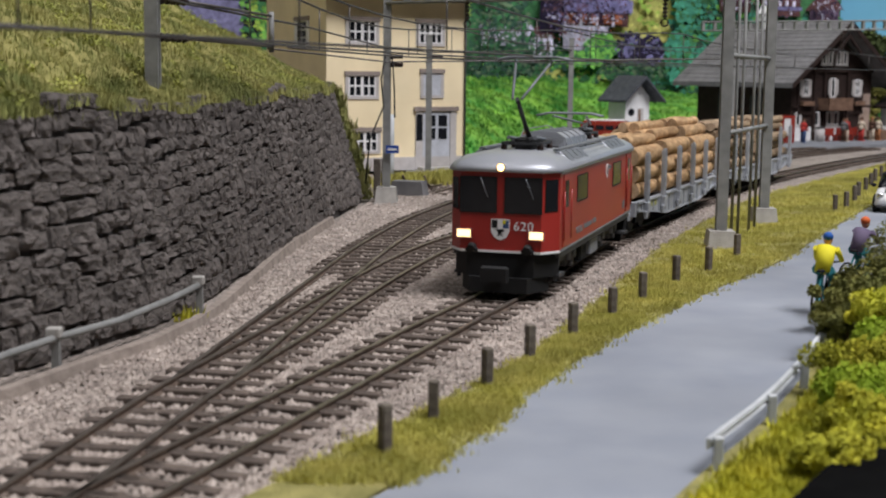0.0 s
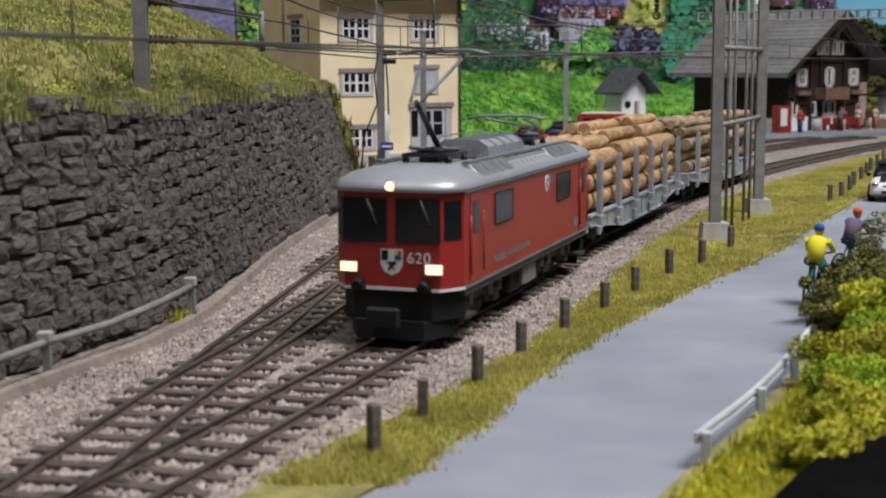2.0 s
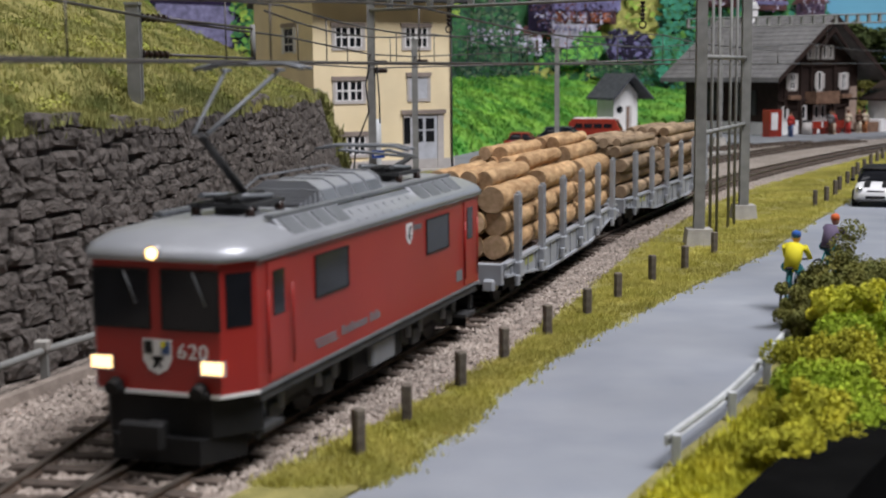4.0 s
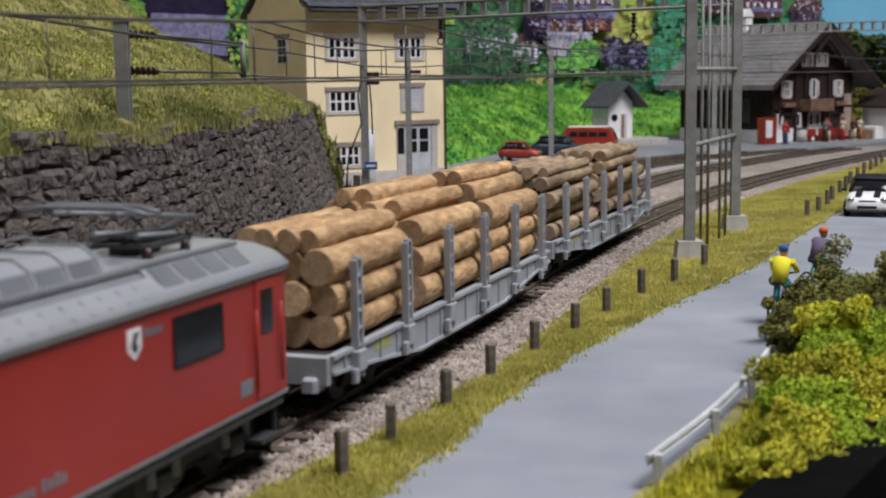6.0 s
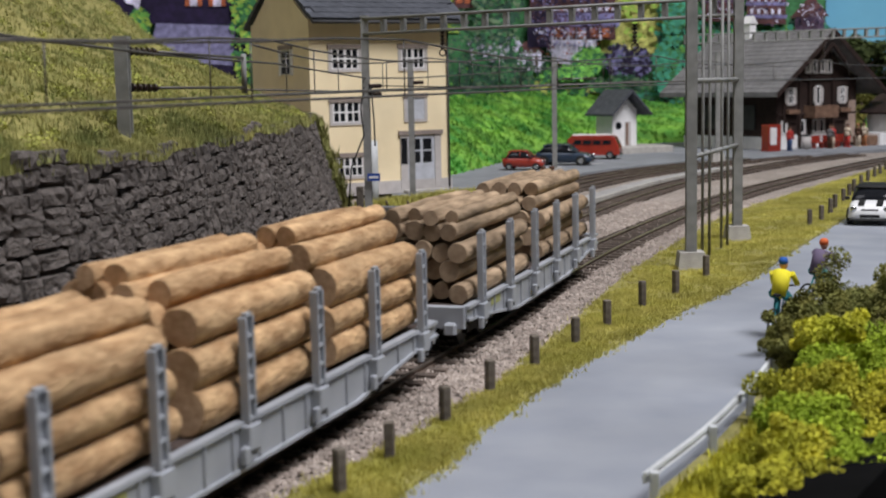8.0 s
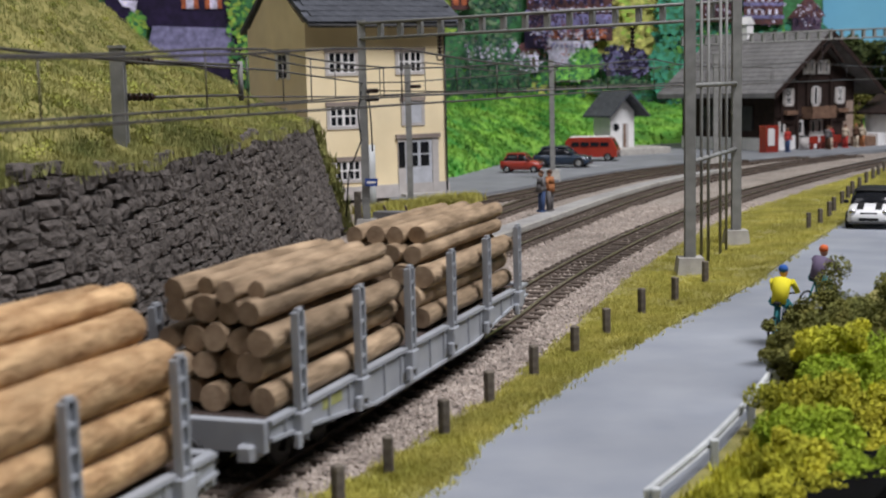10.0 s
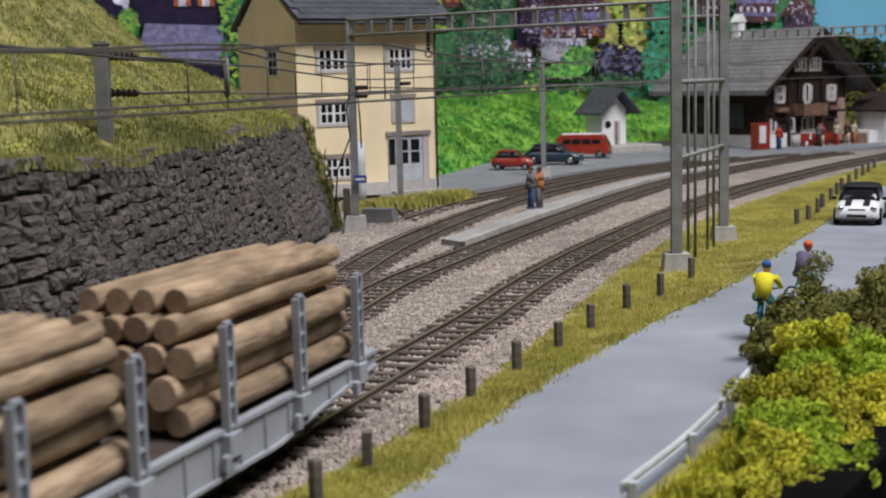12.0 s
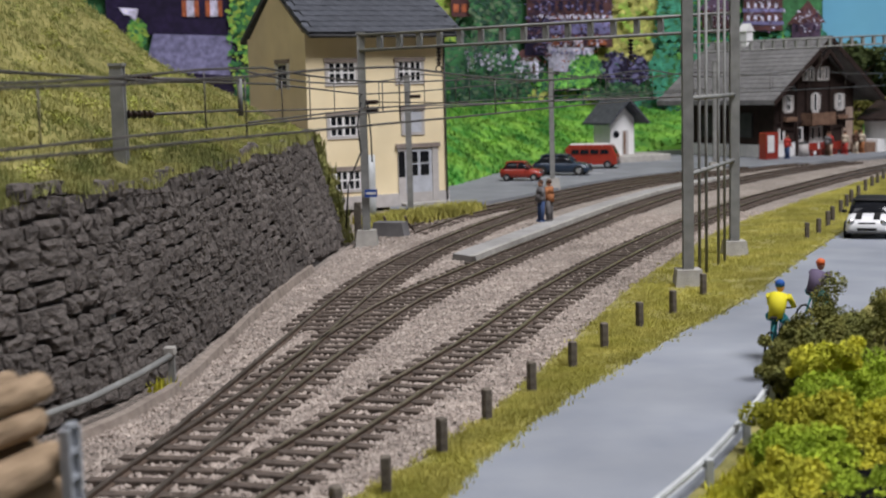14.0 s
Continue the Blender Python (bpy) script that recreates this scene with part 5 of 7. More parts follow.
    part("wire", Shape().path([(-5.6, 33.9, 5.2), (-3.8, 49.2, 5.0), (8.7, 43.4, 5.2)], 0.025, 5), WIRE, feed)
    part("wire", Shape().path([(-3.2, 49.2, 5.2), (1.5, 47, 5.05), (6, 46, 5.2)], 0.02, 5), WIRE, feed)


# ---- posts, rails, kerbs and small things ----
def build_posts():
    line = [(16.3, -1.25), (17.9, -0.72), (19.9, 0.0), (22.0, 0.7), (24.1, 1.53), (26.15, 2.42), (28.1, 3.22), (30.5, 4.24), (32.4, 5.27), (35.3, 6.47), (47.7, 12.1), (48.9, 12.8), (51.2, 13.7), (53.3, 14.4), (56.3, 15.5), (58.8, 16.4), (60.7, 17.1), (63.6, 18.2), (66.8, 19.4), (69.2, 20.4), (71.4, 21.3), (74.2, 22.4)]
    rng = random.Random(2)
    for y, x in line:
        p = thing("fence_post", at(x, y, 0, rng.uniform(0, 40)), "short weathered wooden post in the grass verge", "post", "verge posts")
        part("stump", Shape().box(-0.075, 0.075, -0.075, 0.075, -0.1, 0.58 + rng.uniform(-0.03, 0.04), 0.02), POSTWOOD, p)


def build_guard_rails():
    rail = thing("guard_rail", Matrix.Identity(4), "pale grey road guard rail on short posts", "guard rail", "guard rails")
    ys = np.arange(15.7, 24.5, 0.55)
    pts = [(float(curve(ROAD_RIGHT, y)) + 0.03, y) for y in ys]
    s = Shape()
    prof = [(-0.04, 0.42), (0.02, 0.42), (0.035, 0.375), (0.0, 0.345), (0.035, 0.31), (-0.03, 0.27), (-0.045, 0.345)]
    vs = [(x + o, y, z) for x, y in pts for o, z in prof]
    n = len(prof)
    s.add(vs, [(j * n + k, j * n + (k + 1) % n, (j + 1) * n + (k + 1) % n, (j + 1) * n + k) for j in range(len(pts) - 1) for k in range(n)] + [tuple(range(n)), tuple(range((len(pts) - 1) * n, len(pts) * n))])
    part("beam", s, RAILWHITE, rail)
    for x, y in pts[::4]:
        part("post", Shape().box(x + 0.05, x + 0.16, y - 0.06, y + 0.06, -0.1, 0.44, 0.01), RAILWHITE, rail)
    # pipe rail at the foot of the wall
    pipe = thing("pipe_rail", Matrix.Identity(4), "grey pipe handrail at the foot of the stone wall", "handrail", "guard rails")
    line = [(-9.3, 13.5, 0.46), (-8.0, 16.6, 0.46), (-7.2, 19.0, 0.46), (-6.75, 20.6, 0.48), (-6.2, 22.2, 0.47), (-5.75, 23.9, 0.54), (-5.5, 25.3, 0.6)]
    part("pipe", Shape().path(line, 0.065, 8), MASTGREY, pipe)
    for x, y, z in (line[1], line[3], line[6]):
        part("post", Shape().box(x - 0.06, x + 0.06, y - 0.06, y + 0.06, -0.1, z), MASTGREY, pipe)
        part("cap_box", Shape().box(x - 0.14, x + 0.09, y - 0.1, y + 0.1, z + 0.02, z + 0.17, 0.02), CONCRETE, pipe)
    ledge = tagged(part("ledge", ledge_shape(), [GRAVEL, LEDGE]), "narrow concrete ledge at the wall foot", "ledge", kind="structure")
    box = thing("junction_box", at(-6.72, 24.3, 1.0), "small dark junction box on the stone wall", "box")
    part("case", Shape().box(0.0, 0.42, -0.28, 0.28, 0.2, 0.85, 0.03), MASTGREY, box)
    part("lid", Shape().box(-0.02, 0.45, -0.31, 0.31, 0.85, 0.9), SURROUND, box)
    weed = tufts("weed", [(-5.75 + 0.05 * i, 25.0 + 0.06 * i, -0.1) for i in range(5)], LEAF_YELLOW, "small yellow weed at the wall foot", "weed", 0.3, 0.05, 10, random.Random(1))


def ledge_shape():
    s = Shape()
    line = [(14.5, -8.6), (19.5, -6.75), (21.6, -6.13), (22.8, -5.75), (24.7, -5.42), (28.7, -5.3), (32, -5.32), (35, -5.35), (39, -5.2), (43.2, -4.95)]
    ys = np.arange(14.5, 43.2, 0.6)
    vs = []
    for y in ys:
        x = float(curve(line, y))
        wob = 0.05 * rough_noise(y, 3, 0.7)
        vs += [(x + 0.06 + wob, y, -0.2), (x + wob, y, 0.06), (x - 0.16 + wob, y, 0.07), (x - 0.2, y, -0.06), (float(curve(WALL_BASE, y)) - 0.2, y, -0.05)]
    s.add(vs, [(j * 5 + k, j * 5 + k + 1, j * 5 + k + 6, j * 5 + k + 5) for j in range(len(ys) - 1) for k in range(4)])
    s.m = [1 if k < 3 else 0 for j in range(len(ys) - 1) for k in range(4)]
    return s


def build_platform():
    s = Shape()
    vs = []
    for i in range(26):
        u = i / 25
        yl, yr = 44.6 + 33.4 * u, 43.6 + 34.4 * u
        xr = float(curve(TRACK_2, yr)) - 0.66
        xl = min(float(curve(TRACK_2, yl)) - 1.75, xr - 0.6)
        vs += [(xl, yl, -0.2), (xl, yl, 0.1), (xr, yr, 0.1), (xr, yr, -0.2)]
    s.add(vs, [(4 * j + k, 4 * j + k + 1, 4 * j + k + 5, 4 * j + k + 4) for j in range(25) for k in range(3)] + [(0, 1, 2, 3), (100, 101, 102, 103)])
    plat = tagged(part("platform", s, PLATFORM), "low grey island platform with pale edge stones", "platform", kind="structure")
    for j in range(25):
        a, b = vs[4 * j + 2], vs[4 * j + 6]
        part("edge_stone", Shape().add([(a[0] - 0.18, a[1], 0.102), (a[0] + 0.04, a[1] + 0.02, 0.102), (b[0] + 0.04, b[1] - 0.03, 0.102), (b[0] - 0.18, b[1] - 0.05, 0.102), (a[0] - 0.18, a[1], 0.14), (a[0] + 0.04, a[1] + 0.02, 0.14), (b[0] + 0.04, b[1] - 0.03, 0.14), (b[0] - 0.18, b[1] - 0.05, 0.14), (a[0] + 0.04, a[1], -0.2), (b[0] + 0.04, b[1] - 0.03, -0.2)], [(4, 5, 6, 7), (0, 1, 5, 4), (2, 3, 7, 6), (3, 0, 4, 7), (5, 8, 9, 6)]), CONCRETE, plat)
    figure(at(2.9, 54.6, 0.1, 200), "navy", "grey", "brown")
    figure(at(3.25, 54.8, 0.1, 150), "grey", "tan", "brown")
    # buffer stop at the end of the siding
    stop = thing("buffer_stop", at(-3.15, 52.4, -0.1, -16), "grey earth-filled buffer stop at the siding end", "buffer stop")
    part("bunker", Shape().prism([(-0.7, 0), (0.7, 0), (0.6, 0.55), (-0.6, 0.55)], "y", -0.35, 0.35), ROOFGREY, stop)
    part("rail_bow", Shape().path([(-0.45, 1.4, 0.1), (-0.45, 0.7, 0.5), (-0.45, 0.5, 0.72)], 0.05, 6).path([(0.45, 1.4, 0.1), (0.45, 0.7, 0.5), (0.45, 0.5, 0.72)], 0.05, 6), RAILSTEEL, stop)
    for x, y in ((-4.25, 50.6), (-4.0, 51.2)):
        p = thing("fence_post", at(x, y, -0.1), "tall weathered wooden post by the wall end", "post", "yard posts")
        part("stump", Shape().box(-0.13, 0.13, -0.13, 0.13, 0, 1.5, 0.02), POSTWOOD, p)


def build_shrub(x, y, size, tall, mat, label, seed, leaf=0.055, count=2600, z0=0.0):
    """A shrub: forked twigs and many small leaf flakes in uneven clumps."""
    rng = random.Random(seed)
    ob = thing("shrub", at(x, y, z0), label, "shrub", "shrubs")
    s = Shape()
    tips = []
    for i in range(10):
        a = rng.uniform(0, 6.28)
        r = size * rng.uniform(0.15, 0.85)
        tip = (r * math.cos(a), r * math.sin(a), tall * rng.uniform(0.35, 0.9))
        s.tube((0.1 * math.cos(a), 0.1 * math.sin(a), -0.1), tip, 0.05, 0.015, 5)
        tips.append(tip)
    part("branches", s, TWIG, ob)
    clumps = []
    for tip in tips:
        for _ in range(4):
            clumps.append((tip[0] + rng.gauss(0, size * 0.22), tip[1] + rng.gauss(0, size * 0.22), max(0.08, tip[2] + rng.gauss(0, tall * 0.16)), size * rng.uniform(0.16, 0.34)))
    v, f = [], []
    for _ in range(count):
        cx, cy, cz, cr = rng.choice(clumps)
        d = Vector((rng.gauss(0, 1), rng.gauss(0, 1), rng.gauss(0, 0.8))).normalized() * cr * rng.random() ** 0.35
        p = Vector((cx, cy, cz)) + d
        if p.z < 0.02:
            p.z = 0.02 + rng.random() * 0.1
        n = Vector((rng.gauss(0, 1), rng.gauss(0, 1), rng.gauss(0.5, 1))).normalized()
        t = n.orthogonal().normalized()
        b = n.cross(t)
        w, h = leaf * rng.uniform(0.6, 1.5), leaf * rng.uniform(0.6, 1.5)
        k = len(v)
        v += [p - t * w, p + b * h * 0.8 + n * 0.3 * h, p + t * w, p - b * h]
        f += [(k, k + 3, k + 2), (k, k + 2, k + 1)]
    s = Shape()
    s.v, s.f, s.m, s.smooth = [tuple(q) for q in v], f, [0] * len(f), [False] * len(f)
    part("foliage", s, mat, ob)
    return ob


def build_shrubs():
    rng = random.Random(44)
    yellow = "bright yellow-green foam shrub beside the guard rail"
    olive = "dark olive leafy shrub beside the road"
    for i, (x, y, s, t, m, lab, n) in enumerate(((3.75, 15.6, 0.6, 0.5, LEAF_YELLOW, yellow, 6000), (4.35, 16.9, 0.75, 0.7, LEAF_YELLOW, yellow, 8500), (4.9, 18.1, 0.85, 0.85, LEAF_YELLOW, yellow, 10000), (5.35, 19.3, 0.85, 0.95, LEAF_YELLOW, yellow, 10000), (5.8, 20.4, 0.85, 1.1, LEAF_YELLOW, yellow, 10000), (6.0, 21.5, 0.7, 1.35, LEAF_YELLOW, yellow, 8500), (6.8, 21.4, 0.9, 1.15, LEAF_YELLOW, yellow, 9000), (6.35, 22.9, 0.75, 1.5, LEAF_OLIVE, olive, 9000), (7.2, 23.2, 0.9, 1.65, LEAF_OLIVE, olive, 10000), (7.1, 24.2, 0.8, 1.5, LEAF_OLIVE, olive, 9000), (8.1, 24.5, 1.0, 1.8, LEAF_OLIVE, olive, 10000), (9.3, 26.2, 1.1, 1.85, LEAF_OLIVE, olive, 10000), (5.9, 22.5, 0.5, 1.1, LEAF_OLIVE, olive, 5000), (5.2, 16.9, 0.6, 0.5, LEAF_YELLOW, yellow, 6000), (6.3, 19.6, 0.7, 0.7, LEAF_YELLOW, yellow, 6000), (6.3, 24.9, 0.42, 1.1, LEAF_OLIVE, olive, 5000), (6.95, 25.3, 0.55, 1.25, LEAF_OLIVE, olive, 6000), (4.5, 16.2, 0.45, 0.4, LEAF_YELLOW, yellow, 4500), (5.55, 18.2, 0.5, 0.5, LEAF_YELLOW, yellow, 5000), (6.5, 20.5, 0.55, 0.6, LEAF_YELLOW, yellow, 5000), (7.3, 22.0, 0.6, 0.7, LEAF_YELLOW, yellow, 5000))):
        if m is LEAF_YELLOW and i in (2, 4, 6, 13):
            m, lab = LEAF_GREEN, "fresh green foam shrub beside the guard rail"
        near = m is not LEAF_OLIVE
        build_shrub(x + (0.32 if near else 0.12), y, s * (0.9 if near else 1.0), t * (0.86 if near else 0.82), m, lab, 100 + i, 0.024, int(n * 1.6))
    # ground cover on the bank
    spots = []
    for _ in range(3500):
        y = rng.uniform(13, 30)
        a, b = float(curve(ROAD_RIGHT, y)) + 0.3, float(curve(FASCIA, y)) - 0.1
        spots.append((rng.uniform(a, max(a + 0.1, b)), y, 0.03))
    tufts("bank_grass", spots, LEAF_YELLOW, "yellow-green ground cover at the layout edge", "ground cover", 0.13, 0.03, 8, rng)
    # grass patch before the house
    spots = []
    for _ in range(900):
        u = rng.random()
        spots.append((-4.6 + 4.6 * u + rng.gauss(0, 0.25), 56.0 + 6.0 * u + rng.gauss(0, 0.9), -0.08))
    tufts("yard_grass", spots, GRASS, "dry grass patch before the house", "grass", 0.42, 0.05, 9, rng)
    spots = []
    for _ in range(420):
        u = rng.random()
        z = 3.9 * (1 - u)
        spots.append((-5.85 + 1.15 * u + rng.gauss(0, 0.12), 50.5 + rng.gauss(0, 0.2), z - 0.1))
    tufts("wall_end_grass", spots, HILLGRASS, "dry grass growing at the wall end", "grass", 0.35, 0.045, 8, rng)


def build_tree(x, y, tall, seed, mat=None):
    """A tree with a tapered trunk, limbs and a loose crown."""
    rng = random.Random(seed)
    tree = thing("tree", at(x, y, 0), "dark green deciduous model tree behind the station", "tree", "trees")
    s = Shape().tube((0, 0, -0.2), (0.1, 0, tall * 0.5), 0.28, 0.18, 8).tube((0.1, 0, tall * 0.5), (0.0, 0.1, tall * 0.85), 0.18, 0.06, 7)
    limbs = []
    for i in range(9):
        a, z = rng.uniform(0, 6.28), tall * rng.uniform(0.35, 0.75)
        e = (tall * 0.2 * math.cos(a), tall * 0.2 * math.sin(a), z + tall * rng.uniform(0.08, 0.2))
        s.tube((0.05, 0, z), e, 0.08, 0.025, 5)
        limbs.append(e)
    part("trunk", s, TWIG, tree)
    v, f = [], []
    clumps = [(e[0] * rng.uniform(0.6, 1.2) + rng.gauss(0, 0.3), e[1] + rng.gauss(0, 0.3), e[2] + rng.gauss(0, 0.4), tall * rng.uniform(0.07, 0.13)) for e in limbs for _ in range(4)] + [(rng.gauss(0, 0.4), rng.gauss(0, 0.4), tall * rng.uniform(0.8, 0.97), tall * 0.09) for _ in range(6)]
    for _ in range(5200):
        cx, cy, cz, cr = rng.choice(clumps)
        p = Vector((cx, cy, cz)) + Vector((rng.gauss(0, 1), rng.gauss(0, 1), rng.gauss(0, 1))).normalized() * cr * rng.random() ** 0.4
        n = Vector((rng.gauss(0, 1), rng.gauss(0, 1), rng.gauss(0.4, 1))).normalized()
        t = n.orthogonal().normalized()
        b = n.cross(t)
        w = 0.15 * rng.uniform(0.6, 1.4)
        k = len(v)
        v += [p - t * w, p + b * w, p + t * w, p - b * w]
        f += [(k, k + 3, k + 2), (k, k + 2, k + 1)]
    s = Shape()
    s.v, s.f, s.m, s.smooth = [tuple(q) for q in v], f, [0] * len(f), [False] * len(f)
    part("crown", s, mat or LEAF_DARK, tree)


build_house()
build_station()
build_hut()
build_shed()
build_car("car", at(2.75, 80.6, -0.02, -12), "small red vintage hatchback parked in the yard", CARRED, 2.5, 1.25, 1.2, "car")
build_car("car", at(5.4, 84.6, -0.02, -16), "dark blue estate car parked in the yard", CARBLUE, 3.6, 1.5, 1.35, "car")
build_car("van", at(7.75, 90.6, -0.02, -14), "red minibus with white roof parked in the yard", CARRED, 3.5, 1.55, 1.6, "van")
build_car("car", at(14.6, 48.6, -0.02, -110), "white small car with black bonnet stripes on the road", CARWHITE, 3.4, 1.58, 1.36, "mini")
for x, y in ((4.1, 82.2), (6.9, 85.2)):
    line = tagged(part("parking_line", Shape().box(-1.3, 1.3, -0.07, 0.07, -0.018, -0.012), WHITE), "painted white parking line on the yard", "road marking", "parking lines", "structure")
    line.matrix_basis = at(x, y, 0, 28)
build_catenary()
build_posts()
build_guard_rails()
build_platform()
for (x, y, rz), legs, coat, cap in (((6.62, 26.75, 62), "teal", "yellow", "blue"), ((8.15, 29.9, 45), "teal", "purple", "orange")):
    bicycle(at(x, y, -0.02, rz))
    figure(at(x, y, -0.02, rz), legs, coat, cap, "riding").scale = (0.92, 0.92, 0.96)
build_shrubs()
for x, y, h, sd in ((33.2, 119, 8.6, 5), (38.5, 121, 8.0, 6), (42.5, 119, 9.6, 7), (36, 122, 5.5, 8)):
    build_tree(x, y, h, sd)
for x, y, h, sd in ((34.5, 112, 4.2, 15), (37.5, 113, 4.6, 16), (31.8, 114, 3.6, 17)):
    build_tree(x, y, h, sd, LEAF_OLIVE)
build_verge_grass()
build_pebbles()


# ---- the train ----
LOCO_LEN, LOCO_W = 10.0, 2.35


def build_loco():
    """Red electric engine; local x runs forward, y to its left, z up from the rail head; x = 0 at mid length."""
    loco = thing("locomotive", Matrix.Identity(4), "red electric locomotive with silver roof and lit headlights", "locomotive")
    h, w = LOCO_LEN / 2, LOCO_W / 2
    z0, z1, bev = 0.98, 2.62, 0.42

    def outline(grow=0.0, cut=bev):
        a, b = h + grow, w + grow
        return [(a, -b + cut * 0.72), (a, b - cut * 0.72), (a - cut, b), (-a + cut, b), (-a, b - cut * 0.72), (-a, -b + cut * 0.72), (-a + cut, -b), (a - cut, -b)]

    part("body", Shape().prism(outline(), "z", z0, z1), RED, loco, "glossy red painted body shell")
    for end in (1, -1):
        part("waist_stripe", Shape().prism([(end * (h - bev), -w - 0.02), (end * (h + 0.02), -w + bev * 0.72), (end * (h + 0.02), w - bev * 0.72), (end * (h - bev), w + 0.02)], "z", z0 - 0.05, z0 + 0.0), WHITE, loco, "thin white stripe")
    part("side_sill", Shape().box(-h + bev, h - bev, -w - 0.012, w + 0.012, z0 - 0.05, z0), SILVERDARK, loco)
    # roof: rises in three rings
    s = Shape()
    rings = [(0.05, z1), (0.05, z1 + 0.07), (-0.03, z1 + 0.18), (-0.20, z1 + 0.29), (-0.5, z1 + 0.37)]
    vs = []
    for g, z in rings:
        vs += [(x, y, z) for x, y in outline(g, bev + max(0, -g) * 0.3)]
    fs = [(k * 8 + i, k * 8 + (i + 1) % 8, (k + 1) * 8 + (i + 1) % 8, (k + 1) * 8 + i) for k in range(4) for i in range(8)] + [tuple(range(32, 40)), tuple(range(7, -1, -1))]
    s.add(vs, fs, True)
    roof = part("roof", s, SILVER, loco, "silver-grey painted roof")
    # raised hood: louvred front, glazed-looking side panels, sloping rear
    part("roof_hood", Shape().prism([(-0.62, z1 + 0.3), (-0.5, z1 + 0.56), (-0.34, z1 + 0.66), (0.34, z1 + 0.66), (0.5, z1 + 0.56), (0.62, z1 + 0.3)], "x", -1.25, 1.2), SILVER, roof)
    part("hood_end", Shape().add([(-1.25, -0.62, z1 + 0.3), (-1.25, 0.62, z1 + 0.3), (-1.25, 0.34, z1 + 0.66), (-1.25, -0.34, z1 + 0.66), (-1.62, -0.55, z1 + 0.3), (-1.62, 0.55, z1 + 0.3)], [(0, 1, 5, 4), (2, 3, 4, 5), (1, 2, 5), (0, 4, 3), (0, 3, 2, 1)]), SILVER, roof)
    for i in range(5):
        part("hood_rib", Shape().prism([(-0.64, z1 + 0.3), (-0.52, z1 + 0.58), (-0.34, z1 + 0.69), (0.34, z1 + 0.69), (0.52, z1 + 0.58), (0.64, z1 + 0.3)], "x", 1.17 - i * 0.6, 1.22 - i * 0.6), SILVER, roof)
    for sy in (1, -1):
        for i in range(4):
            part("hood_panel", Shape().add([(1.12 - i * 0.6, sy * 0.615, z1 + 0.34), (0.67 - i * 0.6, sy * 0.615, z1 + 0.34), (0.67 - i * 0.6, sy * 0.525, z1 + 0.54), (1.12 - i * 0.6, sy * 0.525, z1 + 0.54), (1.12 - i * 0.6, sy * 0.55, z1 + 0.34), (0.67 - i * 0.6, sy * 0.55, z1 + 0.34), (0.67 - i * 0.6, sy * 0.46, z1 + 0.54), (1.12 - i * 0.6, sy * 0.46, z1 + 0.54)], [(0, 1, 2, 3), (7, 6, 5, 4), (0, 4, 5, 1), (2, 6, 7, 3), (1, 5, 6, 2), (0, 3, 7, 4)]), SILVERDARK, roof, "grey mesh roof panel")
    part("louvre_bed", Shape().box(1.2, 2.0, -0.55, 0.55, z1 + 0.3, z1 + 0.4), DARKGREY, roof)
    for i in range(5):
        part("louvre", Shape().box(1.24 + i * 0.16, 1.3 + i * 0.16, -0.57, 0.57, z1 + 0.38, z1 + 0.56 - i * 0.03), SILVER, roof)
    # framed grilles along both roof edges, a row of dark slots between them
    for sy in (1, -1):
        tilt = Matrix.Translation((0, sy * (w - 0.02), z1 + 0.10)) @ Matrix.Rotation(sy * 0.85, 4, "X")
        for x0, x1 in ((1.4, 3.5), (-3.75, -1.5)):
            part("vent_frame", Shape().box(x0, x1, -0.04, 0.04, -0.02, 0.42, 0.012, tilt), SILVER, roof)
            for i in range(4):
                a = x0 + 0.06 + (x1 - x0 - 0.06) * i / 4
                part("vent_grille", Shape().box(a, a + (x1 - x0) / 4 - 0.1, sy * 0.042 - 0.012, sy * 0.042 + 0.012, 0.05, 0.36, 0, tilt), SILVERDARK, roof, "grey mesh roof panel")
        part("slot_frame", Shape().box(-1.48, 1.38, -0.02, 0.02, -0.02, 0.36, 0, tilt), SILVERDARK, roof)
        for i in range(8):
            a = 1.2 - i * 0.34
            part("vent_slot", Shape().box(a - 0.23, a, sy * 0.022 - 0.012, sy * 0.022 + 0.012, 0.02, 0.15, 0, tilt), BLACK, roof, "dark air slot")
            part("slot_rib", Shape().box(a + 0.02, a + 0.08, sy * 0.02 - 0.03, sy * 0.02 + 0.03, -0.01, 0.2, 0, tilt), SILVER, roof)
        part("walkway", Shape().box(-3.8, 3.5, sy * 0.83 - 0.07, sy * 0.83 + 0.07, z1 + 0.38, z1 + 0.425), SILVERDARK, roof)
        for x in (-3.4, -1.6, 0.2, 1.9, 3.2):
            part("walkway_foot", Shape().box(x - 0.03, x + 0.03, sy * 0.83 - 0.03, sy * 0.83 + 0.03, z1 + 0.28, z1 + 0.38), SILVERDARK, roof)
    for sy in (1, -1):
        part("gutter", Shape().box(-h + bev, h - bev, sy * (w + 0.015) - 0.03, sy * (w + 0.015) + 0.03, z1 - 0.02, z1 + 0.06), SILVER, roof)
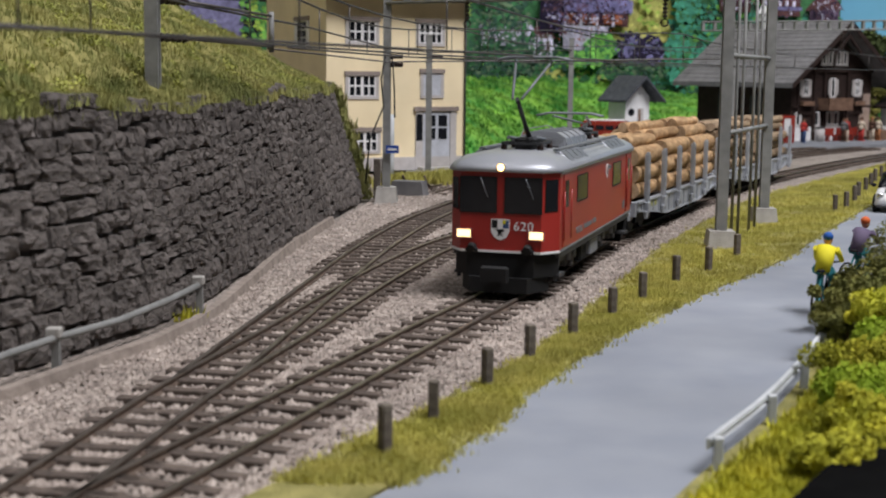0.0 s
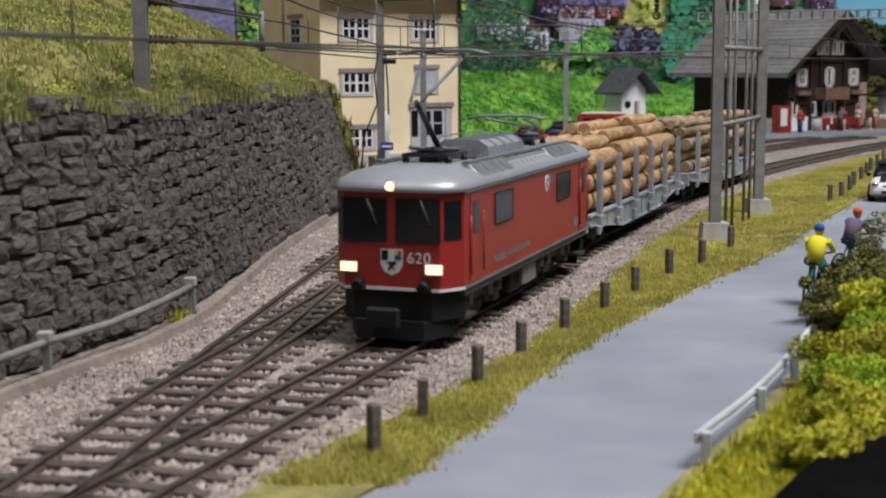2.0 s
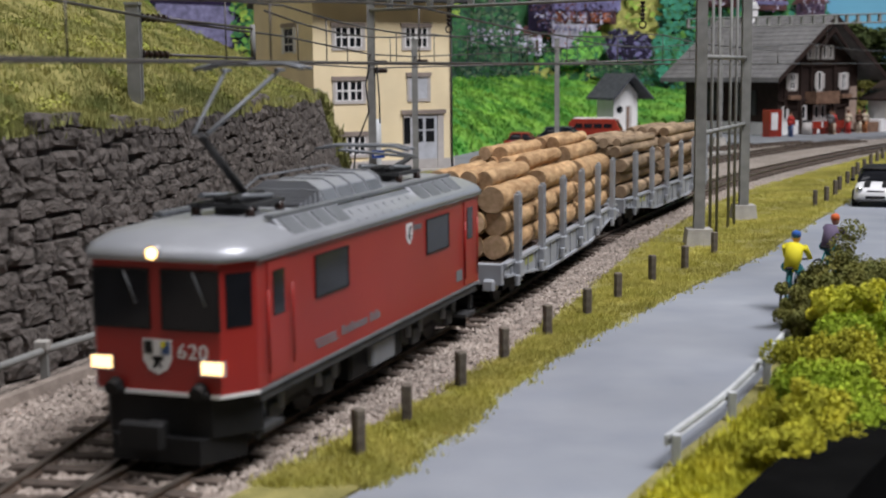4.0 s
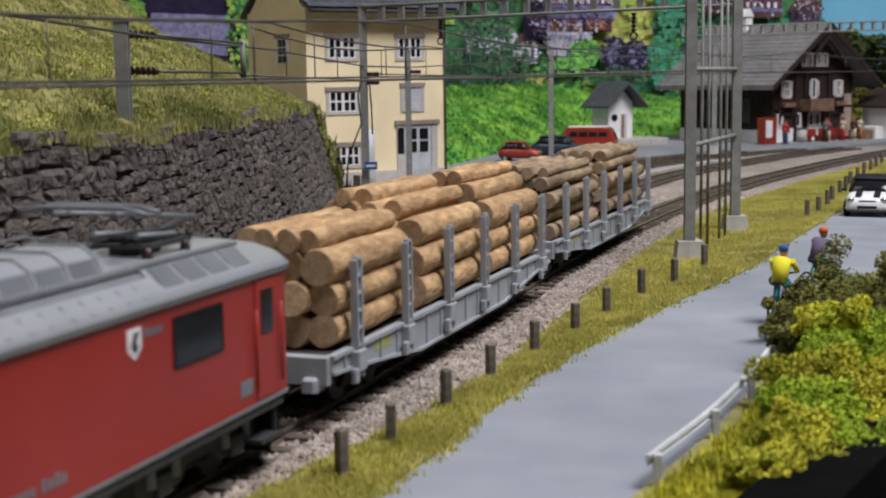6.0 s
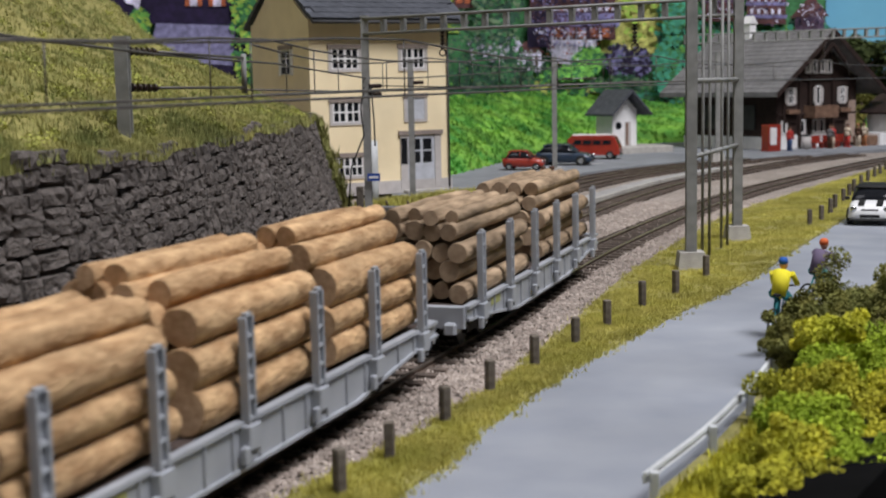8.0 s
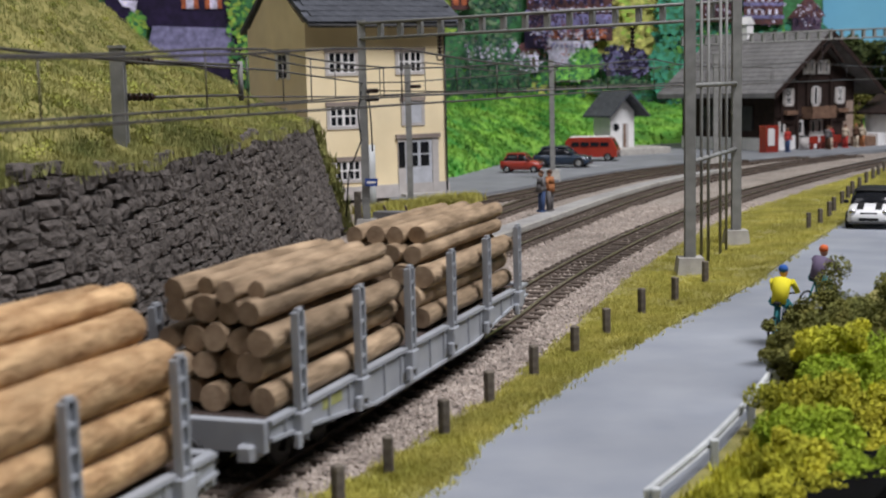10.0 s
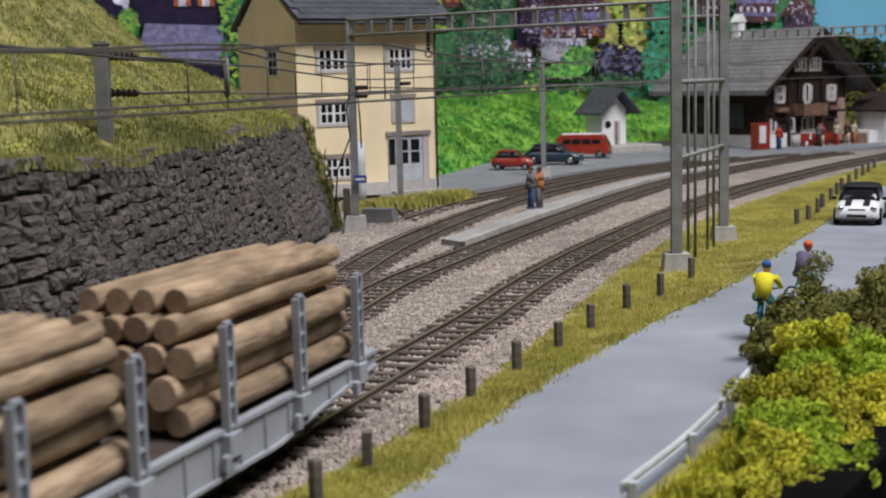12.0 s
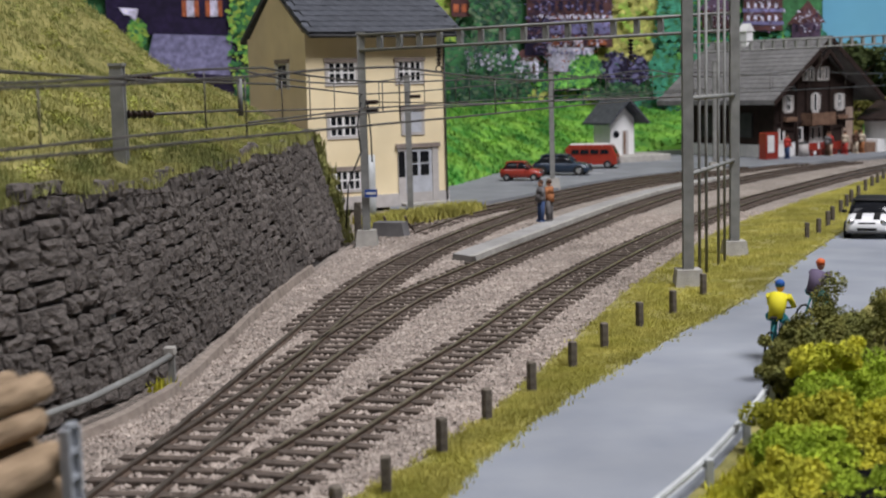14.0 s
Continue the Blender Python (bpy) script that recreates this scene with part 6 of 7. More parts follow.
    for end in (1, -1):
        x = end * h
        # front windows with rubber frames
        for y0, y1 in ((-0.86, -0.11), (0.11, 0.86)):
            part("windscreen", Shape().box(min(x - end * 0.05, x + end * 0.012), max(x - end * 0.05, x + end * 0.012), y0, y1, 1.79, 2.49, 0), PANE, loco, "dark glass windscreen")
            fr = Shape()
            for a, b, c, d in ((y0 - 0.03, y1 + 0.03, 2.49, 2.52), (y0 - 0.03, y1 + 0.03, 1.76, 1.79), (y0 - 0.03, y0, 1.79, 2.49), (y1, y1 + 0.03, 1.79, 2.49)):
                fr.box(min(x, x + end * 0.02), max(x, x + end * 0.02), a, b, c, d)
            part("window_seal", fr, BLACK, loco)
            part("wiper", Shape().tube((x + end * 0.03, (y0 + y1) / 2 + 0.05, 2.5), (x + end * 0.03, (y0 + y1) / 2 + 0.22, 2.08), 0.009, 0.009, 5), SILVERDARK, loco)
        for sy in (1, -1):
            # corner windows in the bevels
            p0, p1 = Vector((end * h, sy * (w - bev * 0.72), 0)), Vector((end * (h - bev), sy * w, 0))
            d = (p1 - p0).normalized()
            nrm = Vector((end * abs(d.y), sy * abs(d.x), 0))
            a, b = p0 + d * 0.09 + nrm * 0.012, p0 + d * ((p1 - p0).length - 0.07) + nrm * 0.012
            part("corner_window", Shape().add([(a.x, a.y, 1.81), (b.x, b.y, 1.81), (b.x, b.y, 2.48), (a.x, a.y, 2.48), (a.x - nrm.x * 0.03, a.y - nrm.y * 0.03, 1.81), (b.x - nrm.x * 0.03, b.y - nrm.y * 0.03, 1.81), (b.x - nrm.x * 0.03, b.y - nrm.y * 0.03, 2.48), (a.x - nrm.x * 0.03, a.y - nrm.y * 0.03, 2.48)], [(0, 1, 2, 3), (7, 6, 5, 4), (0, 4, 5, 1), (2, 6, 7, 3)]), PANE, loco)
            # headlights, lit at the leading end
            y = sy * 0.78
            part("headlight_rim", Shape().box(min(x, x + end * 0.05), max(x, x + end * 0.05), y - 0.17, y + 0.17, 1.22, 1.42), CHROME, loco)
            part("headlight", Shape().box(min(x, x + end * 0.07), max(x, x + end * 0.07), y - 0.14, y + 0.14, 1.245, 1.395), BEAM_LIGHT if end > 0 else PANE, loco, "glowing warm white headlight" if end > 0 else "")
            # plug sockets above the stripe
            part("jumper_socket", Shape().tube((x, sy * 0.6, 1.04), (x + end * 0.16, sy * 0.6, 1.0), 0.1, 0.09, 10).tube((x + end * 0.05, sy * 0.6 - 0.13, 0.98), (x + end * 0.05, sy * 0.6 + 0.13, 0.98), 0.045, 0.045, 6), BLACK, loco)
            part("step", Shape().box(end * (h - 0.85) - 0.3, end * (h - 0.85) + 0.3, sy * (w - 0.28), sy * (w - 0.02), 0.38, 0.44), DARKGREY, loco)
            part("step_bracket", Shape().box(end * (h - 0.6) - 0.05, end * (h - 0.6) + 0.05, sy * (w - 0.14), sy * (w - 0.08), 0.3, 0.95), DARKGREY, loco)
            # cab door with window, and handrail
            xd = end * 4.0
            part("cab_door", Shape().box(xd - 0.30, xd + 0.30, sy * w - 0.03, sy * w + 0.018, z0 + 0.04, 2.55), RED, loco)
            part("door_window", Shape().box(xd - 0.16, xd + 0.16, sy * w - 0.03, sy * w + 0.03, 1.85, 2.42), PANE, loco)
            for xr in (xd - 0.36, xd + 0.36):
                part("handrail", Shape().tube((xr, sy * (w + 0.05), 1.15), (xr, sy * (w + 0.05), 2.2), 0.018, 0.018, 5), RED, loco)
        part("top_lamp", Shape().tube((x - end * 0.12, 0, z1 + 0.10), (x + end * 0.06, 0, z1 + 0.10), 0.11, 0.10, 12), SILVER, loco)
        part("top_light", Shape().tube((x + end * 0.06, 0, z1 + 0.10), (x + end * 0.085, 0, z1 + 0.10), 0.075, 0.07, 12), TOP_LIGHT if end > 0 else PANE, loco, "small glowing top light" if end > 0 else "")
        # buffer beam, plough and coupler
        part("buffer_beam", Shape().prism([(x - end * 0.6, -w + 0.04), (x - end * 0.02, -w + 0.45), (x - end * 0.02, w - 0.45), (x - end * 0.6, w - 0.04)], "z", 0.42, z0 - 0.055), BLACK, loco)
        part("plough", Shape().prism([(x - end * 0.5, -0.95), (x + end * 0.12, -0.62), (x + end * 0.12, 0.62), (x - end * 0.5, 0.95)], "z", 0.1, 0.42), BLACK, loco)
        part("coupler", Shape().box(min(x, x + end * 0.42), max(x, x + end * 0.42), -0.13, 0.13, 0.42, 0.62, 0.03).box(min(x + end * 0.36, x + end * 0.5), max(x + end * 0.36, x + end * 0.5), -0.3, 0.3, 0.38, 0.7, 0.04), BLACK, loco)
    # side windows and panels
    for sy in (1, -1):
        for xw in (2.26, -2.25):
            part("side_window", Shape().box(xw - 0.56, xw + 0.56, sy * w - 0.03, sy * w + 0.014, 1.87, 2.42), PANE, loco, "dark side window")
            fr = Shape()
            for a, b, c, d in ((-0.58, 0.58, 2.42, 2.44), (-0.58, 0.58, 1.85, 1.87), (-0.58, -0.56, 1.87, 2.42), (0.56, 0.58, 1.87, 2.42)):
                fr.box(xw + a, xw + b, sy * w - 0.01, sy * w + 0.022, c, d)
            part("window_frame", fr, BLACK, loco)
        # lettering too small to read: plain bars, badge and number plate
        for k in range(3):
            part("lettering_bar", Shape().box(2.1 + k * 0.04, 2.8 + k * 0.04, sy * w, sy * w + 0.008, 1.15 + k * 0.05, 1.175 + k * 0.05), SILVERDARK, loco)
        for k in range(13):
            xx = 1.95 - k * 0.11 - (0.08 if k > 8 else 0)
            part("lettering_bar", Shape().box(xx - 0.075, xx, sy * w, sy * w + 0.008, 1.17, 1.27 if k not in (0, 3, 9, 11) else 1.31), SILVERDARK, loco)
        part("side_badge", Shape().prism([(-1.0, 2.47), (-0.72, 2.47), (-0.72, 2.24), (-0.86, 2.12), (-1.0, 2.24)], "y", sy * w, sy * (w + 0.008)), WHITE, loco)
        part("badge_mark", Shape().prism([(-0.95, 2.42), (-0.86, 2.42), (-0.78, 2.28), (-0.86, 2.18), (-0.94, 2.26), (-0.88, 2.3)], "y", sy * (w + 0.008), sy * (w + 0.014)), DARKGREY, loco)
        for k in range(5):
            part("name_bar", Shape().box(-1.12 - k * 0.08, -1.065 - k * 0.08, sy * w, sy * w + 0.008, 2.33, 2.41 if k else 2.44), SILVERDARK, loco)
        part("data_plate", Shape().box(-3.58, -3.25, sy * w, sy * w + 0.008, 1.14, 1.34), SILVERDARK, loco)
    # shield: the upper half quartered, and a dark mark below
    x = h
    part("front_badge", Shape().prism([(-0.2, 1.64), (0.2, 1.64), (0.2, 1.38), (0.13, 1.25), (0, 1.19), (-0.13, 1.25), (-0.2, 1.38)], "x", x, x + 0.012), WHITE, loco, "white shield badge")
    part("badge_field", Shape().box(x + 0.012, x + 0.018, -0.18, -0.06, 1.45, 1.62), BLACK, loco)
    part("badge_field", Shape().box(x + 0.012, x + 0.018, 0.06, 0.18, 1.45, 1.62), CLOTH["navy"], loco)
    part("badge_field", Shape().box(x + 0.018, x + 0.022, 0.06, 0.12, 1.54, 1.62), CLOTH["yellow"], loco)
    part("badge_mark", Shape().prism([(-0.09, 1.42), (0.07, 1.43), (0.09, 1.38), (0.02, 1.36), (0.07, 1.27), (0.0, 1.32), (-0.07, 1.25), (-0.04, 1.36)], "x", x + 0.012, x + 0.018), BLACK, loco)
    txt = bpy.data.curves.new("number", "FONT")
    txt.body, txt.size, txt.extrude, txt.align_x = "620", 0.27 * K, 0.006 * K, "LEFT"
    txt.space_character = 1.1
    txt.materials.append(WHITE)
    ob = new("number", txt)
    ob.parent = loco
    ob.matrix_basis = pose((x + 0.012) * K, 0.28 * K, 1.41 * K, 90, 0, 90)
    ob.scale = (1.0, 1, 1)
    # underframe, bogies and wheels
    part("underframe", Shape().prism([(h - 0.5, -w + 0.02), (h - 0.5, w - 0.02), (-h + 0.5, w - 0.02), (-h + 0.5, -w + 0.02)], "z", 0.80, z0 - 0.05), DARKGREY, loco, "dark grey frame sill")
    part("transformer_box", Shape().box(-1.1, 1.1, -0.95, 0.95, 0.3, 0.8, 0.05), BLACK, loco)
    part("equipment_box", Shape().box(-0.5, 0.45, 0.9, 1.05, 0.38, 0.75, 0.03), SILVERDARK, loco)
    for bx in (2.75, -2.75):
        bogie = part("bogie", Shape().box(bx - 1.45, bx + 1.45, -0.72, 0.72, 0.35, 0.7, 0.05), BLACK, loco)
        for sy in (1, -1):
            part("side_frame", Shape().prism([(bx - 1.5, 0.45), (bx - 1.1, 0.3), (bx - 0.5, 0.32), (bx - 0.3, 0.5), (bx + 0.3, 0.5), (bx + 0.5, 0.32), (bx + 1.1, 0.3), (bx + 1.5, 0.45), (bx + 1.5, 0.62), (bx - 1.5, 0.62)], "y", sy * 0.78 - 0.06, sy * 0.78 + 0.06), DARKGREY, bogie)
            for ax in (bx - 0.9, bx + 0.9):
                part("wheel", Shape().tube((ax, sy * 0.42, 0.42), (ax, sy * 0.52, 0.42), 0.42, 0.42, 18), DARKGREY, bogie)
                part("axle_box", Shape().box(ax - 0.17, ax + 0.17, sy * 0.84 - 0.07, sy * 0.84 + 0.07, 0.3, 0.58, 0.03), DARKGREY, bogie)
                for o in (-0.28, 0.28):
                    part("coil_spring", Shape().tube((ax + o, sy * 0.86, 0.45), (ax + o, sy * 0.86, 0.8), 0.07, 0.07, 8), SILVERDARK, bogie)
    # pantographs: the front one up, the rear one folded
    for base_x, up in ((2.75, True), (-2.9, False)):
        panto = part("pantograph", Shape().box(base_x - 0.55, base_x + 0.55, -0.45, -0.37, z1 + 0.48, z1 + 0.54).box(base_x - 0.55, base_x + 0.55, 0.37, 0.45, z1 + 0.48, z1 + 0.54).box(base_x - 0.5, base_x - 0.42, -0.45, 0.45, z1 + 0.48, z1 + 0.54).box(base_x + 0.42, base_x + 0.5, -0.45, 0.45, z1 + 0.48, z1 + 0.54), DARKGREY, loco, "raised single-arm pantograph" if up else "folded pantograph")
        for ix in (-0.45, 0.45):
            for iy in (-0.41, 0.41):
                part("roof_insulator", Shape().tube((base_x + ix, iy, z1 + 0.3), (base_x + ix, iy, z1 + 0.5), 0.08, 0.06, 8), INSULATOR, panto)
        zb = z1 + 0.54
        part("spring_box", Shape().box(base_x - 0.25, base_x + 0.35, -0.2, 0.2, z1 + 0.36, z1 + 0.62, 0.03).tube((base_x - 0.5, 0.12, z1 + 0.58), (base_x + 0.5, 0.12, z1 + 0.58), 0.06, 0.06, 8), BLACK, panto)
        if up:
            knee, top = (base_x + 1.0, 0, zb + 0.95), (base_x - 0.55, 0, zb + 1.78)
        else:
            knee, top = (base_x - 1.3, 0, zb + 0.16), (base_x + 1.0, 0, zb + 0.42)
        part("lower_arm", Shape().tube((base_x - 0.3, 0, zb), knee, 0.06, 0.05, 8), DARKGREY, panto)
        arm = Shape()
        for sy in (-1, 1):
            arm.tube((knee[0], sy * 0.1, knee[2]), (top[0], sy * 0.42, top[2]), 0.03, 0.03, 6)
            arm.tube((base_x - 0.4, sy * 0.3, zb + 0.03), (base_x + 0.5, sy * 0.3, zb + 0.1), 0.045, 0.045, 6)
        part("upper_arm", arm, SILVERDARK, panto)
        head = Shape()
        for ox in (-0.14, 0.14):
            pts = [(top[0] + ox, y, top[2] + 0.08 - 0.22 * max(0, abs(y) - 0.55) ** 1.0) for y in (-0.85, -0.7, -0.55, 0, 0.55, 0.7, 0.85)]
            head.path(pts, 0.03)
        head.tube((top[0] - 0.14, 0.42, top[2]), (top[0] + 0.14, 0.42, top[2]), 0.025).tube((top[0] - 0.14, -0.42, top[2]), (top[0] + 0.14, -0.42, top[2]), 0.025)
        part("collector_head", head, SILVERDARK, panto)
    part("roof_line", Shape().path([(2.35, -0.3, z1 + 0.5), (1.2, -0.45, z1 + 0.74), (-1.3, -0.45, z1 + 0.74), (-2.5, -0.3, z1 + 0.5)], 0.016), SILVERDARK, loco)
    return loco


def log(x0, x1, y, z, r, rng, mats):
    """A tapered, slightly bent log lying along x."""
    s = Shape()
    seg, n = 16, 11
    vs = []
    bend_y, bend_z = rng.uniform(-0.04, 0.04), rng.uniform(-0.02, 0.03)
    k = rng.random() * 50
    cut = rng.uniform(-0.12, 0.12), rng.uniform(-0.12, 0.12)
    stops = (0, 0.012, 0.12, 0.24, 0.37, 0.5, 0.63, 0.76, 0.88, 0.988, 1)
    for j in range(n):
        u = stops[j]
        x = x0 + (x1 - x0) * u
        cy, cz = y + bend_y * math.sin(u * 3.1), z + bend_z * math.sin(u * 3.1)
        rr = r * (1 - 0.08 * u) * (0.93 if j in (0, n - 1) else 1)
        for i in range(seg):
            a = 2 * math.pi * i / seg
            q = rr * (1 + 0.11 * noise.noise(Vector((math.cos(a) * 0.9, math.sin(a) * 0.9, u * 4 + k))) + 0.05 * noise.noise(Vector((math.cos(a) * 3, math.sin(a) * 3, u * 14 + k))))
            slant = (cut[0] * math.cos(a) + cut[1] * math.sin(a)) * rr if j < 2 or j > n - 3 else 0
            vs.append((x + slant, cy + q * math.cos(a), cz + q * math.sin(a)))
    fs = [(j * seg + i, j * seg + (i + 1) % seg, (j + 1) * seg + (i + 1) % seg, (j + 1) * seg + i) for j in range(n - 1) for i in range(seg)]
    s.add(vs, fs, True)
    s.f += [tuple(range(seg - 1, -1, -1)), tuple((n - 1) * seg + i for i in range(seg))]
    s.m += [1, 1]
    s.smooth += [False, False]
    return s


WAGON_LEN = 12.6
STAKES = [5.45, 3.27, 1.09, -1.09, -3.27, -5.45]


def build_wagon(label):
    wagon = thing("stake_wagon", Matrix.Identity(4), label, "freight wagon", "log wagons")
    h, w = WAGON_LEN / 2, 1.02
    part("deck", Shape().box(-h + 0.25, h - 0.25, -w + 0.06, w - 0.06, 0.92, 0.99), DECK, wagon, "dark plank deck")
    for sy in (1, -1):
        # fish-bellied side sill
        sill = Shape().prism([(-h, 1.02), (-h, 0.78), (-h + 0.9, 0.72), (-3.4, 0.52), (-2.6, 0.42), (2.6, 0.42), (3.4, 0.52), (h - 0.9, 0.72), (h, 0.78), (h, 1.02)], "y", sy * w - 0.03, sy * w + 0.03)
        side = part("side_sill", sill, WAGONGREY, wagon, "grey fish-bellied side sill")
        part("top_flange", Shape().box(-h, h, sy * w - 0.07, sy * w + 0.08, 0.97, 1.03), WAGONGREY, side)
        part("bottom_flange", Shape().box(-2.6, 2.6, sy * w - 0.07, sy * w + 0.08, 0.38, 0.43), WAGONGREY, side)
        for a in (1, -1):
            part("bottom_flange", Shape().prism([(a * 2.6, 0.38), (a * 3.4, 0.48), (a * (h - 0.9), 0.68), (a * h, 0.74), (a * h, 0.79), (a * (h - 0.9), 0.73), (a * 3.4, 0.53), (a * 2.6, 0.43)], "y", sy * w - 0.07, sy * w + 0.08), WAGONGREY, side)
        for i in range(17):
            x = -h + 0.45 + i * (WAGON_LEN - 0.9) / 16
            low = 0.45 if abs(x) < 2.6 else 0.45 + (abs(x) - 2.6) * 0.088
            part("sill_rib", Shape().box(x - 0.025, x + 0.025, sy * w - 0.01, sy * w + 0.065, low, 0.98), WAGONGREY, side)
        for x in STAKES:
            y = sy * (w + 0.10)
            s = Shape()
            for o in (-0.11, 0.07):
                s.box(x + o, x + o + 0.04, y - 0.07, y + 0.06, 0.55, 2.37, 0.01)
            s.box(x - 0.09, x + 0.09, y - 0.06, y - 0.02, 0.55, 2.37)
            for k in range(7):
                z = 0.75 + k * 0.27
                s.box(x - 0.08, x + 0.08, y - 0.03, y + 0.04, z, z + 0.05)
            stake = part("stake", s, WAGONGREY, wagon, "grey ladder-like steel stake")
            part("stake_pocket", Shape().box(x - 0.16, x + 0.16, y - 0.08, y + 0.09, 0.66, 0.98, 0.02), WAGONGREY, stake)
            part("latch", Shape().box(x + 0.14, x + 0.26, y - 0.02, y + 0.08, 0.5, 0.72, 0.02), WAGONGREY, stake)
        part("load_plate", Shape().box(3.9, 4.6, sy * (w + 0.031), sy * (w + 0.036), 0.76, 0.92), YELLOWMARK, side)
    for a in (1, -1):
        part("end_beam", Shape().box(a * h - 0.08, a * h + 0.08, -w, w, 0.6, 1.03, 0.02), WAGONGREY, wagon)
        part("buffer", Shape().tube((a * h, 0, 0.62), (a * (h + 0.35), 0, 0.62), 0.09, 0.09, 8).tube((a * (h + 0.35), 0, 0.62), (a * (h + 0.4), 0, 0.62), 0.22, 0.22, 12), DARKGREY, wagon)
        for sy in (1, -1):
            part("end_bracket", Shape().box(a * (h + 0.0) - 0.2, a * (h + 0.0) + 0.2, sy * 0.75 - 0.12, sy * 0.75 + 0.12, 0.5, 0.72, 0.04), WAGONGREY, wagon)
        bx = a * 4.2
        bogie = part("bogie", Shape().box(bx - 0.9, bx + 0.9, -0.3, 0.3, 0.35, 0.62, 0.04), BLACK, wagon)
        for sy in (1, -1):
            part("side_frame", Shape().prism([(bx - 1.0, 0.3), (bx + 1.0, 0.3), (bx + 0.8, 0.55), (bx - 0.8, 0.55)], "y", sy * 0.66 - 0.05, sy * 0.66 + 0.05), BLACK, bogie)
            for ax in (bx - 0.65, bx + 0.65):
                part("wheel", Shape().tube((ax, sy * 0.41, 0.34), (ax, sy * 0.5, 0.34), 0.34, 0.34, 16), DARKGREY, bogie)
    part("centre_sill", Shape().box(-h + 0.2, h - 0.2, -0.25, 0.25, 0.55, 0.92), BLACK, wagon)
    return wagon


def load_fresh(wagon):
    """Three bundles of thick, freshly cut logs, stacked and heaped."""
    rng = random.Random(31)
    tone = [LOGBARK, LOGEND]
    bundles = (
        (2.45, 5.9, ((1.31, 0.3, (0.70, 0.2, -0.28, -0.72)), (1.8, 0.26, (0.73, 0.27, -0.22, -0.68)), (2.27, 0.31, (0.68, 0.14, -0.38, -0.78)), (2.68, 0.2, (0.5, 0.2, -0.12, -0.5)))),
        (-1.7, 2.05, ((1.32, 0.31, (0.69, 0.12, -0.5)), (1.84, 0.28, (0.71, 0.2, -0.3, -0.74)), (2.36, 0.28, (0.68, 0.16, -0.36, -0.8)), (2.72, 0.21, (0.3, -0.06, -0.45, -0.72)), (2.98, 0.17, (-0.2, -0.5)))),
        (-5.9, -2.1, ((1.28, 0.27, (0.72, 0.24, -0.24, -0.7)), (1.74, 0.25, (0.74, 0.28, -0.2, -0.68)), (2.24, 0.32, (0.67, 0.1, -0.46)), (2.68, 0.24, (0.42, -0.02, -0.44)), (2.98, 0.18, (0.1, -0.24)))),
    )
    for x0, x1, rows in bundles:
        for k, (z, r, places) in enumerate(rows):
            for y in places:
                rr = r * rng.uniform(0.9, 1.08)
                dx = rng.uniform(-0.1, 0.1) + (rng.uniform(-0.35, 0.2) if k > 2 else 0)
                part("log", log(x1 + dx, x0 + rng.uniform(0, 0.25) + dx, y + rng.uniform(-0.02, 0.02), z + rng.uniform(-0.02, 0.02), rr, rng, tone), tone, wagon, "thick freshly peeled log")


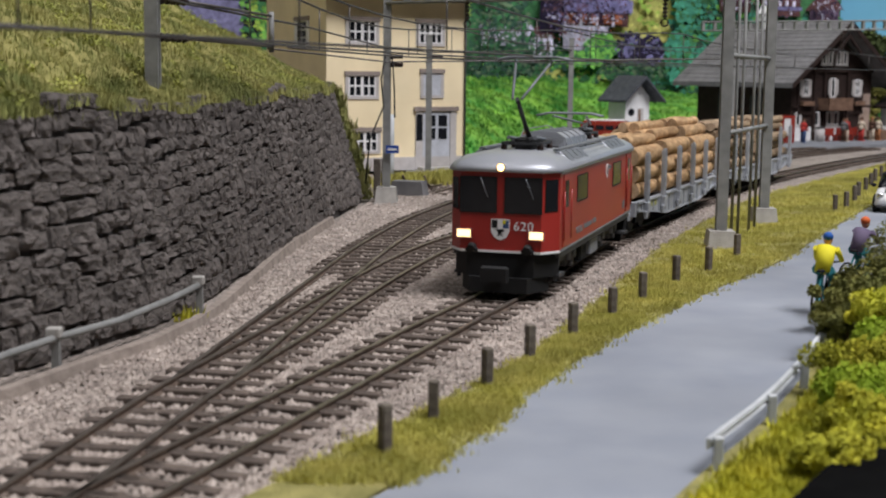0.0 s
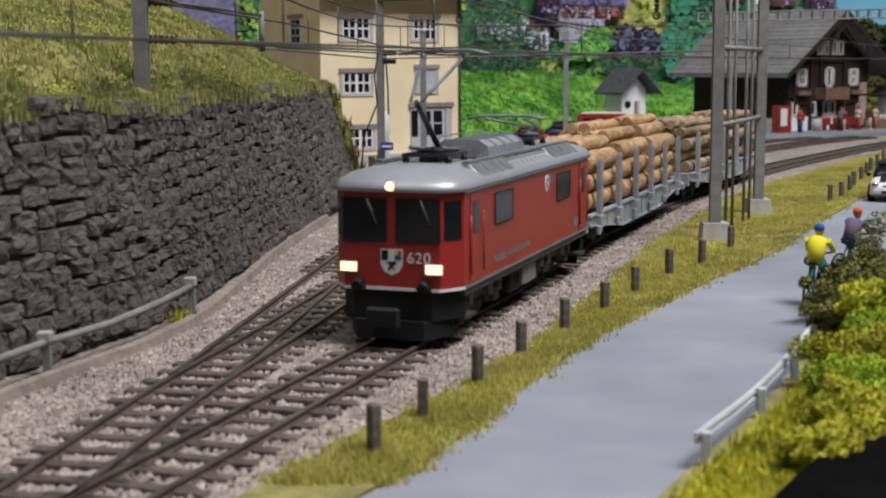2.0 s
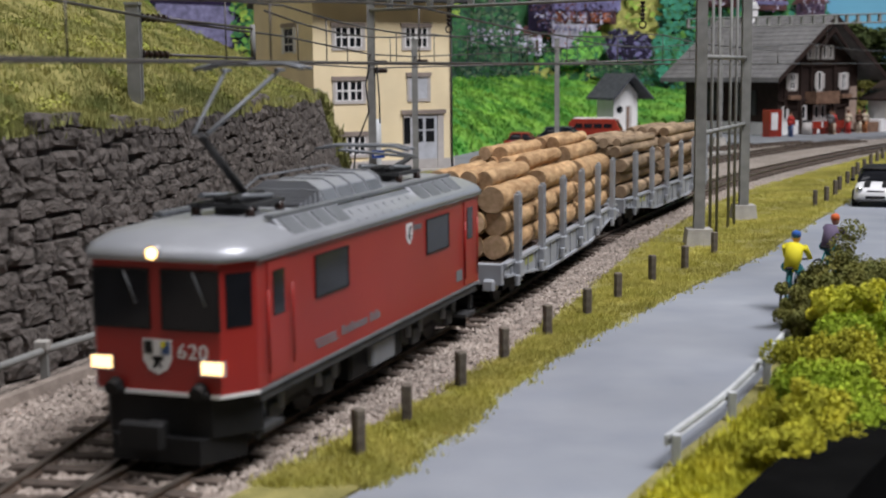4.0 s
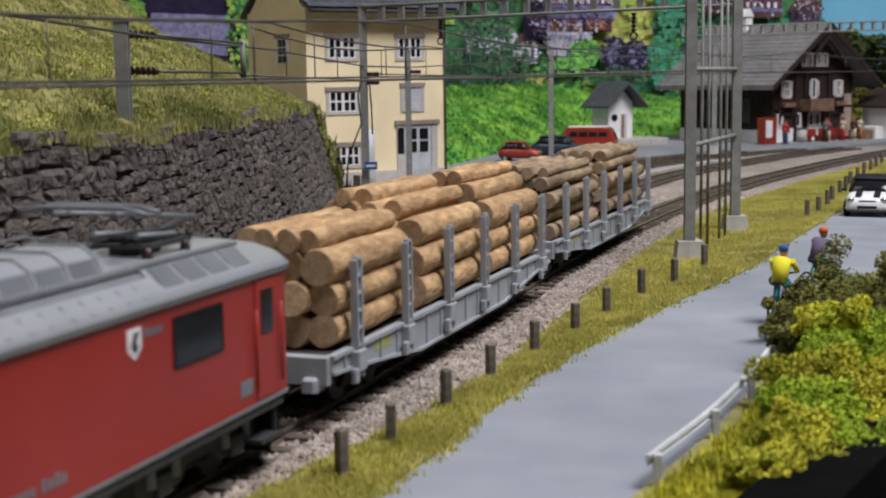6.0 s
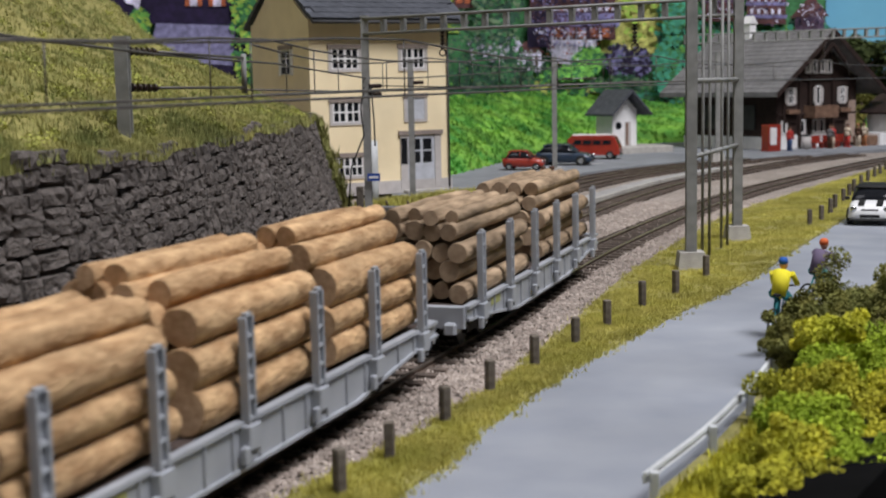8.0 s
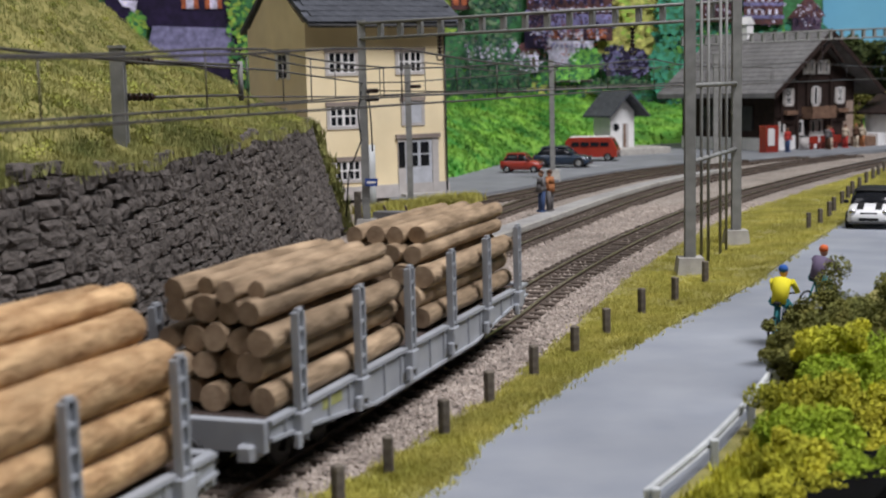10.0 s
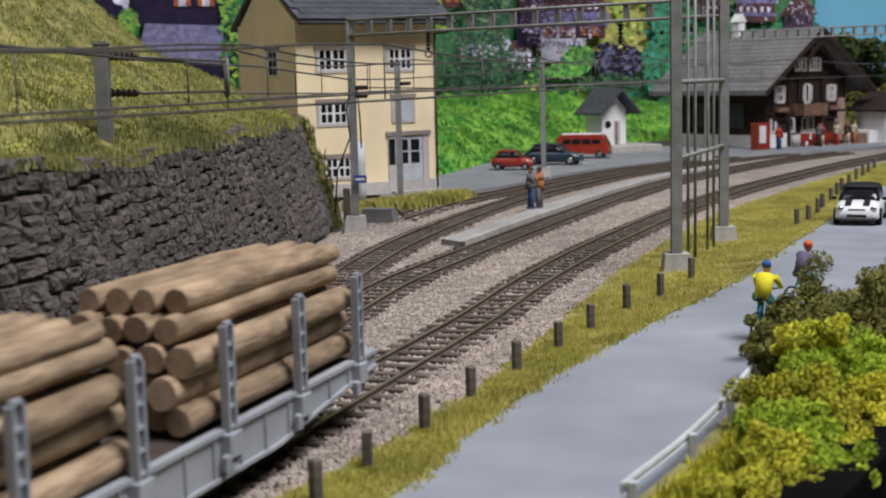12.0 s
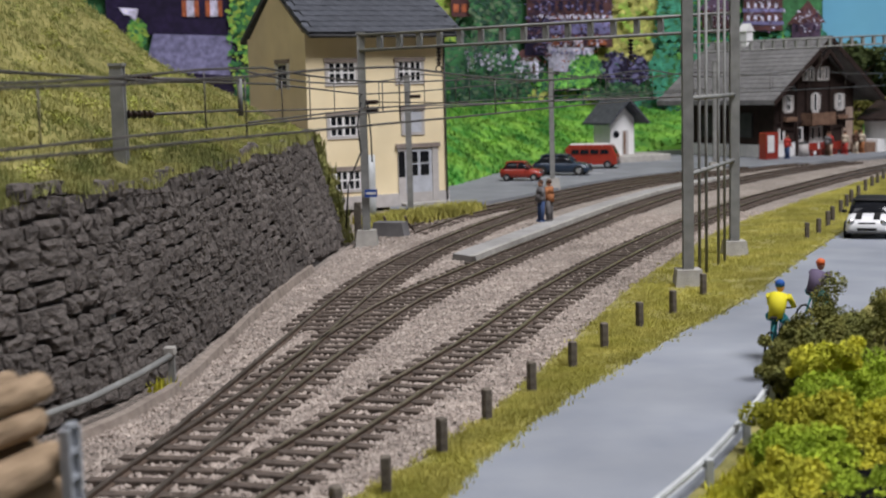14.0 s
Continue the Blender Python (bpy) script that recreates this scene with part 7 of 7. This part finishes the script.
def load_thin(wagon):
    """Two bundles of thin, long weathered logs."""
    rng = random.Random(77)
    tone = [LOGBROWN, LOGBROWNEND]
    for x0, x1, lift in ((0.75, 5.95, 0), (-5.9, -0.35, 0.03)):
        for k in range(4):
            z = 1.22 + k * 0.385
            n = 5 if k % 2 == 0 else 4
            for i in range(n):
                y = -0.76 + 1.52 * i / 4 + (0 if n == 5 else 0.19)
                part("log", log(x1 - rng.uniform(0, 0.3), x0 + rng.uniform(0, 0.3), y, z + rng.uniform(-0.03, 0.03), 0.2 * rng.uniform(0.86, 1.1), rng, tone), tone, wagon, "thin weathered brown log")
        for y in (0.55, 0.18, -0.2, -0.6):
            part("log", log(x1 - rng.uniform(0.1, 0.6), x0 + rng.uniform(0, 0.3), y, 2.68 + lift + rng.uniform(-0.03, 0.03), 0.165 * rng.uniform(0.86, 1.15), rng, tone), tone, wagon, "thin weathered brown log")


LOCOMOTIVE = build_loco()
FRONT_WAGON = build_wagon("grey stake wagon loaded with thick pale logs")
load_fresh(FRONT_WAGON)
REAR_WAGON = build_wagon("grey stake wagon loaded with thin brown logs")
load_thin(REAR_WAGON)

# distance of the engine's front along the first track, by time
RUN = [(0, 29.36), (0.5, 28.12), (1, 26.8), (1.5, 25.37), (2, 23.83), (2.5, 22.13), (3, 20.29), (3.5, 18.36), (4, 16.38), (4.5, 14.4), (5, 12.42), (5.5, 10.45), (6, 8.53), (6.5, 6.65), (7, 4.66), (7.5, 2.63), (8, 0.58), (8.5, -1.46), (9, -3.5), (9.5, -5.54), (10, -7.57), (10.5, -9.6), (11, -11.6), (11.5, -13.65), (12, -15.6), (12.5, -17.55), (13, -19.7), (13.5, -21.83), (14, -23.85)]


def motions():
    ys = np.arange(-60, 118, 0.05)
    line = [(-60, -26.9)] + TRACK_1
    xs = curve(line, ys)
    dist = np.r_[0, np.cumsum(np.hypot(np.diff(xs), np.diff(ys)))]
    dist -= np.interp(0, ys, dist)

    def on_track(s):
        return np.array((np.interp(s, dist, xs), np.interp(s, dist, ys)))

    for vehicle, mid, half in ((LOCOMOTIVE, 5.1, 2.75), (FRONT_WAGON, 17.8, 4.2), (REAR_WAGON, 31.95, 4.2)):
        rows = []
        for t, s in RUN:
            a, b = on_track(s + mid - half), on_track(s + mid + half)
            d, c = a - b, (a + b) / 2
            rows.append((t, pose(c[0] * K, c[1] * K, 0, 0, 0, math.degrees(math.atan2(d[1], d[0])))))
        walk(vehicle, rows)


motions()
